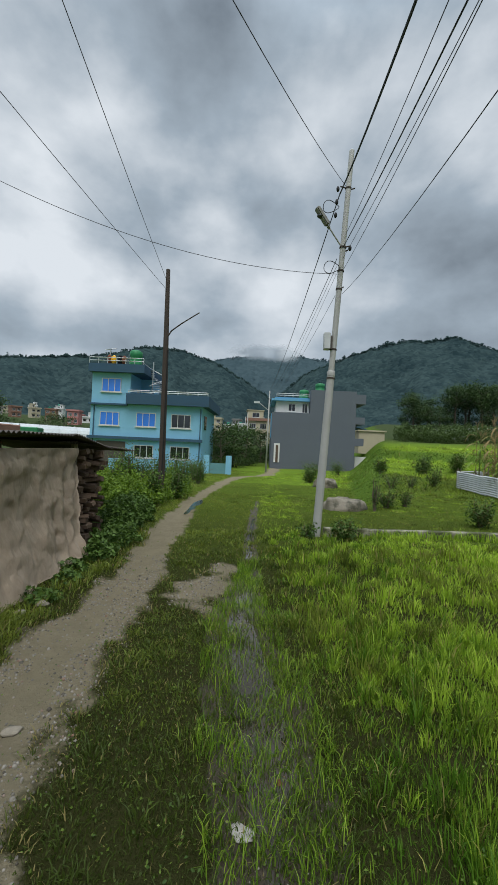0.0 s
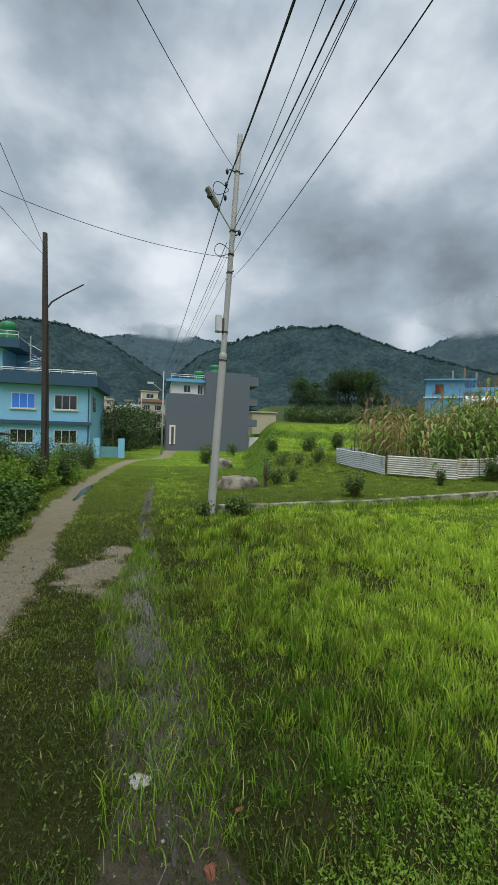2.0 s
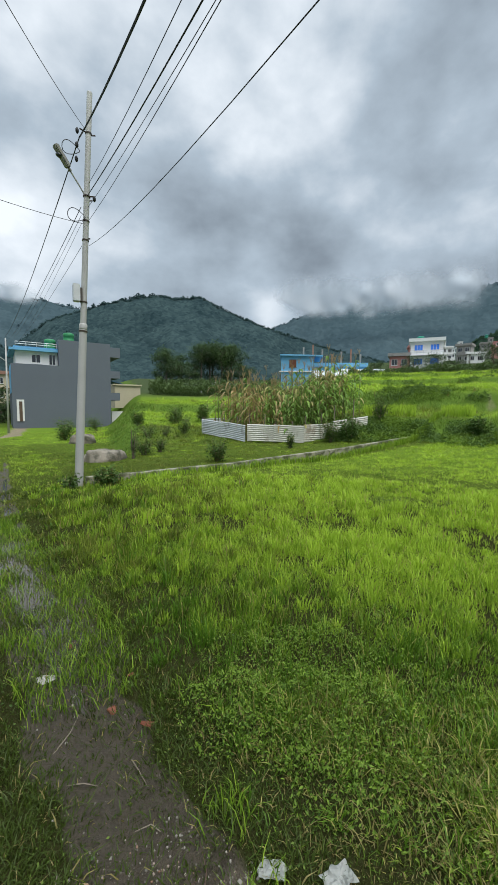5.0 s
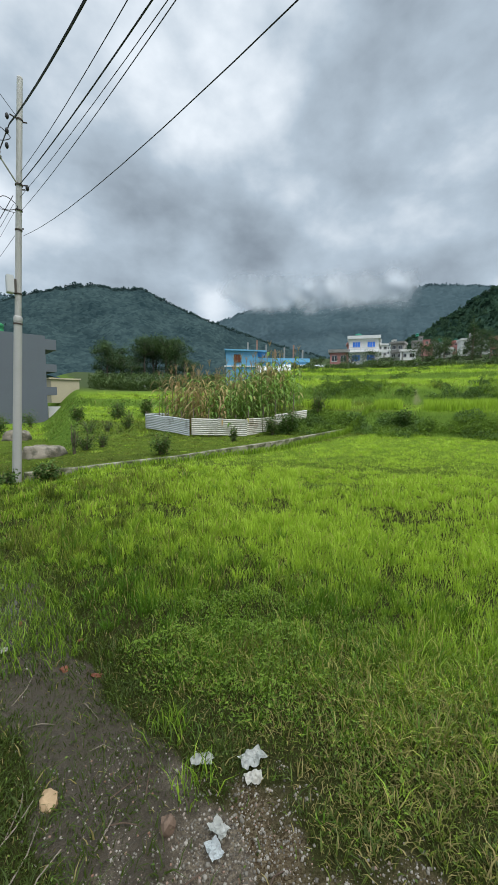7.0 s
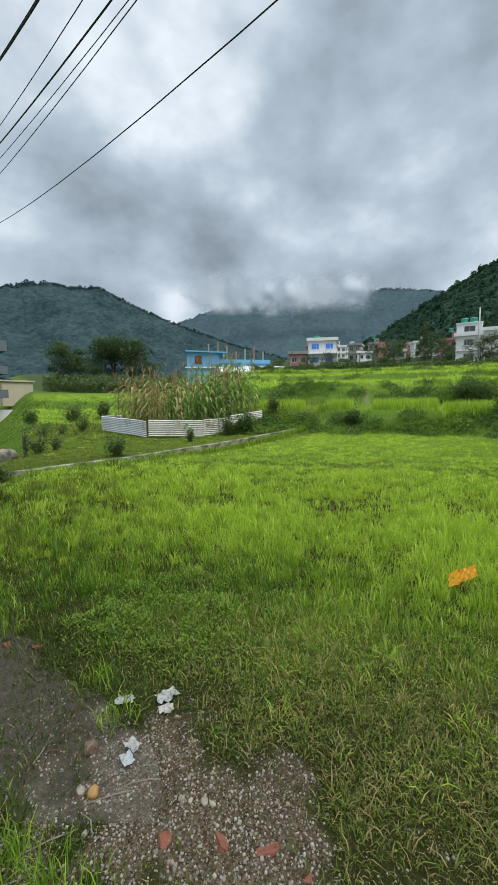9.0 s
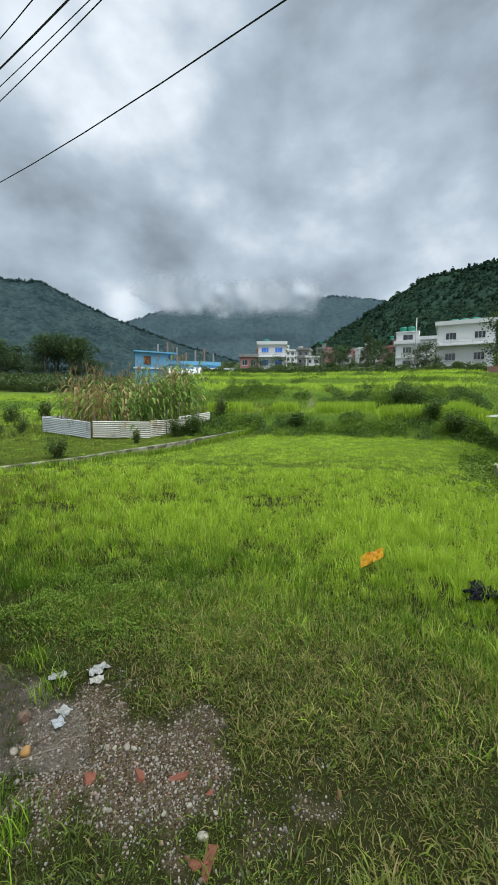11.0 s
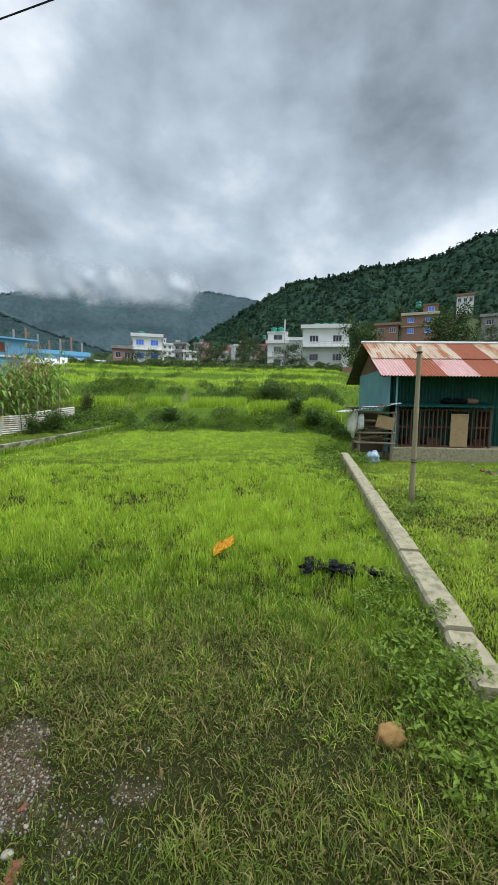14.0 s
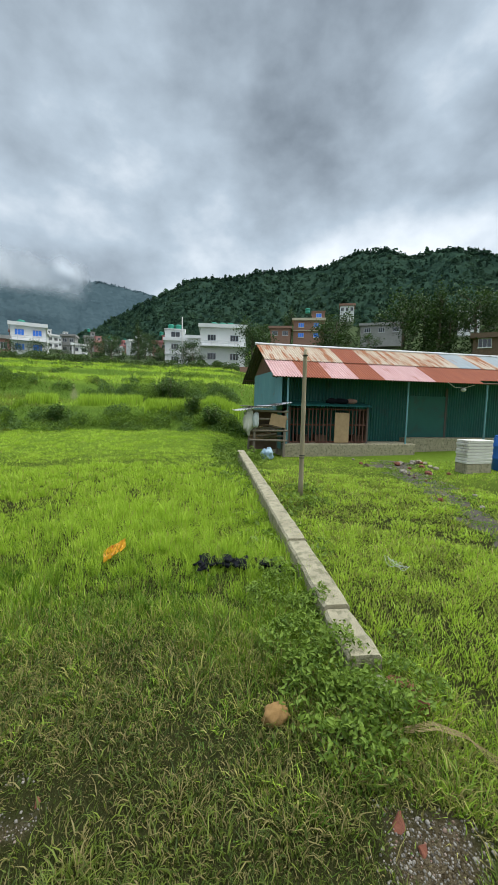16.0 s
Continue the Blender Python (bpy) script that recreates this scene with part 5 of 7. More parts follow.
def wood_rack():
    t = thing("firewood_rack", "ramshackle pole rack roofed with scrap sheet", "rack", at=(12.3, -0.9, 0.04), rz=-72.8)
    for u in (-1.02, -0.08):
        for v in (-0.25, 0.5):
            bm = BM()
            tube(bm, [(u, v, -0.1), (u + 0.03, v, 1.32)], [0.045, 0.035], 7)
            part("pole", bm, WOOD, t)
    # added dark backing that stands in for the shade inside the rack
    bm = BM()
    box(bm, -1.0, -0.1, 0.52, 0.55, 0.05, 1.3)
    part("back_board", bm, WOOD_DARK, t)
    for z in (0.42, 0.7, 1.05, 1.3):
        bm = BM()
        tube(bm, [(-1.15, -0.28, z), (0.02, -0.26, z + 0.04 * math.sin(z * 9))], 0.032, 7)
        part("rail", bm, WOOD, t)
    rng = random.Random(3)
    for k in range(34):
        bm = BM()
        x, z = rng.uniform(-0.95, -0.3), rng.choice((0.46, 0.74, 0.52, 0.80))
        tube(bm, [(x - 0.2, rng.uniform(-0.2, 0.4), z), (x + 0.3, rng.uniform(-0.2, 0.4), z + rng.uniform(-0.02, 0.08))], rng.uniform(0.02, 0.04), 6)
        part("stick", bm, (WOOD, WOOD_DARK, PLY)[k % 3], t)
    bm = BM()
    box(bm, -0.8, -0.3, -0.32, -0.3, 0.85, 1.2, pose(0, 0, 0, 0, 12, 0) @ pose(0.05, 0, -0.1))
    part("board", bm, PLY, t)
    for k, (u0, u1, z, m) in enumerate(((-1.55, -0.5, 1.38, ZINC_OLD), (-0.75, 0.1, 1.46, ZINC), (-1.3, -0.2, 1.44, DARK_SHEET))):
        bm = BM()
        corrugated(bm, u0, u1, -0.5 + 0.05 * k, 0.65, lambda a, b, h: (a, b, z + 0.08 * (a + 0.7) + h + 0.03 * math.sin(a * 5 + k)))
        part("roof_scrap", bm, m, t)
    bm = BM()
    blob(bm, (-1.2, -0.3, 1.0), 0.14, 0.09, 0.36, 0.8, 2.4, 3, 2)
    part("hanging_sack", bm, ZINC_OLD, t, "ragged pale sack", smooth=True)
    bm = BM()
    blob(bm, (-1.0, -0.36, 1.0), 0.09, 0.05, 0.22, 0.7, 2.4, 3, 4)
    part("blue_bag", bm, PLASTIC, t, "pale blue plastic bag", smooth=True)
    b = thing("blue_bundle", "pale blue plastic bundle on the grass", "bundle", at=(11.6, -0.42, tz(11.6, -0.42)))
    bm = BM()
    blob(bm, (0, 0, 0.14), 0.22, 0.18, 0.18, 0.6, 2.6, 3, 7)
    part("plastic_wrap", bm, PLASTIC_BLUE, b, smooth=True)


def yard():
    t = thing("board_stack", "stack of pale cement boards on edge", "boards", at=(10.55, -5.75, tz(10.55, -5.75)), rz=-72)
    for k in range(8):
        bm = BM()
        z = 0.24 + 0.075 * k
        box(bm, -0.38 + 0.01 * (k % 3), 0.38 + 0.012 * (k % 2), -0.2, 0.2, z, z + 0.066)
        bevel(bm, 0.008)
        part("board", bm, ZINC_OLD, t)
    bm = BM()
    box(bm, -0.36, 0.36, -0.2, 0.2, -0.1, 0.23)
    part("base_block", bm, CONCRETE, t)
    d = thing("plastic_drum", "blue plastic barrel beside the shed", "barrel", at=(11.0, -6.75, tz(11.0, -6.75)))
    bm = BM()
    tube(bm, [(0, 0, z) for z in (0, 0.03, 0.3, 0.33, 0.36, 0.62, 0.65, 0.68, 0.86, 0.9)], [0.27, 0.29, 0.3, 0.32, 0.3, 0.3, 0.32, 0.3, 0.29, 0.25], 20)
    part("body", bm, DRUM, d, smooth=True)
    bm = BM()
    tube(bm, [(0, 0, 0.9), (0, 0, 0.93)], 0.27, 20)
    part("lid", bm, DRUM, d)
    rng = random.Random(9)
    for k in range(44):
        x, y = (rng.uniform(9.6, 12.1), rng.uniform(-5.0, -3.0)) if k < 26 else (rng.uniform(6.0, 10.5), rng.uniform(-4.3, -3.5))
        r = rng.uniform(0.05, 0.13) if k < 26 else rng.uniform(0.02, 0.06)
        bm = BM()
        blob(bm, (0, 0, r * 0.4), r, r * 0.8, r * 0.6, 0.5, 2, 2, k)
        ob = part("rubble", bm, (BRICK, CONCRETE, WOOD_DARK, ROCK)[k % 4], None)
        ob.matrix_world = pose(x, y, tz(x, y))
        tagged(ob, ("broken brick lump on muddy ground", "pale broken concrete lump on muddy ground", "dark wood scrap on muddy ground", "grey stone lump on muddy ground")[k % 4], "rubble", "rubble by the shed")
    p = thing("wooden_post", "weathered round wooden post standing in the grass", "post", at=(6.63, -1.22, 0.03))
    bm = BM()
    pts = [(0.004 * k + 0.012 * math.sin(k), 0.006 * k * 0, 0.24 * k) for k in range(11)]
    pts[0] = (0, 0, -0.15)
    tube(bm, pts, [0.042 - 0.001 * k + 0.003 * math.sin(k * 2.3) for k in range(11)], 10)
    part("shaft", bm, POST_WOOD, p, smooth=True)
    for z in (0.62, 0.66, 2.3):
        bm = BM()
        tube(bm, [(0.01, 0, z), (0.01, 0, z + 0.012)], 0.046, 10)
        part("wire_tie", bm, CABLE, p)


def low_wall_east():
    t = thing("low_concrete_wall", "low weathered concrete kerb wall along the field", "wall")
    a, b = Vector((2.22, -1.42)), Vector((10.95, 0.29))
    d = (b - a).normalized()
    n = Vector((-d.y, d.x))
    L = (b - a).length
    cuts = [0, 0.5, 1.75, 4.4, 6.9, L]
    for i, (s0, s1) in enumerate(zip(cuts, cuts[1:])):
        bm = BM()
        m = max(6, int((s1 - s0) / 0.09))
        rows = []
        for k in range(m + 1):
            s = s0 + 0.003 + (s1 - s0 - 0.006) * k / m
            w = 0.100 + 0.012 * noise.noise(Vector((s * 3, 1, 0))) + 0.010 * noise.noise(Vector((s * 11, 2, 0)))
            top = 0.195 + 0.005 * s + 0.008 * noise.noise(Vector((s * 4, 5, 0))) + 0.008 * noise.noise(Vector((s * 13, 8, 0))) - (0.05 if i == 0 else 0.02 if i == 1 else 0.0)
            c = a + d * s
            rows.append([bm.verts.new((*(c + n * q), z)) for q, z in ((-w, -0.12), (-w, top - 0.02), (-w + 0.02, top), (w - 0.02, top), (w, top - 0.02), (w, -0.12))])
        for p, q in zip(rows, rows[1:]):
            for k in range(5):
                bm.faces.new((p[k], p[k + 1], q[k + 1], q[k]))
        bm.faces.new(rows[0][::-1])
        bm.faces.new(rows[-1])
        bmesh.ops.recalc_face_normals(bm, faces=bm.faces[:])
        part("wall_length", bm, CONCRETE, t)
    for k, (x, y, rz) in enumerate(((2.12, -1.5, 20), (2.16, -1.60, 50), (2.06, -1.66, -10))):
        bm = BM()
        box(bm, -0.08, 0.08, -0.05, 0.05, -0.07, 0.01, pose(x, y, 0.05, 10, 8 * k, rz))
        bevel(bm, 0.012)
        ob = part("brick", bm, BRICK if k else CONCRETE_DARK, None)
        tagged(ob, "broken brick at the end of the kerb wall", "brick", "loose bricks")


def low_wall_north():
    t = thing("low_field_wall", "low mossy concrete wall between lawn and field", "wall")
    pts = [Vector((1.72, 8.78)), Vector((5.0, 8.75)), Vector((9.0, 9.1)), Vector((13.2, 9.66)), Vector((16.5, 10.3))]
    tops = [0.17, 0.24, 0.38, 0.58, 0.72]
    for i in range(4):
        m = 10
        bm = BM()
        d = (pts[i + 1] - pts[i]).normalized()
        n = Vector((-d.y, d.x))
        rows = []
        for k in range(m + 1):
            s = k / m
            c = pts[i].lerp(pts[i + 1], s)
            top = tops[i] + (tops[i + 1] - tops[i]) * s + 0.012 * noise.noise(Vector((c.x * 2, 3, 0)))
            g = tz(c.x, c.y) - 0.15
            rows.append([bm.verts.new((*(c + n * q), z)) for q, z in ((-0.07, g), (-0.07, top - 0.015), (-0.055, top), (0.055, top), (0.07, top - 0.015), (0.07, g))])
        for p, q in zip(rows, rows[1:]):
            for k in range(5):
                bm.faces.new((p[k], p[k + 1], q[k + 1], q[k]))
        if i == 0:
            bm.faces.new(rows[0][::-1])
        if i == 3:
            bm.faces.new(rows[-1])
        bmesh.ops.recalc_face_normals(bm, faces=bm.faces[:])
        part("wall_length", bm, CONCRETE_DARK, t)


def sheet_fence():
    t = thing("corrugated_fence", "low fence of old corrugated sheets round the maize", "fence")
    corners = [((8.35, 17.3), (8.42, 15.4), ZINC, 1.03, 0.96), ((8.42, 15.5), (8.52, 13.7), ZINC, 0.98, 0.92), ((8.58, 13.68), (9.35, 12.85), ZINC_OLD, 0.93, 0.95),
               ((9.3, 12.9), (10.15, 12.1), ZINC_OLD, 0.95, 0.94), ((10.15, 12.1), (11.3, 11.75), ZINC_OLD, 0.98, 1.02), ((11.3, 11.75), (12.75, 11.3), ZINC_OLD, 1.12, 1.28),
               ((8.35, 17.35), (9.9, 17.9), ZINC, 1.05, 1.05)]
    for k, (a, b, m, z0, z1) in enumerate(corners):
        a, b = Vector(a), Vector(b)
        d = (b - a).normalized()
        n = Vector((d.y, -d.x))
        L = (b - a).length
        bm = BM()
        corrugated(bm, 0, L, 0, 0.66, lambda u, v, h: (*(a + d * u + n * (h + 0.03 * (k % 2) + 0.02 * math.sin(u * 3 + k))), z0 + (z1 - z0) * u / L - 0.66 + v + 0.02 * math.sin(u * 2 + k)), pitch=0.076, along="v")
        part("sheet", bm, m, t)
        for s in (0.05, 0.6):
            p = a + d * (L * s) - n * 0.05
            bm = BM()
            g = tz(p.x, p.y)
            tube(bm, [(p.x, p.y, g - 0.1), (p.x + 0.02, p.y, g + 0.85 + 0.15 * (k % 3))], 0.022, 6)
            part("stake", bm, WOOD, t)


def boulder():
    bm = BM()
    blob(bm, (0, 0, 0.06), 0.62, 0.5, 0.46, 0.25, 1.6, 4, 5.0)
    for v in bm.verts:
        v.co.z = min(v.co.z, 0.36 + 0.10 * noise.noise(v.co * 2.2) + 0.05 * noise.noise(v.co * 7)) + 0.012 * noise.noise(v.co * 16)
    ob = part("boulder", bm, ROCK, None, smooth=True)
    ob.matrix_world = pose(2.9, 12.6, tz(2.9, 12.6) - 0.04)
    tagged(ob, "large rounded grey boulder on the lawn", "rock")
    bm = BM()
    blob(bm, (0, 0, 0.15), 0.7, 0.5, 0.45, 0.35, 1.6, 3, 9.0)
    ob = part("boulder", bm, ROCK, None, smooth=True)
    ob.matrix_world = pose(4.2, 24.0, tz(4.2, 24))
    tagged(ob, "low grey boulder beside the grey house", "rock")


def tarp_stack():
    t = thing("covered_wood_stack", "firewood stack under a draped brown tarpaulin and sheet roof", "wood stack")
    # drape: a sheet that hangs from the roof edge, bellied and creased
    bm = BM()
    nu, nv = 190, 76
    grid = []
    for i in range(nu + 1):
        y = 1.6 + 5.25 * i / nu
        col = []
        for j in range(nv + 1):
            v = j / nv
            low = 0.03 + 0.05 * math.sin(y * 2.3) + 0.06 * sstep(6.0, 6.9, y)
            z = 1.50 * (1 - v) + low * v
            x = -2.16 + 0.08 * v + 0.20 * v ** 3
            fold = 0.05 * abs(math.sin(y * 9.5 + 1.2 * v + 2.5 * math.sin(y * 1.7))) * (0.5 + 0.6 * v) + 0.03 * abs(math.sin(v * 9 + y * 1.1 + 2 * noise.noise(Vector((y, v, 0))))) * v + 0.06 * noise.noise(Vector((y * 1.3, v * 3, 0))) + 0.045 * abs(noise.noise(Vector((y * 2.2 + v * 2.5, v * 4.5 - y, 3)))) + 0.02 * noise.noise(Vector((y * 9, v * 9, 8))) + 0.03 * abs(noise.noise(Vector((y * 7 + v * 3, v * 5, 5)))) + 0.03 * float(sstep(5.6, 6.6, y)) * math.sin(y * 21 + 1.5 * v) * (0.35 + 0.65 * v)
            for q, am in ((2.4, 0.022), (5.5, 0.014), (12, 0.008), (24, 0.004)):
                fold += am * (0.6 - abs(noise.noise(Vector((y * q * 0.8 + v * q * 0.5, v * q * 1.1 - y * q * 0.25, q)))) * 2.2)
            col.append(bm.verts.new((x + fold, y - 0.35 * v * float(sstep(5.6, 6.9, y)), z + 0.05 * v * noise.noise(Vector((y * 3, v * 2, 7))))))
        grid.append(col)
    for a, b in zip(grid, grid[1:]):
        for j in range(nv):
            bm.faces.new((a[j], b[j], b[j + 1], a[j + 1]))
    bmesh.ops.solidify(bm, geom=bm.faces[:], thickness=0.008)
    part("tarpaulin", bm, TARP, t, "dirty brown-grey tarpaulin", smooth=True)
    rng = random.Random(2)
    for k in range(120):
        bm = BM()
        z = 0.06 + 0.085 * (k // 8)
        y = 7.1 + 0.06 * rng.random()
        x = -2.3 - 0.14 * (k % 8) + rng.uniform(-0.03, 0.03)
        s = rng.uniform(0.03, 0.05)
        box(bm, -0.05, 0.05, 0, 0.55 + rng.uniform(-0.12, 0.12), -s * 0.8, s * 0.8, pose(x, y, z, rng.uniform(-8, 8), rng.uniform(-25, 25), rng.uniform(-12, 12)))
        part("log", bm, WOOD_DARK, t)
    for k in range(60):
        bm = BM()
        z = 0.06 + 0.072 * (k // 3)
        th = rng.uniform(0.022, 0.036)
        box(bm, -0.16, 0.16, -th * 1.3, th * 1.3, -th, th, pose(-2.22 + rng.uniform(-0.08, 0.08), 7.02 + 0.24 * (k % 3) + rng.uniform(-0.06, 0.06), z, rng.uniform(-25, 25), rng.uniform(-12, 12), rng.uniform(-22, 22)))
        part("log", bm, WOOD_DARK, t)
    for k in range(5):
        y0 = 1.4 + 1.28 * k
        bm = BM()
        sagz = lambda a, b: 1.60 + 0.05 * (b + 3.0) - 0.0 * a - (0.16 * max(0.0, a - 6.6) if a > 6.6 else 0)
        corrugated(bm, y0, y0 + 1.34, -3.6, -2.02 - 0.04 * (k % 2), lambda a, b, h: (b, a, sagz(a, b) + h + 0.01 * k), pitch=0.08, amp=0.014)
        part("roof_sheet", bm, DARK_SHEET, t, "dark rusted corrugated roof sheet")
    bm = BM()
    corrugated(bm, 6.5, 8.7, -3.3, -2.15, lambda a, b, h: (b + 0.1 * (a - 6.5), a, 1.58 - 0.10 * (a - 6.5) ** 1.4 * 0.4 + h), pitch=0.08, amp=0.014)
    part("roof_sheet", bm, DARK_SHEET, t, "sagging dark roof sheet")
    for y in (1.7, 4.3, 6.95):
        for x in (-2.25, -3.4):
            bm = BM()
            tube(bm, [(x, y, -0.1), (x, y, 1.6)], 0.05, 7)
            part("post", bm, WOOD, t)
    for k, (y, x, m) in enumerate(((5.3, -2.3, BRICK_WALL), (6.2, -2.5, TANK_GREEN), (4.6, -2.6, WOOD_DARK))):
        bm = BM()
        box(bm, -0.15, 0.15, -0.2, 0.2, 1.66, 1.75, pose(x, y, 0, 0, 0, 20 * k))
        bevel(bm, 0.01)
        part("weight", bm, m, t, "brick or scrap weighing down the sheets")
    for k in range(4):
        x, y, r = -1.72 + 0.08 * (k % 3), 4.6 + 0.22 * k, 0.03 + 0.01 * (k % 3)
        bm = BM()
        blob(bm, (0, 0, r * 0.3), r * 1.3, r, r * 0.7, 0.4, 2, 2, k)
        ob = part("stone", bm, ROCK, None)
        ob.matrix_world = pose(x, y, tz(x, y))
        tagged(ob, "grey stone at the foot of the tarpaulin", "stone", "stones by the path")


shed()
cage()
wood_rack()
yard()
low_wall_east()
low_wall_north()
sheet_fence()
boulder()
tarp_stack()


# ---------------------------------------------------------------- litter and small stones
def litter():
    def lump(name, label, cat, x, y, rx, ry, rz, m, seed, rough=0.5, group="", dz=0.0, sub=2):
        bm = BM()
        blob(bm, (0, 0, 0), rx, ry, rz, rough, 2.5, sub, seed)
        ob = part(name, bm, m, None, smooth=(rough < 0.36))
        ob.matrix_world = pose(x, y, tz(x, y) + rz * 0.5 + dz, 0, 0, seed * 40)
        tagged(ob, label, cat, group)
    t = thing("food_wrapper", "crumpled yellow and red plastic wrapper in the grass", "wrapper", at=(3.56, 0.64, -0.01), rz=-65)
    bm = BM()
    grid = [[bm.verts.new((0.20 * (i / 9 - 0.5), 0.12 * (j / 6 - 0.5) * (1.1 - 0.35 * i / 9), 0.05 + 0.12 * i / 9 + 0.06 * (j / 6) + 0.025 * noise.noise(Vector((i * 0.9, j * 0.9, 2))))) for j in range(7)] for i in range(10)]
    for a, b in zip(grid, grid[1:]):
        for j in range(6):
            bm.faces.new((a[j], b[j], b[j + 1], a[j + 1]))
    bmesh.ops.solidify(bm, geom=bm.faces[:], thickness=0.012)
    part("film", bm, YELLOW, t)
    for x, y, s, m, lab in ((1.19, 1.36, 0.062, WHITE_BAG, "crumpled white plastic bag on the verge"), (1.14, 1.29, 0.045, ZINC_OLD, "dirty cream plastic scrap on the verge"),
                            (1.03, 1.5, 0.05, WHITE_BAG, "flat white plastic scrap on the verge"), (0.93, 1.24, 0.042, WHITE_BAG, "crumpled white plastic bag on gravel"), (0.88, 1.2, 0.04, PLASTIC, "pale film scrap on gravel")):
        s *= 0.85
        t = thing("plastic_scrap", lab, "plastic", "plastic litter", at=(x, y, tz(x, y) + 0.01), rz=x * 300)
        bm = BM()
        nf = lambda i, j, q: noise.noise(Vector((i * 0.3 + x * 9, j * 0.3 + q, y * 5)))
        grid = [[bm.verts.new((2 * s * (i / 13 - 0.5) + 0.25 * s * nf(i, j, 3), 1.4 * s * (j / 9 - 0.5) + 0.25 * s * nf(i, j, 7), 0.25 * s + 0.36 * s * nf(i, j, 0) + 0.25 * s * abs(nf(i * 2, j * 2, 11)))) for j in range(10)] for i in range(14)]
        for a, b in zip(grid, grid[1:]):
            for j in range(9):
                bm.faces.new((a[j], b[j], b[j + 1], a[j + 1]))
        bmesh.ops.solidify(bm, geom=bm.faces[:], thickness=0.004)
        part("film", bm, m, t)
    lump("black_lump", "dark clod of earth on gravel", "clod", 0.8, 1.38, 0.036, 0.03, 0.03, WOOD_DARK, 1)
    lump("brown_scrap", "rusty brown husk scrap on wet mud", "scrap", 0.485, 1.763, 0.055, 0.035, 0.02, PLY, 2)
    lump("stone", "tan field stone lying in the grass", "stone", 1.867, -0.93, 0.066, 0.05, 0.055, STONE_TAN, 3, 0.35, sub=3)
    lump("stone", "flat pale stone in the wet ditch", "stone", 0.484, 2.995, 0.055, 0.04, 0.011, PEBBLE, 4, 0.45)
    lump("stone", "flat pale stone on the earth path", "stone", -0.82, 3.45, 0.055, 0.045, 0.014, ROCK, 5, 0.3)
    lump("stone", "pale pebble on gravel", "stone", 0.72, 1.18, 0.03, 0.025, 0.022, STONE_TAN, 6, 0.3)
    for k, (x, y, s) in enumerate(((0.69, 1.23, 0.036), (0.93, 0.28, 0.035), (0.93, 0.87, 0.022), (0.95, 0.84, 0.02), (0.985, 0.80, 0.03), (1.0, 0.77, 0.024), (0.78, 0.62, 0.02), (0.9, 0.45, 0.018), (0.62, 1.02, 0.022), (1.02, 0.30, 0.018), (1.85, -1.74, 0.026), (0.98, 0.40, 0.02))):
        lump("stone", "small grey stone lying in the gravel", "stone", x, y, s * 0.62, s * 0.5, s * 0.36, (ROCK, CONCRETE_DARK)[k % 2], 20 + k, 0.35, "gravel stones")
    for k, (x, y, s) in enumerate(((0.82, 0.79, 0.05), (0.95, 0.67, 0.055), (1.04, 0.53, 0.05), (0.87, 0.21, 0.065), (0.85, 0.26, 0.04), (1.06, 0.37, 0.02), (1.37, -0.04, 0.03), (0.77, 2.55, 0.045), (0.9, 2.35, 0.05), (0.92, 2.75, 0.035), (1.43, -1.38, 0.055), (1.36, -1.46, 0.03), (0.66, 3.25, 0.04))):
        s = s * 0.62
        bm = BM()
        box(bm, -s * 1.3, s * 1.3, -s * 0.7, s * 0.7, -s * 0.4, s * 0.35)
        bevel(bm, s * 0.2)
        for v in bm.verts:
            v.co += Vector((noise.noise(v.co * 30 + Vector((k, 0, 0))), noise.noise(v.co * 30 + Vector((0, k, 0))), 0.4 * noise.noise(v.co * 25))) * s * 0.95
        ob = part("brick_piece", bm, BRICK, None)
        ob.matrix_world = pose(x, y, tz(x, y) - s * 0.2, 18, 14 - 5 * k, 67 * k)
        tagged(ob, "broken red brick piece on the ground", "brick", "brick pieces")
    t = thing("black_cloth", "bundle of black cloth lying by the kerb wall", "cloth")
    for k, (x, y, rx, ry) in enumerate(((3.53, -0.25, 0.13, 0.08), (3.56, -0.42, 0.07, 0.1), (3.55, -0.58, 0.11, 0.07), (3.58, -0.75, 0.09, 0.1), (3.5, -0.9, 0.07, 0.06))):
        bm = BM()
        blob(bm, (x, y, 0.075), rx * 0.85, ry * 0.9, 0.032, 1.4, 2.2, 3, k * 3.7)
        part("fold", bm, BLACK_BAG, t, smooth=True)
    t = thing("wire_tangle", "tangle of pale wire on the mown grass", "wire", at=(3.73, -2.07, 0.03))
    for k in range(4):
        bm = BM()
        tube(bm, [(0.06 * math.cos(a) * (1 + 0.3 * k) + 0.04 * k, 0.045 * math.sin(a + k) + 0.03 * k, 0.03 + 0.02 * math.sin(a * 2 + k)) for a in np.linspace(0, 5.6, 20)], 0.0022, 4)
        part("loop", bm, WHITE_BAG, t)
    t = thing("straw_wisp", "wisp of dry straw by the broken wall", "straw", at=(1.82, -1.70, 0.02), rz=-82)
    for k in range(9):
        bm = BM()
        q = math.sin(k * 2.7)
        tube(bm, [(-0.18 + 0.03 * q, 0.004 * k + 0.02, 0.03), (-0.04, 0.006 * k + 0.01 * q, 0.06), (0.08, 0.004 * k - 0.04 - 0.01 * q, 0.05), (0.18 + 0.04 * q, -0.12 - 0.012 * k, 0.02)], 0.0014, 4)
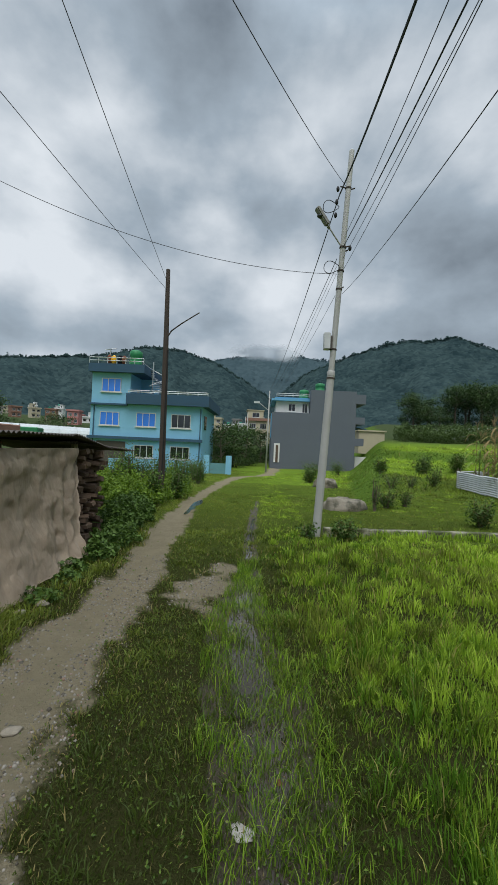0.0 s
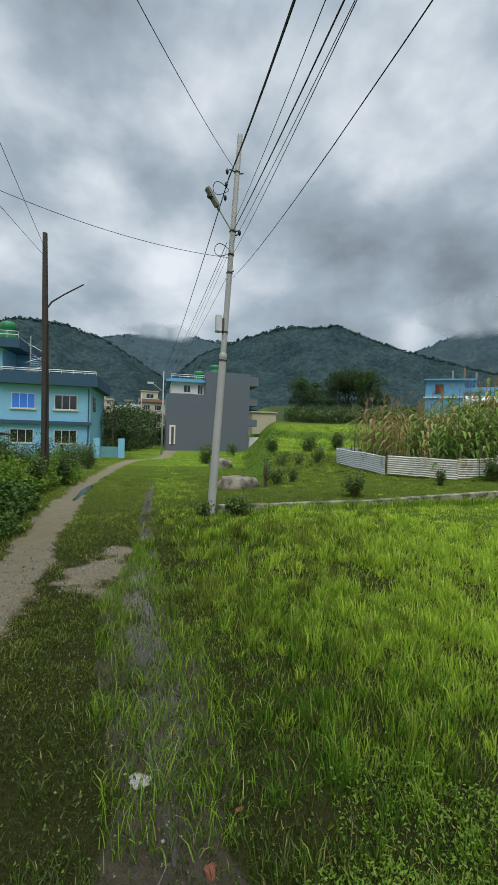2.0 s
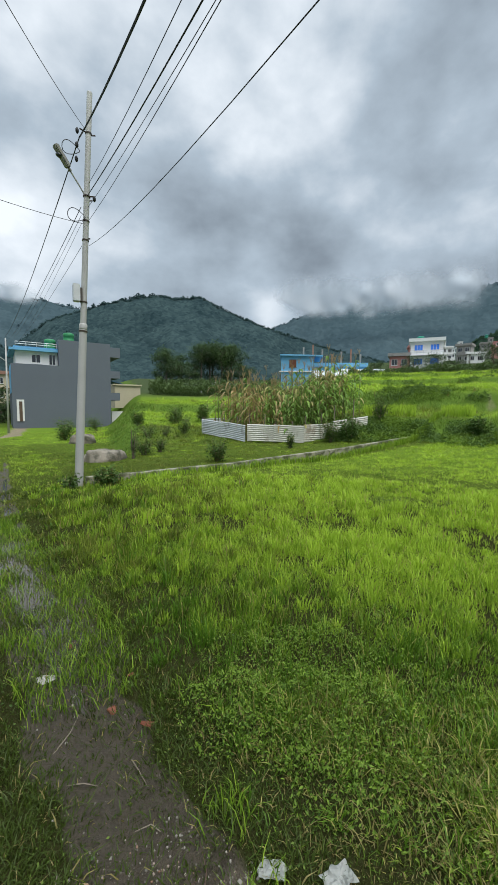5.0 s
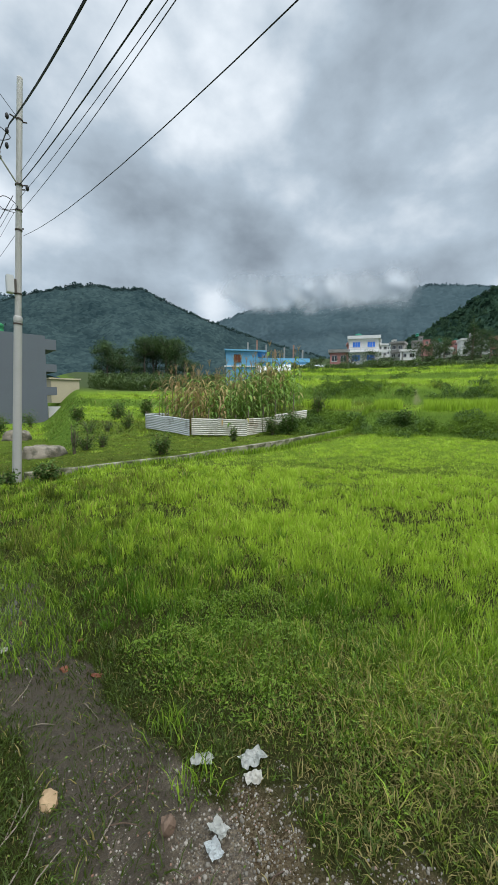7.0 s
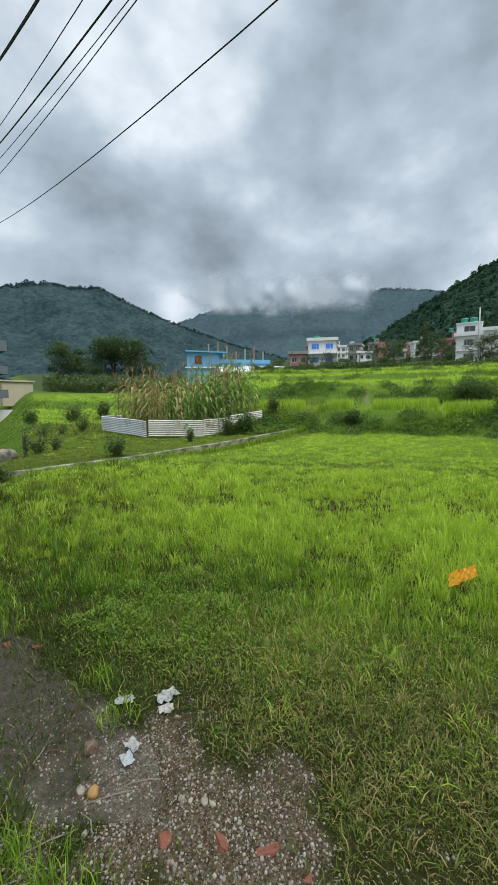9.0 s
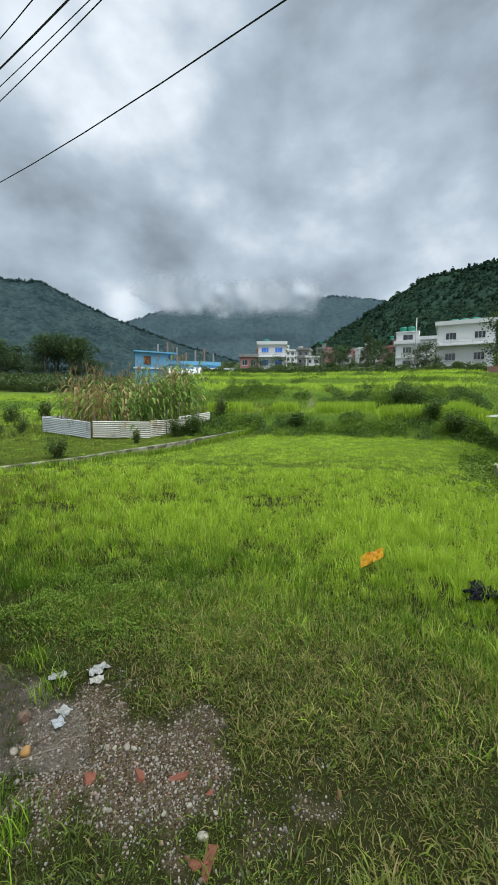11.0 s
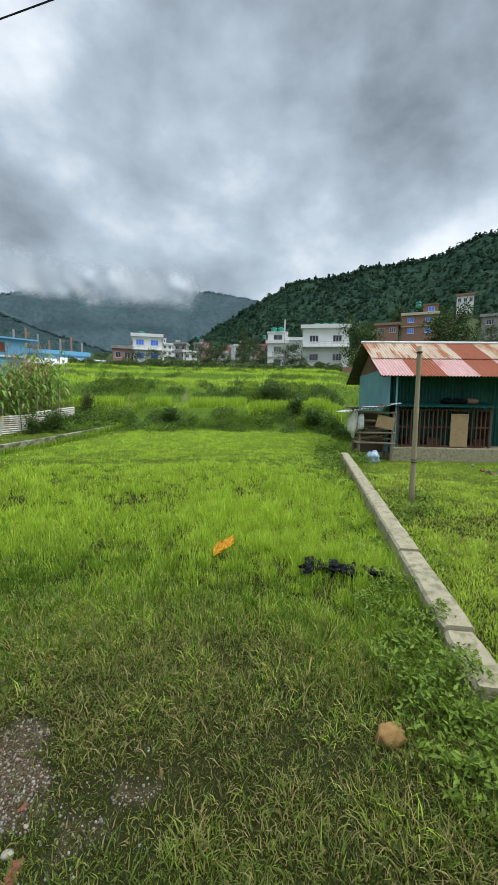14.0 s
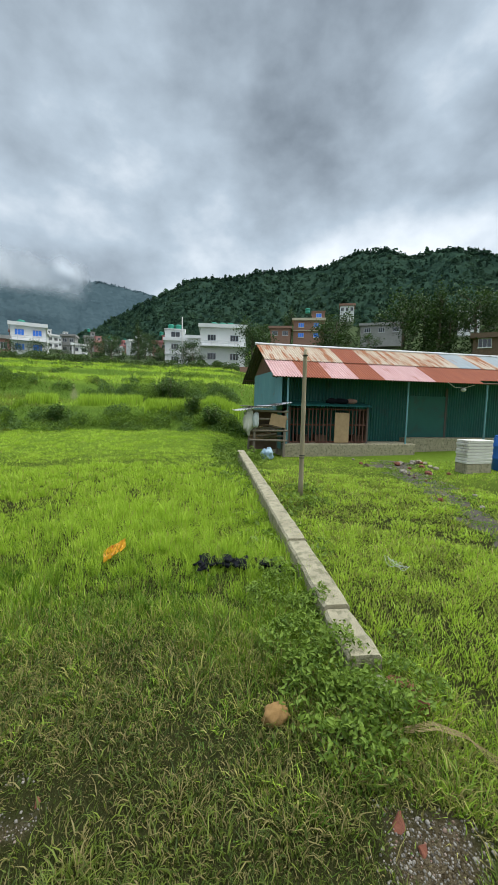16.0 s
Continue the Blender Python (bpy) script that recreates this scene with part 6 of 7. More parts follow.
        part("stem", bm, MAIZE_STALK_DRY, t)
    # dead twigs lying on the mud
    rt = random.Random(9)
    for k in range(22):
        x, y = rt.uniform(0.35, 1.05), rt.uniform(0.9, 2.5)
        L, a = rt.uniform(0.05, 0.14), rt.uniform(0, 6.28)
        bm = BM()
        tube(bm, [(-L * math.cos(a), -L * math.sin(a), 0.004), (0.01, 0.012, 0.012), (L * math.cos(a + 0.3), L * math.sin(a + 0.3), 0.006)], [0.003, 0.0028, 0.0015], 5)
        ob = part("twig", bm, WOOD if k % 3 else WOOD_DARK, None)
        ob.matrix_world = pose(x, y, tz(x, y))
        tagged(ob, "thin dead twig lying on the wet mud", "twig", "twigs")
    # gravel: single stones too many to count
    rng = np.random.default_rng(4)
    V, Q = [], []
    base = np.array([(-1, -1, -0.6), (1, -1, -0.6), (1, 1, -0.6), (-1, 1, -0.6), (-0.6, -0.6, 0.6), (0.6, -0.6, 0.6), (0.6, 0.6, 0.6), (-0.6, 0.6, 0.6)])
    fq = np.array([(0, 3, 2, 1), (4, 5, 6, 7), (0, 1, 5, 4), (1, 2, 6, 5), (2, 3, 7, 6), (3, 0, 4, 7)])
    n = 125000
    x = rng.uniform(-1.6, 1.8, n)
    y = rng.uniform(-2.0, 7.0, n)
    k2 = rng.random(n) < 0.5
    x[k2], y[k2] = rng.uniform(0.3, 1.8, k2.sum()), rng.uniform(-1.9, 1.9, k2.sum())
    d, mu, g = marks(x, y)
    edge = np.abs(x - np.interp(y, PATH_Y, PATH_X)) / np.interp(y, PATH_Y, PATH_W)
    keep = rng.random(n) < np.maximum(g * 0.85, np.maximum(d * np.clip(0.15 + 1.1 * sstep(0.25, 0.8, edge + 0.5 * vnoise(x, y, 0.6, 25)), 0, 1), mu * 0.14))
    x, y = x[keep], y[keep]
    n = len(x)
    s = 0.0014 + 0.0038 * rng.random(n) ** 2 + 0.0035 * (rng.random(n) < 0.03)
    s = s * np.where(x < 0, 1.7, 1.0)
    ang = rng.uniform(0, 6.28, n)
    sh = base[None] * (1 + rng.uniform(-0.3, 0.3, (n, 8, 3))) * s[:, None, None]
    X = sh[..., 0] * np.cos(ang)[:, None] - sh[..., 1] * np.sin(ang)[:, None] + x[:, None]
    Y = sh[..., 0] * np.sin(ang)[:, None] + sh[..., 1] * np.cos(ang)[:, None] + y[:, None]
    Zz = sh[..., 2] + (terrain(x, y) + s * 0.25)[:, None]
    ob = raw_mesh("gravel", np.stack([X, Y, Zz], -1).reshape(-1, 3), (fq[None] + 8 * np.arange(n)[:, None, None]).reshape(-1, 4), np.zeros((0, 3), int), PEBBLE_STUFF, {"tone": np.repeat(rng.random(n), 8)})
    tagged(ob, "loose grey and white gravel stones", "gravel", kind="stuff")


PEBBLE_STUFF = leaf_mat("gravel_stone", (0.07, 0.06, 0.045), (0.31, 0.285, 0.24), dry=(0.22, 0.12, 0.08), through=0.0, rough=0.85)
litter()


def puddle():
    M = bpy.data.materials.new("muddy_water")
    M.use_nodes = True
    nt = M.node_tree
    bs = nt.nodes["Principled BSDF"]
    bs.inputs["Base Color"].default_value = (0.045, 0.036, 0.026, 1)
    bs.inputs["Roughness"].default_value = 0.06
    bs.inputs["Specular IOR Level"].default_value = 0.6
    n, b = nt.nodes.new("ShaderNodeTexNoise"), nt.nodes.new("ShaderNodeBump")
    n.inputs["Scale"].default_value = 14
    b.inputs["Strength"].default_value, b.inputs["Distance"].default_value = 0.08, 0.01
    link(nt, n.outputs["Fac"], b.inputs["Height"])
    link(nt, b.outputs[0], bs.inputs["Normal"])
    bm = BM()
    ys = np.linspace(2.6, 13.0, 62)
    row = []
    for y in ys:
        c, w = np.interp(y, DITCH_Y, DITCH_X), np.interp(y, DITCH_Y, DITCH_W) * 0.5 * float(sstep(2.5, 3.4, y) * (1 - sstep(11, 13.1, y)) + 0.02)
        zz = -0.040 + float(np.interp(y, [2, 10, 13], [0, 0, -0.03]))
        row.append((bm.verts.new((c - w, y, zz)), bm.verts.new((c + w, y, zz))))
    for a, b2 in zip(row, row[1:]):
        bm.faces.new((a[0], a[1], b2[1], b2[0]))
    ob = part("water", bm, M, None)
    tagged(ob, "shallow muddy water standing in the ditch", "puddle", kind="structure")
    # rainwater lying in the path's rut
    bm = BM()
    zz = max(tz(-1.24, y) for y in (10.6, 11.4, 12.2, 12.9)) + 0.012
    bm.faces.new([bm.verts.new((-1.24 + (0.10 + 0.03 * math.sin(3 * a)) * math.cos(a), 11.7 + 1.3 * math.sin(a), zz)) for a in np.linspace(0, 6.0, 22)])
    ob = part("water", bm, M, None)
    tagged(ob, "narrow rain puddle lying in the earth path", "puddle", kind="structure")


puddle()



# ---------------------------------------------------------------- plants
def wall_side(x, y):
    """Above 0 north of the east kerb wall."""
    return y - (-1.42 + (x - 2.22) * 0.196)


def field_rows(rng, r0, r1, per_m2, az0=-40, az1=122):
    area = 0.5 * radians(az1 - az0) * (r1 * r1 - r0 * r0)
    n = int(area * per_m2)
    r = np.sqrt(rng.uniform(r0 * r0, r1 * r1, n))
    a = np.radians(rng.uniform(az0, az1, n))
    return CX + r * np.sin(a), CY + r * np.cos(a), r


def blades(name, x, y, h, w, tone, lean, rng, material, label, cat="grass", aim=None, bent=None):
    n = len(x)
    z = terrain(x, y) - 0.006
    a = rng.uniform(0, 2 * np.pi, n)
    b = rng.uniform(0, 2 * np.pi, n) if aim is None else aim
    dx, dy = np.cos(a) * w * 0.5, np.sin(a) * w * 0.5
    lx, ly = np.cos(b) * lean * h, np.sin(b) * lean * h
    base = np.stack([x, y, z], -1)
    side = np.stack([dx, dy, np.zeros(n)], -1)
    mid = base + np.stack([lx * 0.35, ly * 0.35, h * 0.58], -1)
    tip = base + np.stack([lx, ly, h * (1 - 0.25 * lean)], -1)
    bent = np.ones(n, bool) if bent is None else bent
    V1 = np.stack([base - side, base + side, mid + side * 0.8, mid - side * 0.8, tip], 1)[bent].reshape(-1, 3)
    V2 = np.stack([base - side, base + side, tip], 1)[~bent].reshape(-1, 3)
    o = 5 * np.arange(bent.sum())
    q = len(V1) + 3 * np.arange((~bent).sum())
    quads = np.stack([o, o + 1, o + 2, o + 3], -1)
    tris = np.concatenate([np.stack([o + 3, o + 2, o + 4], -1), np.stack([q, q + 1, q + 2], -1)])
    ob = raw_mesh(name, np.vstack([V1, V2]), quads, tris, material, {"tone": np.concatenate([np.repeat(tone[bent], 5), np.repeat(tone[~bent], 3)])})
    return tagged(ob, label, cat, kind="stuff")


def grass_zone(x, y, r):
    """What grows at a place: share of lush growth, patchiness, kind (0 field, 1 verge, 2 bank) odds."""
    d, m, g = marks(x, y)
    right = sstep(0.0, 0.5, x - np.interp(y, DITCH_Y, DITCH_X) - np.interp(y, DITCH_Y, DITCH_W))
    north, south = (y > 8.9) & (x > 1.5), wall_side(x, y) < -0.12
    lush = right * sstep(1.0, 3.4, r) * (1 - 0.7 * sstep(6.0, 11, r)) * (~north) * np.where(south, 0.15, 1)
    patch = vnoise(x, y, 1.6, 23) * 0.5 + vnoise(x, y, 0.7, 24) * 0.5
    bare = (1 - 0.85 * d) * (1 - np.where(x > 4.5, 0.95, np.where(y < 2.7, 0.86, 0.4)) * np.clip(m * 1.2, 0, 1)) * (1 - 0.9 * np.clip(g * 1.3, 0, 1))
    bare = bare * ~((x > 12.3) & (y < 0.2) & (r < 30)) * np.where((x < -1.9) & (y > 1) & (y < 7), 0.1, 1)
    return d, m, g, right, north, south, lush, patch, bare


def meadow():
    rng = np.random.default_rng(11)
    out = [[], [], []]
    # rings: clumps per square metre, blades in a clump, clump radius, single blades per square metre between them
    for r0, r1, dens, nb, rad, fill in ((0.4, 2.6, 430, 34, 0.044, 10000), (2.6, 5.2, 105, 44, 0.036, 2800), (5.2, 9.0, 46, 36, 0.048, 800), (9.0, 16.5, 16, 27, 0.085, 260), (16.5, 42, 2.4, 26, 0.22, 30)):
        span = 172 if r0 < 3 else 135 if r0 < 6 else 122
        for layer in (0, 1):
            x, y, r = field_rows(rng, r0, r1, dens if layer == 0 else fill, -40, span)
            d, m, g, right, north, south, lush, patch, bare = grass_zone(x, y, r)
            thin = np.clip(0.85 + 0.8 * vnoise(x, y, 0.3, 21) + 0.3 * patch, 0.3, 1)
            keep = (rng.random(len(x)) < bare * (np.where(south | (right < 0.3), 1, thin) if layer == 0 else 1)) & ((x > 0.3) | (y > 1.7))
            x, y, r, d, m, right, north, south, lush, patch = (q[keep] for q in (x, y, r, d, m, right, north, south, lush, patch))
            n = len(x)
            k = nb if layer == 0 else 1
            e = 0.3
            slope = np.hypot(terrain(x + e, y) - terrain(x - e, y), terrain(x, y + e) - terrain(x, y - e)) / (2 * e)
            bank = (r > 13) & (slope > 0.27)
            size = 0.45 + 1.25 * rng.random(n) ** 1.4
            h = (0.050 + 0.010 * sstep(1.6, 2.6, r) + lush * (0.105 + 0.05 * patch)) * size
            h = h + np.where(m > 0.3, 0.03 * rng.random(n), 0) + np.where((x < -1.4) & (y > 4), 0.10 * rng.random(n), 0)
            h = np.where((right < 0.3) & (r < 9) & (x > -1.4) & (m < 0.3), h * 0.9, h)
            h = np.where(r > 15, h + sstep(15, 18, r) * (0.12 + 0.25 * size * np.clip(0.6 + patch, 0.1, 1.4)) * np.clip((x - 3) / 6, 0, 1), h)
            if layer == 1:
                h = h * 0.5
            # lighting is put into the tone: blades dim northward and near, brighten eastward and far
            north_dim = sstep(0.40, 0.95, y / (np.abs(x) + np.abs(y) + 0.01)) * (1 - 0.6 * sstep(7, 11, r))
            # single filler blades come out a little darker than clumps
            tone = 0.20 - 0.24 * (north & (r < 24)) + 0.70 * sstep(1.9, 4.6, r) - 0.66 * north_dim + 0.14 * sstep(45, 75, np.degrees(np.arctan2(x - CX, y - CY))) + 0.28 * patch + 0.23 * rng.standard_normal(n) + 0.2 * south * (r < 12) - (0.1 if layer else 0)
            kind = np.where(bank, 2, np.where(rng.random(n) < np.clip(right * sstep(1.1, 2.8, r) + (r > 9) * (x > 0.5), 0, 1) * np.where(north & (r < 24), 0.25, 1) * np.where(south, 0.8, 1) * (1 - 0.45 * north_dim), 0, 1))
            dryp = 0.05 + 0.30 * (1 - sstep(1.8, 3.0, r)) * right + 0.45 * np.clip(d * 2.5, 0, 1) * (r < 8) + 0.10 * south * (r < 12)
            rep = lambda q: np.repeat(q, k)
            cr = rep(rad * rng.uniform(0.6, 1.5, n) * np.where(south | (right < 0.3), 1.9, 1))
            ox, oy = rng.standard_normal(n * k) * cr, rng.standard_normal(n * k) * cr
            off = np.hypot(ox, oy)
            X, Y, R = rep(x) + (ox if layer == 0 else 0), rep(y) + (oy if layer == 0 else 0), rep(r)
            H = rep(h) * rng.uniform(0.5, 1.15, n * k) * (1 - 0.42 * np.clip(off / (1.9 * cr), 0, 1) if layer == 0 else 1)
            W = np.maximum(rng.uniform(0.0034, 0.0074, n * k), R * rng.uniform(0.0012, 0.0023, n * k))
            T = np.clip(rep(tone) + 0.13 * rng.standard_normal(n * k), 0, 0.84)
            T = np.where(rng.random(n * k) < rep(dryp), 0.97, T)
            L = rng.uniform(0.12, 0.95, n * k) * (1.25 - 0.6 * rep(lush)) * (1.45 - 0.45 * sstep(1.6, 2.8, R))
            B = np.arctan2(oy, ox) + rng.normal(0, 0.8, n * k) if layer == 0 else rng.uniform(0, 6.28, n * k)
            d2, m2, g2 = marks(X, Y)
            ok = (rng.random(n * k) > d2 * 1.25 - 0.1) & ((rng.random(n * k) > g2 * 1.5) | (rng.random(n * k) < 0.12))
            for q in range(3):
                s = ok & (rep(kind) == q)
                out[q].append([v[s] for v in (X, Y, H, W, T, L, B, np.full(n * k, float(r0 < 9 and layer == 0)))])
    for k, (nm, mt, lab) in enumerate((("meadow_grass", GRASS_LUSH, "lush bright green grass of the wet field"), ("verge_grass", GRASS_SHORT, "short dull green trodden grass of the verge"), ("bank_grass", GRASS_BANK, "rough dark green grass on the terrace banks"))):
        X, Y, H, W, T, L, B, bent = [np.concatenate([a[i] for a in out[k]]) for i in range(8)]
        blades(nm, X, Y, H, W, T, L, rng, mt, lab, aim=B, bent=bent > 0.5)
    # small creeping leaves between the blades
    C, S, T = [], [], []
    for r0, r1, dens, lo, hi in ((0.4, 2.6, 1500, 0.007, 0.015), (2.6, 5.0, 620, 0.010, 0.021), (5.0, 9.0, 110, 0.018, 0.034)):
        x, y, r = field_rows(rng, r0, r1, dens, -40, 172 if r0 < 2 else 130)
        d, m, g, right, north, south, lush, patch, bare = grass_zone(x, y, r)
        weedy = np.clip(0.3 + 1.1 * vnoise(x, y, 0.35, 61) + 0.5 * vnoise(x, y, 1.1, 62), 0, 1)
        keep = rng.random(len(x)) < bare * np.where(right < 0.3, np.maximum(weedy, 0.7), weedy * (0.7 + 0.3 * south))
        x, y, lush = x[keep], y[keep], lush[keep]
        n = len(x)
        C.append(np.stack([x, y, terrain(x, y) + rng.uniform(0.006, 0.04, n) + 0.09 * lush * rng.random(n)], -1))
        S.append(rng.uniform(lo, hi, n))
        T.append(np.clip(rng.normal(0.42, 0.24, n), 0, 0.9))
    ob = leaf_mesh("creeping_leaves", np.concatenate(C), np.concatenate(S), np.concatenate(T), rng, CREEPER, 0.5, 0.6)
    tagged(ob, "small creeping weed leaves among the grass", "weeds", kind="stuff")
    # tall tufts in and beside the ditch
    tx, ty = [], []
    for cx, cy, nb, s in ((1.02, 1.75, 90, 0.05), (0.95, 1.45, 70, 0.05), (0.85, 2.9, 90, 0.12), (0.98, 3.3, 120, 0.15), (0.35, 3.4, 90, 0.15), (0.95, 4.2, 160, 0.14), (0.2, 4.9, 80, 0.12),
                          (0.5, 3.9, 90, 0.2), (0.55, 4.6, 90, 0.2), (1.75, -2.0, 120, 0.08), (1.95, -2.2, 100, 0.1), (0.7, 5.4, 80, 0.15), (1.4, 4.6, 120, 0.15), (0.42, 1.15, 160, 0.05), (0.45, 0.95, 180, 0.06), (0.5, 0.8, 120, 0.05)):
        tx.append(rng.normal(cx, s, nb)), ty.append(rng.normal(cy, s, nb))
    wy = rng.uniform(2.6, 7.0, 9000)
    wx = np.interp(wy, DITCH_Y, DITCH_X) + np.interp(wy, DITCH_Y, DITCH_W) * rng.uniform(-1.3, 1.3, 9000)
    some = rng.random(9000) < np.clip(0.55 + 0.9 * vnoise(wx, wy, 0.16, 71), 0.06, 1)
    tx, ty = np.concatenate(tx + [wx[some]]), np.concatenate(ty + [wy[some]])
    n = len(tx)
    blades("ditch_grass", tx, ty, rng.uniform(0.04, 0.14, n), rng.uniform(0.0035, 0.006, n), np.clip(rng.normal(0.22, 0.2, n), 0, 0.84), rng.uniform(0.2, 0.8, n), rng, GRASS_LUSH, "tall grass tufts standing in the wet ditch")


def leaf_mesh(name, c, size, tone, rng, material, up=0.5, wid=0.55):
    n = len(c)
    nrm, al = rand_dirs(rng, n, up)
    V = leaf_arrays(c, size, nrm, al, wid)
    o = 4 * np.arange(n)
    tris = np.concatenate([np.stack([o, o + 1, o + 2], -1), np.stack([o, o + 2, o + 3], -1)])
    return raw_mesh(name, V, np.zeros((0, 4), int), tris, material, {"tone": np.repeat(tone, 4)})


def herb_patch(name, label, spots, rng, material, leaf=0.028, dens=900, wid=0.6):
    C, S, T = [], [], []
    for x, y, r, h in spots:
        n = int(dens * r * r * 3.14 * (0.4 + h * 3))
        a, q = rng.uniform(0, 6.28, n), r * np.sqrt(rng.random(n))
        px, py = x + q * np.cos(a), y + q * np.sin(a)
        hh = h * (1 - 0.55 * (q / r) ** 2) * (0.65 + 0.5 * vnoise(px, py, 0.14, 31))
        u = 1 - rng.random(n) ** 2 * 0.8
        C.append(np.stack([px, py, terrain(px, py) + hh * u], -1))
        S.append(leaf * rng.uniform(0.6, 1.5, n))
        # lower leaves take the darker tones
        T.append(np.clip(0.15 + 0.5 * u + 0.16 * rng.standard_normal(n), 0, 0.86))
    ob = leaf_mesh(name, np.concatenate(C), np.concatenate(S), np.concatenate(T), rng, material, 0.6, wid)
    tagged(ob, label, "weeds", kind="stuff")


def bush(x, y, w, h, n, leaf, rng, label, group="bushes", material=BUSH, sticks=7, dry=0.05):
    z, n = tz(x, y), int(n * 1.5)
    t = thing("bush", label, "bush", group, at=(x, y, z))
    bm = BM()
    tips = []
    for k in range(sticks):
        a = rng.uniform(0, 6.28)
        tip = Vector((math.cos(a) * w * rng.uniform(0.1, 0.42), math.sin(a) * w * rng.uniform(0.1, 0.42), h * rng.uniform(0.7, 1.0)))
        mid = tip * 0.5 + Vector((rng.uniform(-0.05, 0.05), rng.uniform(-0.05, 0.05), 0))
        tube(bm, [(0.1 * tip.x, 0.1 * tip.y, -0.05), mid, tip], [0.012 + 0.01 * h, 0.008 + 0.006 * h, 0.004], 5)
        tips += [tip, mid, (tip + mid) * 0.5]
    part("woody_frame", bm, BARK, t)
    cl = np.array([tuple(p) for p in tips])
    k = rng.integers(0, len(cl), n)
    c = cl[k] * rng.uniform(0.35, 1.0, (n, 1)) + rng.standard_normal((n, 3)) * np.array([w * 0.11, w * 0.11, h * 0.12])
    c[:, 2] = np.clip(np.abs(c[:, 2]), 0.02, h * 1.15)
    # tone climbs with leaf height, darkest at the bottom
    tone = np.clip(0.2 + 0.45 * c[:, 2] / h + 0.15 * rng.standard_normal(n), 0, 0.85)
    tone = np.where(rng.random(n) < dry, 0.98, tone)
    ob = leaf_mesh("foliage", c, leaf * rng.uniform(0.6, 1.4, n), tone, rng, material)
    ob.parent = t


def tree_base(h, w, n, leaf, rng, label, pine=False):
    t = thing("tree", label, "tree", "trees")
    bm = BM()
    tube(bm, [(0, 0, -0.5), (0.02 * h, 0, h * 0.35), (0.0, 0.02 * h, h * 0.85)], [0.028 * h, 0.02 * h, 0.006 * h], 8)
    tips = []
    for k in range(16 if not pine else 22):
        f = rng.uniform(0.14, 0.92)
        a = rng.uniform(0, 6.28)
        rad = w * 0.5 * (max(0.05, math.sin(math.pi * min(1, (f - 0.05) / 0.98))) ** 0.6 if not pine else (1.05 - f)) * rng.uniform(0.55, 1.0)
        s = Vector((0.01 * h, 0.01 * h, h * (f - 0.08)))
        e = Vector((math.cos(a) * rad, math.sin(a) * rad, h * (f + (0.08 if not pine else 0.0))))
        tube(bm, [s, s.lerp(e, 0.5) + Vector((0, 0, 0.01 * h)), e], [0.009 * h, 0.006 * h, 0.002 * h], 5)
        tips += [e, e, s.lerp(e, 0.6)]
    tips.append(Vector((0, 0, h * 0.95)))
    part("trunk", bm, BARK, t)
    cl = np.array([tuple(p) for p in tips])
    k = rng.integers(0, len(cl), n)
    sp = np.array([w * 0.10, w * 0.10, h * 0.055])
    c = cl[k] + rng.standard_normal((n, 3)) * sp
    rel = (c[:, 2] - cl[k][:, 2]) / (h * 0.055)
    # leaves get lighter from bottom to top of each cluster
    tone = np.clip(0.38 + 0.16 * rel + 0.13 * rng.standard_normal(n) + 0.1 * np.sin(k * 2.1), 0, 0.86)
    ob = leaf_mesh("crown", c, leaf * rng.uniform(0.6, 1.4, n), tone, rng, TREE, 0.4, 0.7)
    ob.parent = t
    return t


def maize_base(h, rng, dry, label):
    t = thing("maize_plant", label, "maize", "maize plants")
    bm = BM()
    tube(bm, [(0, 0, -0.1), (0.01, 0.01, h * 0.5), (0.03, 0.0, h)], [0.014, 0.011, 0.005], 6)
    part("stalk", bm, STALK if not dry else MAIZE_STALK_DRY, t)
    m = MAIZE_DRY if dry else MAIZE
    for k in range(10):
        z0 = h * (0.18 + 0.075 * k)
        a = k * 3.14159 + rng.uniform(-0.6, 0.6)
        L = rng.uniform(0.55, 0.9) * (0.75 if dry else 1.0)
        V = []
        for i in range(6):
            s = i / 5
            rr, zz = L * s * (1 - 0.25 * s), z0 + L * (0.95 * s - (1.05 + 0.4 * dry) * s * s)
            wv = 0.04 * (math.sin(math.pi * (0.12 + 0.88 * (1 - s))) ** 0.7 if s < 1 else 0.02) + 0.003
            for sg in (-1, 0, 1):
                V.append((rr * math.cos(a) - sg * wv * math.sin(a), rr * math.sin(a) + sg * wv * math.cos(a), zz + 0.012 * abs(sg)))
        Q = [(3 * i + j, 3 * i + j + 1, 3 * i + j + 4, 3 * i + j + 3) for i in range(5) for j in range(2)]
        tone = 0.97 if rng.random() < 0.12 else rng.uniform(0.2, 0.8)
        ob = raw_mesh("leaf", np.array(V), np.array(Q), np.zeros((0, 3), int), m, {"tone": np.full(len(V), tone)})
        ob.parent = t
    bm = BM()
    for k in range(6):
        a = k * 1.05
        tube(bm, [(0.03, 0, h - 0.02), (0.03 + 0.05 * math.cos(a), 0.05 * math.sin(a), h + 0.15), (0.03 + 0.1 * math.cos(a), 0.1 * math.sin(a), h + 0.24)], [0.004, 0.005, 0.003], 4)
    part("tassel", bm, MAIZE_STALK_DRY, t)
    return t




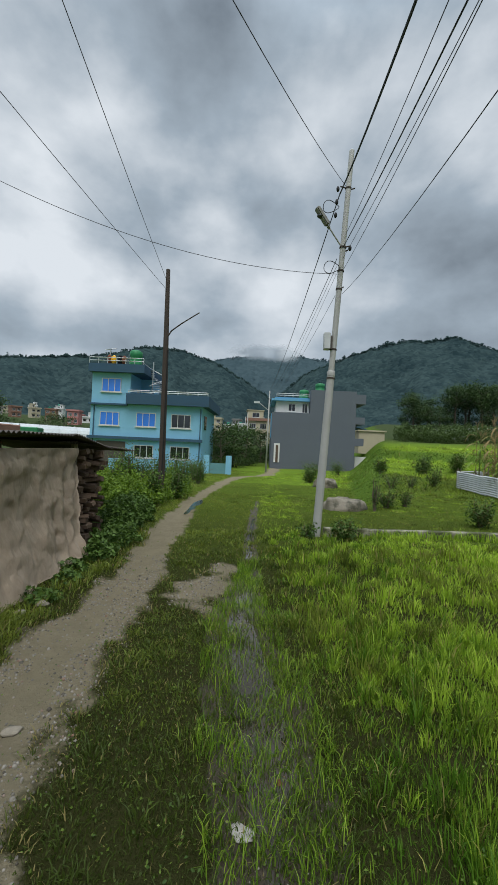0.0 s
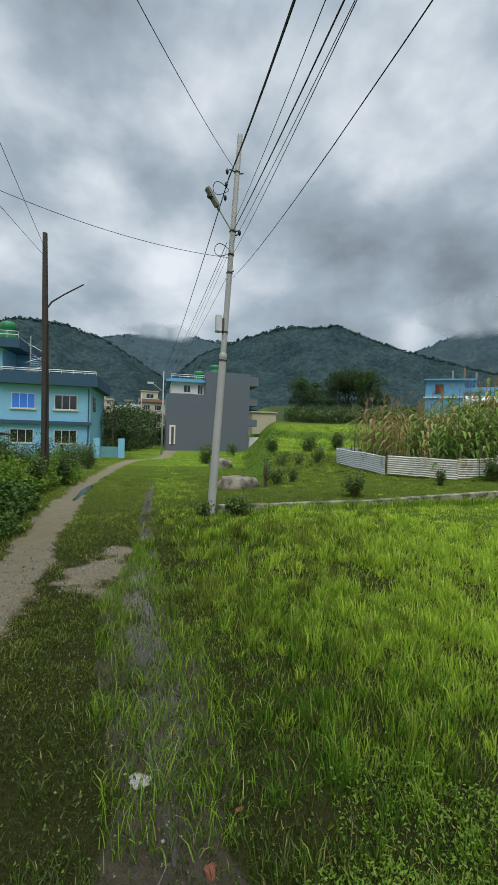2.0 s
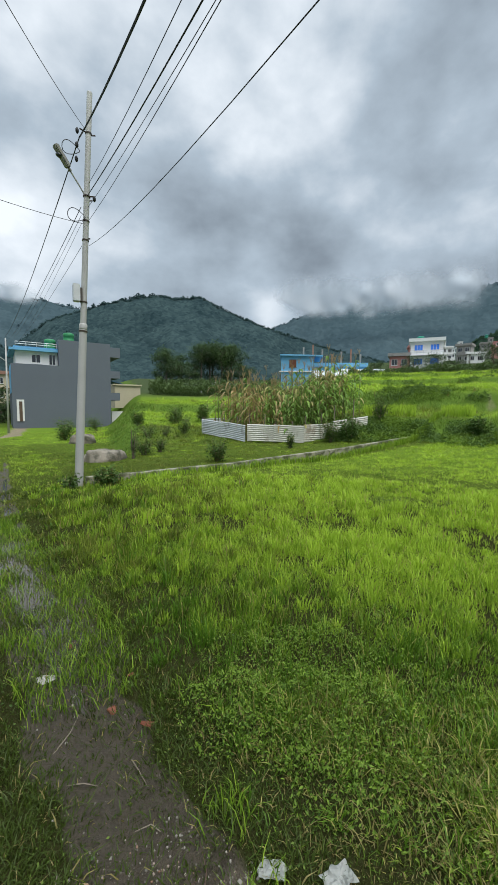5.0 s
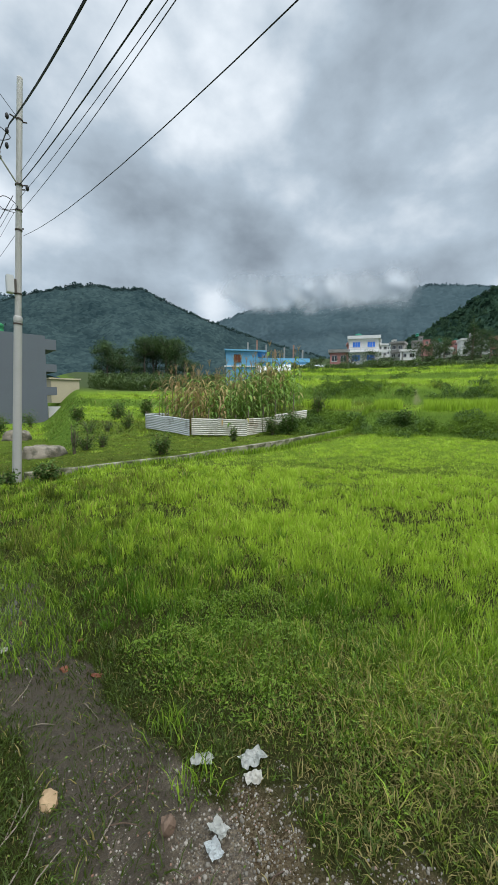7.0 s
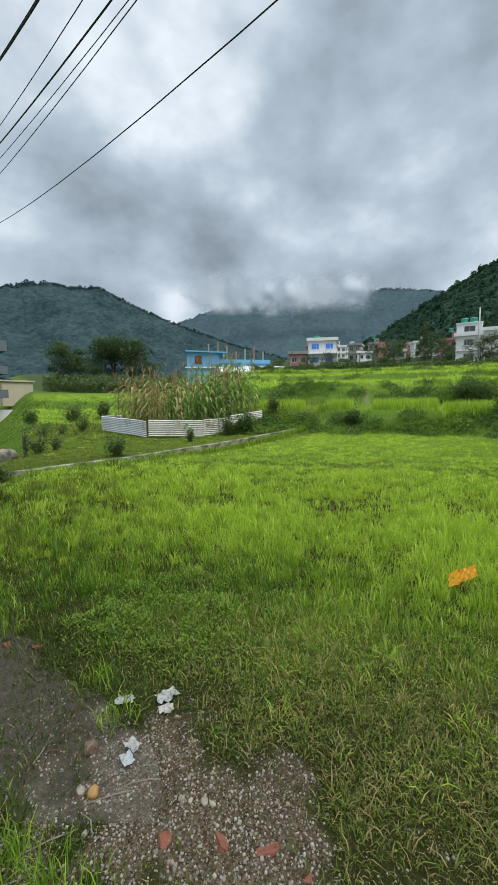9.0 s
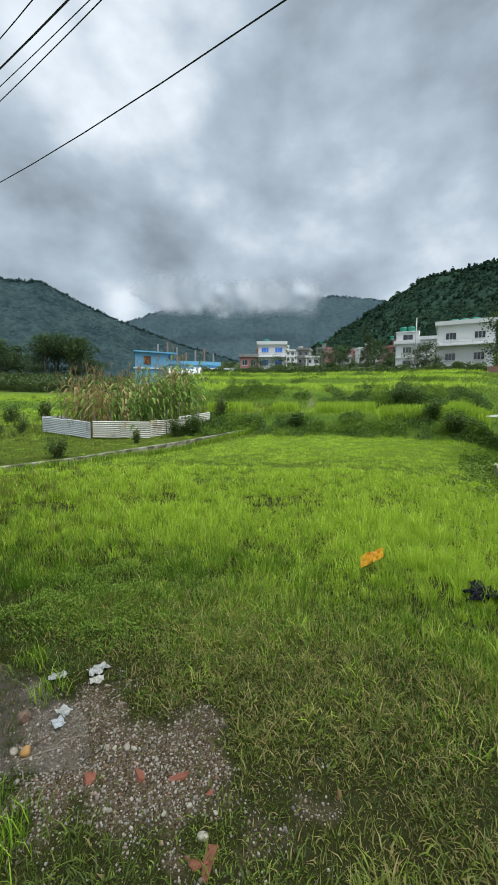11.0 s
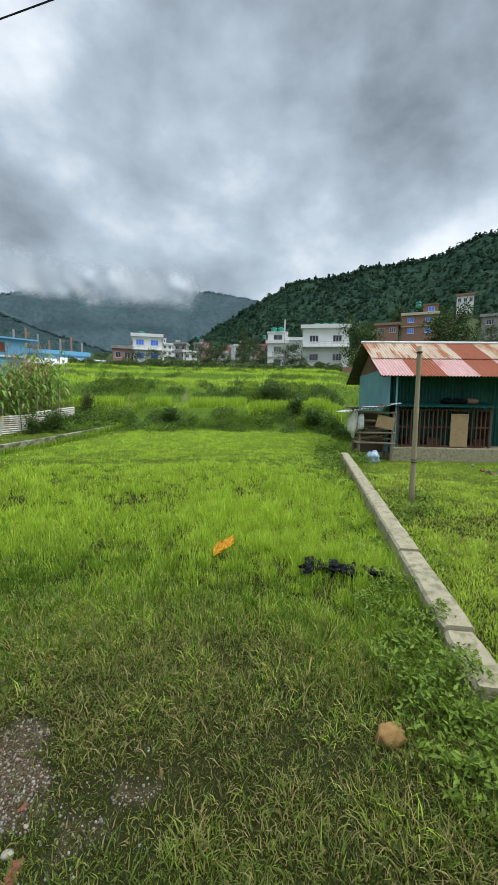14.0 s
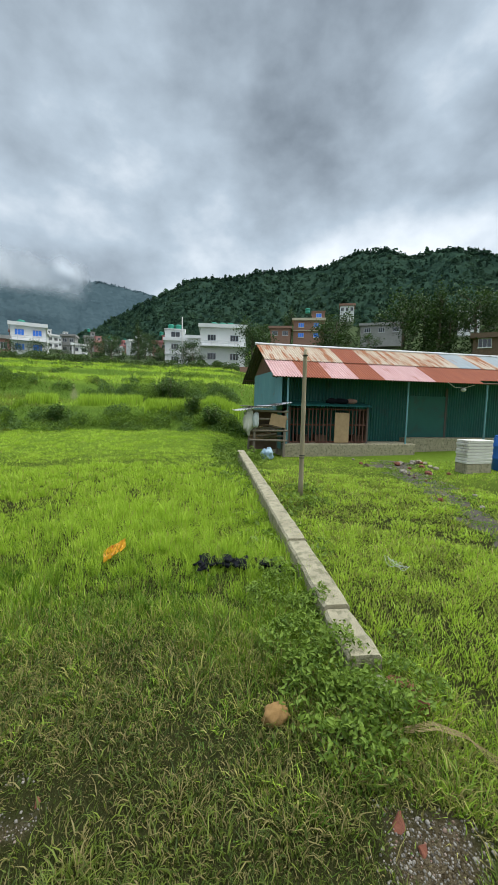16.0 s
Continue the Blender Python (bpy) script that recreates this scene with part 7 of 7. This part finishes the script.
def plant_all():
    rng = np.random.default_rng(21)
    herb_patch("leafy_weeds", "yellow-green leafy weeds at the field edge", [(1.5, 1.95, 0.33, 0.22), (1.25, 2.15, 0.28, 0.20), (1.75, 1.75, 0.3, 0.18), (1.45, 1.6, 0.25, 0.16), (1.9, 2.2, 0.35, 0.14), (1.6, 2.5, 0.35, 0.12)], rng, HERB, 0.016, 5200, 0.45)
    herb_patch("leafy_weeds", "dark green leafy weeds among the grass", [(2.1, 1.55, 0.4, 0.12), (1.75, 1.15, 0.35, 0.13), (2.4, 2.1, 0.5, 0.10), (2.3, 1.0, 0.3, 0.1), (5.74, 4.6, 0.35, 0.14), (5.4, 4.75, 0.3, 0.12), (8.6, 6.6, 0.5, 0.12), (9.6, 6.2, 0.5, 0.1), (2.7, 0.4, 0.3, 0.1), (1.5, 0.9, 0.2, 0.08)], rng, HERB_NETTLE, 0.017, 2800, 0.45)
    herb_patch("nettle_weeds", "dark toothed weeds growing over the broken wall", [(2.45, -1.1, 0.3, 0.30), (2.75, -1.15, 0.28, 0.26), (2.2, -1.2, 0.25, 0.28), (1.95, -1.38, 0.25, 0.26), (2.15, -1.65, 0.2, 0.16), (3.0, -0.95, 0.3, 0.2), (1.72, -1.3, 0.2, 0.18), (2.25, -1.5, 0.16, 0.2), (2.02, -1.55, 0.16, 0.2), (1.95, -1.15, 0.22, 0.2), (3.3, -0.98, 0.2, 0.2), (2.5, -1.72, 0.15, 0.14), (2.9, -1.2, 0.16, 0.22), (3.1, -1.15, 0.12, 0.18)], rng, HERB_NETTLE, 0.033, 3000, 0.42)
    herb_patch("nettle_weeds", "weeds along the kerb wall", [(3.6, -0.85, 0.25, 0.15), (4.3, -0.7, 0.3, 0.16), (5.2, -0.55, 0.3, 0.14), (6.3, -1.1, 0.35, 0.18), (7.0, -1.3, 0.35, 0.2), (8.0, 0.0, 0.4, 0.25), (9.3, 0.3, 0.5, 0.3), (6.2, -1.45, 0.3, 0.15), (10.6, 0.5, 0.6, 0.4), (11.3, 0.35, 0.6, 0.5), (12.0, 0.7, 0.6, 0.55), (11.1, -0.1, 0.4, 0.3), (10.2, 0.0, 0.4, 0.22), (5.0, -1.0, 0.25, 0.12), (5.7, -1.05, 0.25, 0.14), (4.2, -1.2, 0.3, 0.12), (7.4, -0.2, 0.3, 0.16), (6.6, -0.4, 0.3, 0.14), (8.6, -0.35, 0.3, 0.14)], rng, HERB_NETTLE, 0.05, 620)
    herb_patch("track_weeds", "low weeds edging the muddy track", [(x, -3.9 - (x - 9) * 0.06 + sd * (0.24 + 0.045 * (x - 5)) * rng.uniform(0.3, 1.1), rng.uniform(0.15, 0.3), rng.uniform(0.05, 0.12)) for x in np.arange(5.0, 12.0, 0.45) for sd in (-1, 1)], rng, HERB, 0.028, 1500)
    # hedge weeds left of the path
    spots = [(-1.95 - 0.25 * rng.random(), 8.0 + 0.45 * k, 0.36, 0.5 + 0.2 * rng.random()) for k in range(4)] + [(-1.75, 6.0, 0.2, 0.2), (-1.7, 6.6, 0.25, 0.3), (-1.65, 5.2, 0.2, 0.15), (-2.3, 9.3, 0.5, 0.6), (-2.4, 10.2, 0.5, 0.5), (-2.2, 8.6, 0.4, 0.6), (-1.8, 7.3, 0.32, 0.42), (-1.72, 6.75, 0.26, 0.32), (-1.9, 7.8, 0.34, 0.5), (-1.62, 7.6, 0.22, 0.22), (-1.66, 5.7, 0.16, 0.14)]
    herb_patch("hedge_weeds", "dark leafy weeds along the path edge", spots, rng, BUSH, 0.06, 1500)
    herb_patch("hedge_weeds", "pale green feathery weeds by the rusted pole", [(-2.7, 11.3, 0.7, 0.9), (-3.5, 12.3, 0.8, 1.2), (-2.3, 12.3, 0.4, 0.7), (-2.2, 13.5, 0.5, 0.8), (-2.6, 15, 0.7, 0.9), (-3.2, 17, 0.9, 1.1), (-4.2, 11.6, 0.9, 0.9), (-5.0, 13.5, 1.2, 1.0), (-2.4, 10.6, 0.4, 0.5)], rng, HERB, 0.07, 420)
    for x, y, w, h in ((-2.9, 14.2, 0.9, 1.5), (-2.1, 13.2, 0.7, 1.0), (-3.4, 13.0, 1.0, 1.7), (-2.6, 16.5, 1.1, 1.4), (-3.3, 19, 1.3, 1.5), (-2.8, 22, 1.4, 1.3), (-4.6, 15.5, 1.4, 1.4), (-5.6, 18, 1.6, 1.5), (-2.4, 11.6, 0.7, 0.9), (-3.6, 25, 1.8, 1.5), (-4.4, 30, 2.2, 1.4), (-6.5, 24, 2.2, 1.5)):
        bush(x, y, w, h, 900, 0.075, rng, "leafy green roadside bush beside the earth path")
    # shrubs round the lawn and the maize fence
    for x, y, w, h, n in ((4.0, 12.3, 0.8, 0.55, 420), (3.55, 11.9, 0.3, 0.95, 130), (4.6, 12.6, 0.5, 0.45, 160), (5.3, 10.0, 0.7, 0.6, 800), (5.6, 16.8, 1.3, 0.7, 380), (6.5, 17.2, 0.7, 0.55, 200), (7.7, 17.9, 0.9, 0.95, 700), (8.9, 11.4, 0.5, 0.55, 350), (10.8, 11.3, 0.9, 0.85, 800),
                          (11.6, 11.0, 0.7, 0.95, 600), (13.5, 11.3, 1.2, 1.0, 900), (1.4, 8.55, 0.45, 0.28, 300), (2.05, 8.55, 0.75, 0.38, 900), (7.3, 24, 1.2, 1.0, 500), (3.8, 28, 1.4, 1.1, 600), (9.5, 23.5, 1.6, 1.2, 800), (11.8, 24.5, 1.6, 1.3, 800), (5.5, 40, 3.0, 1.4, 700), (8.5, 42, 3.0, 1.5, 700)):
        bush(x, y, w, h, n, 0.06 if y < 20 else 0.11, rng, "dark scrubby shrub on the lawn", dry=0.12)
    # banks of the terraces: weeds in long uneven belts, rice standing on the narrow steps
    belts = ((15.9, 0.4, 0.16, 0.34, 41, 87, 0.8), (16.6, 0.5, 0.25, 0.5, 43, 87, 0.85), (21.6, 0.6, 0.3, 0.6, 60, 86, 0.85), (22.8, 0.6, 0.3, 0.55, 46, 86, 0.7), (24.0, 0.5, 0.2, 0.4, 48, 84, 0.4), (31.0, 0.6, 0.2, 0.4, 42, 86, 0.4), (37.8, 0.6, 0.2, 0.4, 42, 86, 0.3))
    for k, mt in enumerate((BUSH, HERB)):
        spots = []
        for r, jit, h0, h1, a0, a1, p in belts:
            for az in np.arange(a0, a1, 0.8):
                if rng.random() < p * np.clip(0.55 + 0.9 * float(vnoise(az, r, 4.0, 81 + k)), 0, 1) and not (61.6 < az < 63.6 and 20 < r < 25):
                    x, y = polar(az + rng.uniform(-0.5, 0.5), r + rng.uniform(-jit, jit))
                    spots.append((x, y, rng.uniform(0.25, 0.55), rng.uniform(h0, h1) * (1.35 if 70 < az < 80 and r > 20 else 1)))
        herb_patch("bank_weeds", ("dark leafy weeds along the terrace banks", "bright green weeds along the terrace banks")[k], spots, rng, mt, 0.06, 420)
    X, Y = [], []
    for a0, a1, q0, q1 in ((63.6, 71.8, 18.0, 20.4), (57.2, 60.8, 18.4, 20.6), (72.5, 81.0, 16.9, 18.2), (47.5, 54, 18.6, 20.6), (81, 86, 18.5, 21)):
        for r in np.arange(q0, q1, 0.28):
            a = np.radians(rng.uniform(a0, a1, int((a1 - a0) * 34)))
            q = r + 0.05 * rng.standard_normal(len(a))
            X.append(CX + q * np.sin(a)), Y.append(CY + q * np.cos(a))
    X, Y = np.concatenate(X), np.concatenate(Y)
    n = len(X)
    blades("rice_plants", X, Y, rng.uniform(0.28, 0.52, n), rng.uniform(0.02, 0.038, n), np.clip(rng.normal(0.66, 0.14, n), 0, 0.84), rng.uniform(0.05, 0.4, n), rng, GRASS_LUSH, "young bright green rice in rows on the terrace steps", "rice")
    for az, r, w, h in ((75.6, 21.2, 1.9, 1.7), (74.4, 21.4, 1.6, 1.2), (77.0, 21.3, 1.6, 1.1), (79.5, 16.9, 1.0, 0.8), (82.5, 16.0, 1.0, 0.8), (61.0, 16.6, 0.7, 0.7), (45.5, 15.6, 1.2, 0.9)):
        x, y = polar(az, r)
        bush(x, y, w, h, 1100, 0.08, rng, "leafy dark bush on the terrace bank", "bank shrubs", BUSH)
    # grass against the foot of the north wall
    q = rng.random(2600)
    X, Y = 1.7 + 14.5 * q, np.interp(1.7 + 14.5 * q, [1.72, 5.0, 9.0, 13.2, 16.5], [8.78, 8.75, 9.1, 9.66, 10.3]) - 0.1 - 0.14 * rng.random(2600)
    blades("wall_foot_grass", X, Y, rng.uniform(0.05, 0.16, 2600) + 0.012 * X, rng.uniform(0.012, 0.022, 2600), np.clip(rng.normal(0.4, 0.2, 2600), 0, 0.84), rng.uniform(0.1, 0.7, 2600), rng, GRASS_LUSH, "grass growing against the low wall")
    # maize
    kinds = [maize_base(2.35, rng, 0, "tall green maize plant behind the sheet fence"), maize_base(2.75, rng, 0, "tall green maize plant behind the sheet fence"), maize_base(2.0, rng, 0, "shorter green maize plant behind the sheet fence"), maize_base(2.45, rng, 1, "withered brown maize plant behind the sheet fence")]
    put = 0
    first = [True] * 4
    while put < 210:
        x, y = rng.uniform(8.7, 14.0), rng.uniform(11.8, 17.2)
        if x + y < 22.4 or (x > 12.6 and y < 12.6):
            continue
        az = math.degrees(math.atan2(x - CX, y - CY))
        k = 3 if (az < 33 and rng.random() < 0.6) or rng.random() < 0.05 else int(rng.integers(0, 3))
        m = pose(x, y, tz(x, y), rng.uniform(-5, 5), rng.uniform(-5, 5), rng.uniform(0, 360))
        if first[k]:
            kinds[k].matrix_world = m
            first[k] = False
        else:
            copy_thing(kinds[k], m @ Matrix.Scale(rng.uniform(0.78, 1.12), 4))
        put += 1
    # trees
    bases = [tree_base(11, 7.5, 3600, 0.31, rng, "dense dark green broadleaf tree"), tree_base(9, 7, 3400, 0.28, rng, "rounded green broadleaf tree"), tree_base(13, 6, 3200, 0.31, rng, "tall dark pine tree", True), tree_base(5.5, 4.5, 2200, 0.2, rng, "small bushy green tree")]
    used = [False] * 4

    def place(k, x, y, z, s=1.0):
        m = pose(x, y, z, 0, 0, rng.uniform(0, 360))
        b = bases[k]
        if not used[k]:
            b.matrix_world = m
            used[k] = True
        else:
            copy_thing(b, m)
    for az in np.arange(19.5, 33, 0.85):
        r = rng.uniform(98, 118)
        x, y = polar(az + rng.uniform(-0.3, 0.3), r)
        k = int(rng.choice([0, 0, 1, 2])) if 25 < az < 30 else int(rng.choice([1, 3, 3]))
        place(k, x, y, 1.6 + r * 0.055 - (1 if k == 2 else 0))
    for x, y, z, k in ((69.5, 5.4, 7.6, 1), (70.5, 3.0, 7.6, 3), (69.3, -11.3, 9.5, 3), (68.2, -9.0, 9.3, 1), (66, -19, 9.5, 0), (66.5, -22.5, 9.5, 0), (65, -26, 9.5, 1), (64, -29, 10, 0), (62, -33, 9.5, 1), (72, -15, 10, 3), (64.5, -24, 9, 2), (67.5, 33.5, 8.0, 3), (69, 30.5, 8.2, 3), (73.5, 47, 8.6, 3), (66, 47, 7.2, 3), (72, 24.5, 8.4, 3), (75.5, 19, 8.7, 3), (74, 17, 8.7, 3)):
        place(k, x, y, z - 1.5)
    for az in np.arange(-38, 6, 1.6):
        if -22 < az < -7.5:
            continue
        r = rng.uniform(80, 140)
        x, y = polar(az, r)
        place(int(rng.choice([3, 3, 1])), x, y, 1.6 + r * math.tan(radians(0.3)) - 1.5)
    for az in np.arange(45, 100, 1.5):
        r = rng.uniform(125, 200)
        x, y = polar(az + rng.uniform(-0.6, 0.6), r)
        place(int(rng.choice([3, 1, 0, 2])) if az > 63 else 3, x, y, 1.6 + r * math.tan(radians(rng.uniform(4.2, 5.6 if az > 63 else 4.8) + (1.2 if az > 84 else 0))) - 1)
    for az in np.arange(84, 122, 1.1):
        r = rng.uniform(150, 240)
        x, y = polar(az + rng.uniform(-0.6, 0.6), r)
        place(int(rng.choice([1, 0, 2, 2])), x, y, r * math.tan(radians(rng.uniform(6.5, 10))) - 1)
    for x, y in ((-4.0, 44), (-2.8, 47), (-1.5, 52), (-6, 55), (-3, 58), (0.2, 60), (-9, 60), (3.5, 63)):
        place(3, x, y, tz(x, y) - 0.8)
    # crop rows at the far field edge
    C, S, T = [], [], []
    for az0, az1, r, hh in ((18.5, 36, 62, 2.4), (18, 36, 66, 2.8), (36, 44, 50, 1.0), (46, 84, 58, 1.6), (-8, 4, 66, 2.2)):
        n = int((az1 - az0) * 340)
        a = np.radians(rng.uniform(az0, az1, n))
        q = r + rng.uniform(-1.5, 1.5, n)
        px, py = CX + q * np.sin(a), CY + q * np.cos(a)
        top = hh * (0.7 + 0.35 * vnoise(px, py, 1.1, 41))
        C.append(np.stack([px, py, terrain(px, py) + rng.random(n) ** 0.7 * top], -1))
        S.append(rng.uniform(0.25, 0.55, n))
        T.append(np.clip(rng.normal(0.45, 0.18, n), 0, 0.86))
    ob = leaf_mesh("crop_hedge", np.concatenate(C), np.concatenate(S), np.concatenate(T), rng, MAIZE_FAR, 0.2, 0.35)
    tagged(ob, "rows of tall leafy crops edging the far fields", "crops", kind="stuff")


CREEPER = leaf_mat("creeping_leaf", (0.04, 0.085, 0.012), (0.17, 0.25, 0.035), dry=(0.20, 0.15, 0.06), through=0.25)
GRASS_BANK = leaf_mat("grass_bank", (0.055, 0.13, 0.015), (0.19, 0.30, 0.04), through=0.35)
HERB_NETTLE = leaf_mat("nettle_leaf", (0.05, 0.105, 0.013), (0.21, 0.31, 0.038), through=0.35)
MAIZE_FAR = leaf_mat("far_crop_leaf", (0.05, 0.10, 0.025), (0.14, 0.20, 0.06), through=0.25)
meadow()
plant_all()


# ---------------------------------------------------------------- the cloud on the valley head
def cloud_bank():
    M = bpy.data.materials.new("cloud")
    M.use_nodes = True
    nt = M.node_tree
    N = nt.nodes.new
    out = nt.nodes["Material Output"]
    df, tr, tp, m1, m2 = N("ShaderNodeBsdfDiffuse"), N("ShaderNodeBsdfTranslucent"), N("ShaderNodeBsdfTransparent"), N("ShaderNodeMixShader"), N("ShaderNodeMixShader")
    for s in (df, tr):
        s.inputs[0].default_value = (0.80, 0.83, 0.86, 1)
    link(nt, df.outputs[0], m1.inputs[1])
    link(nt, tr.outputs[0], m1.inputs[2])
    m1.inputs[0].default_value = 0.5
    at, tc, nz, ad, mr = N("ShaderNodeAttribute"), N("ShaderNodeTexCoord"), N("ShaderNodeTexNoise"), N("ShaderNodeMath"), N("ShaderNodeMapRange")
    at.attribute_name = "fade"
    nz.inputs["Scale"].default_value, nz.inputs["Detail"].default_value, nz.inputs["Roughness"].default_value = 0.006, 6, 0.6
    link(nt, tc.outputs["Object"], nz.inputs["Vector"])
    ad.operation = "MULTIPLY_ADD"
    link(nt, nz.outputs["Fac"], ad.inputs[0])
    ad.inputs[1].default_value = 1.0
    link(nt, at.outputs["Fac"], ad.inputs[2])
    mr.interpolation_type = "SMOOTHSTEP"
    mr.inputs[1].default_value, mr.inputs[2].default_value, mr.inputs[4].default_value = 0.75, 1.35, 0.92
    link(nt, ad.outputs[0], mr.inputs[0])
    link(nt, mr.outputs[0], m2.inputs[0])
    link(nt, tp.outputs[0], m2.inputs[1])
    link(nt, m1.outputs[0], m2.inputs[2])
    link(nt, m2.outputs[0], out.inputs[0])
    for az0, az1, lo, hi, r in ((33, 66, 11.3, 19.5, 1700), (-8, 8, 12.0, 15.5, 1600)):
        az, el = np.meshgrid(np.linspace(az0, az1, 60), np.linspace(lo, hi, 24))
        a = np.radians(az)
        f = np.clip((el - lo) / (hi - lo) * 2.2, 0, 1) * np.clip((hi - el) / (hi - lo) * 2.0, 0, 1) * np.clip((az - az0) / 6, 0, 1) * np.clip((az1 - az) / 6, 0, 1)
        rr = r * (1 + 0.04 * vnoise(az, el, 3.0, 61))
        V = np.stack([rr * np.sin(a), rr * np.cos(a), rr * np.tan(np.radians(el))], -1).reshape(-1, 3)
        i, j = np.meshgrid(np.arange(23), np.arange(59), indexing="ij")
        Q = np.stack([i * 60 + j, i * 60 + j + 1, (i + 1) * 60 + j + 1, (i + 1) * 60 + j], -1).reshape(-1, 4)
        ob = raw_mesh("backdrop_cloud", V, Q, np.zeros((0, 3), int), M, {"fade": f.ravel()}, smooth=True)
        tagged(ob, "grey cloud resting on the far ridge", "cloud", kind="structure")


cloud_bank()
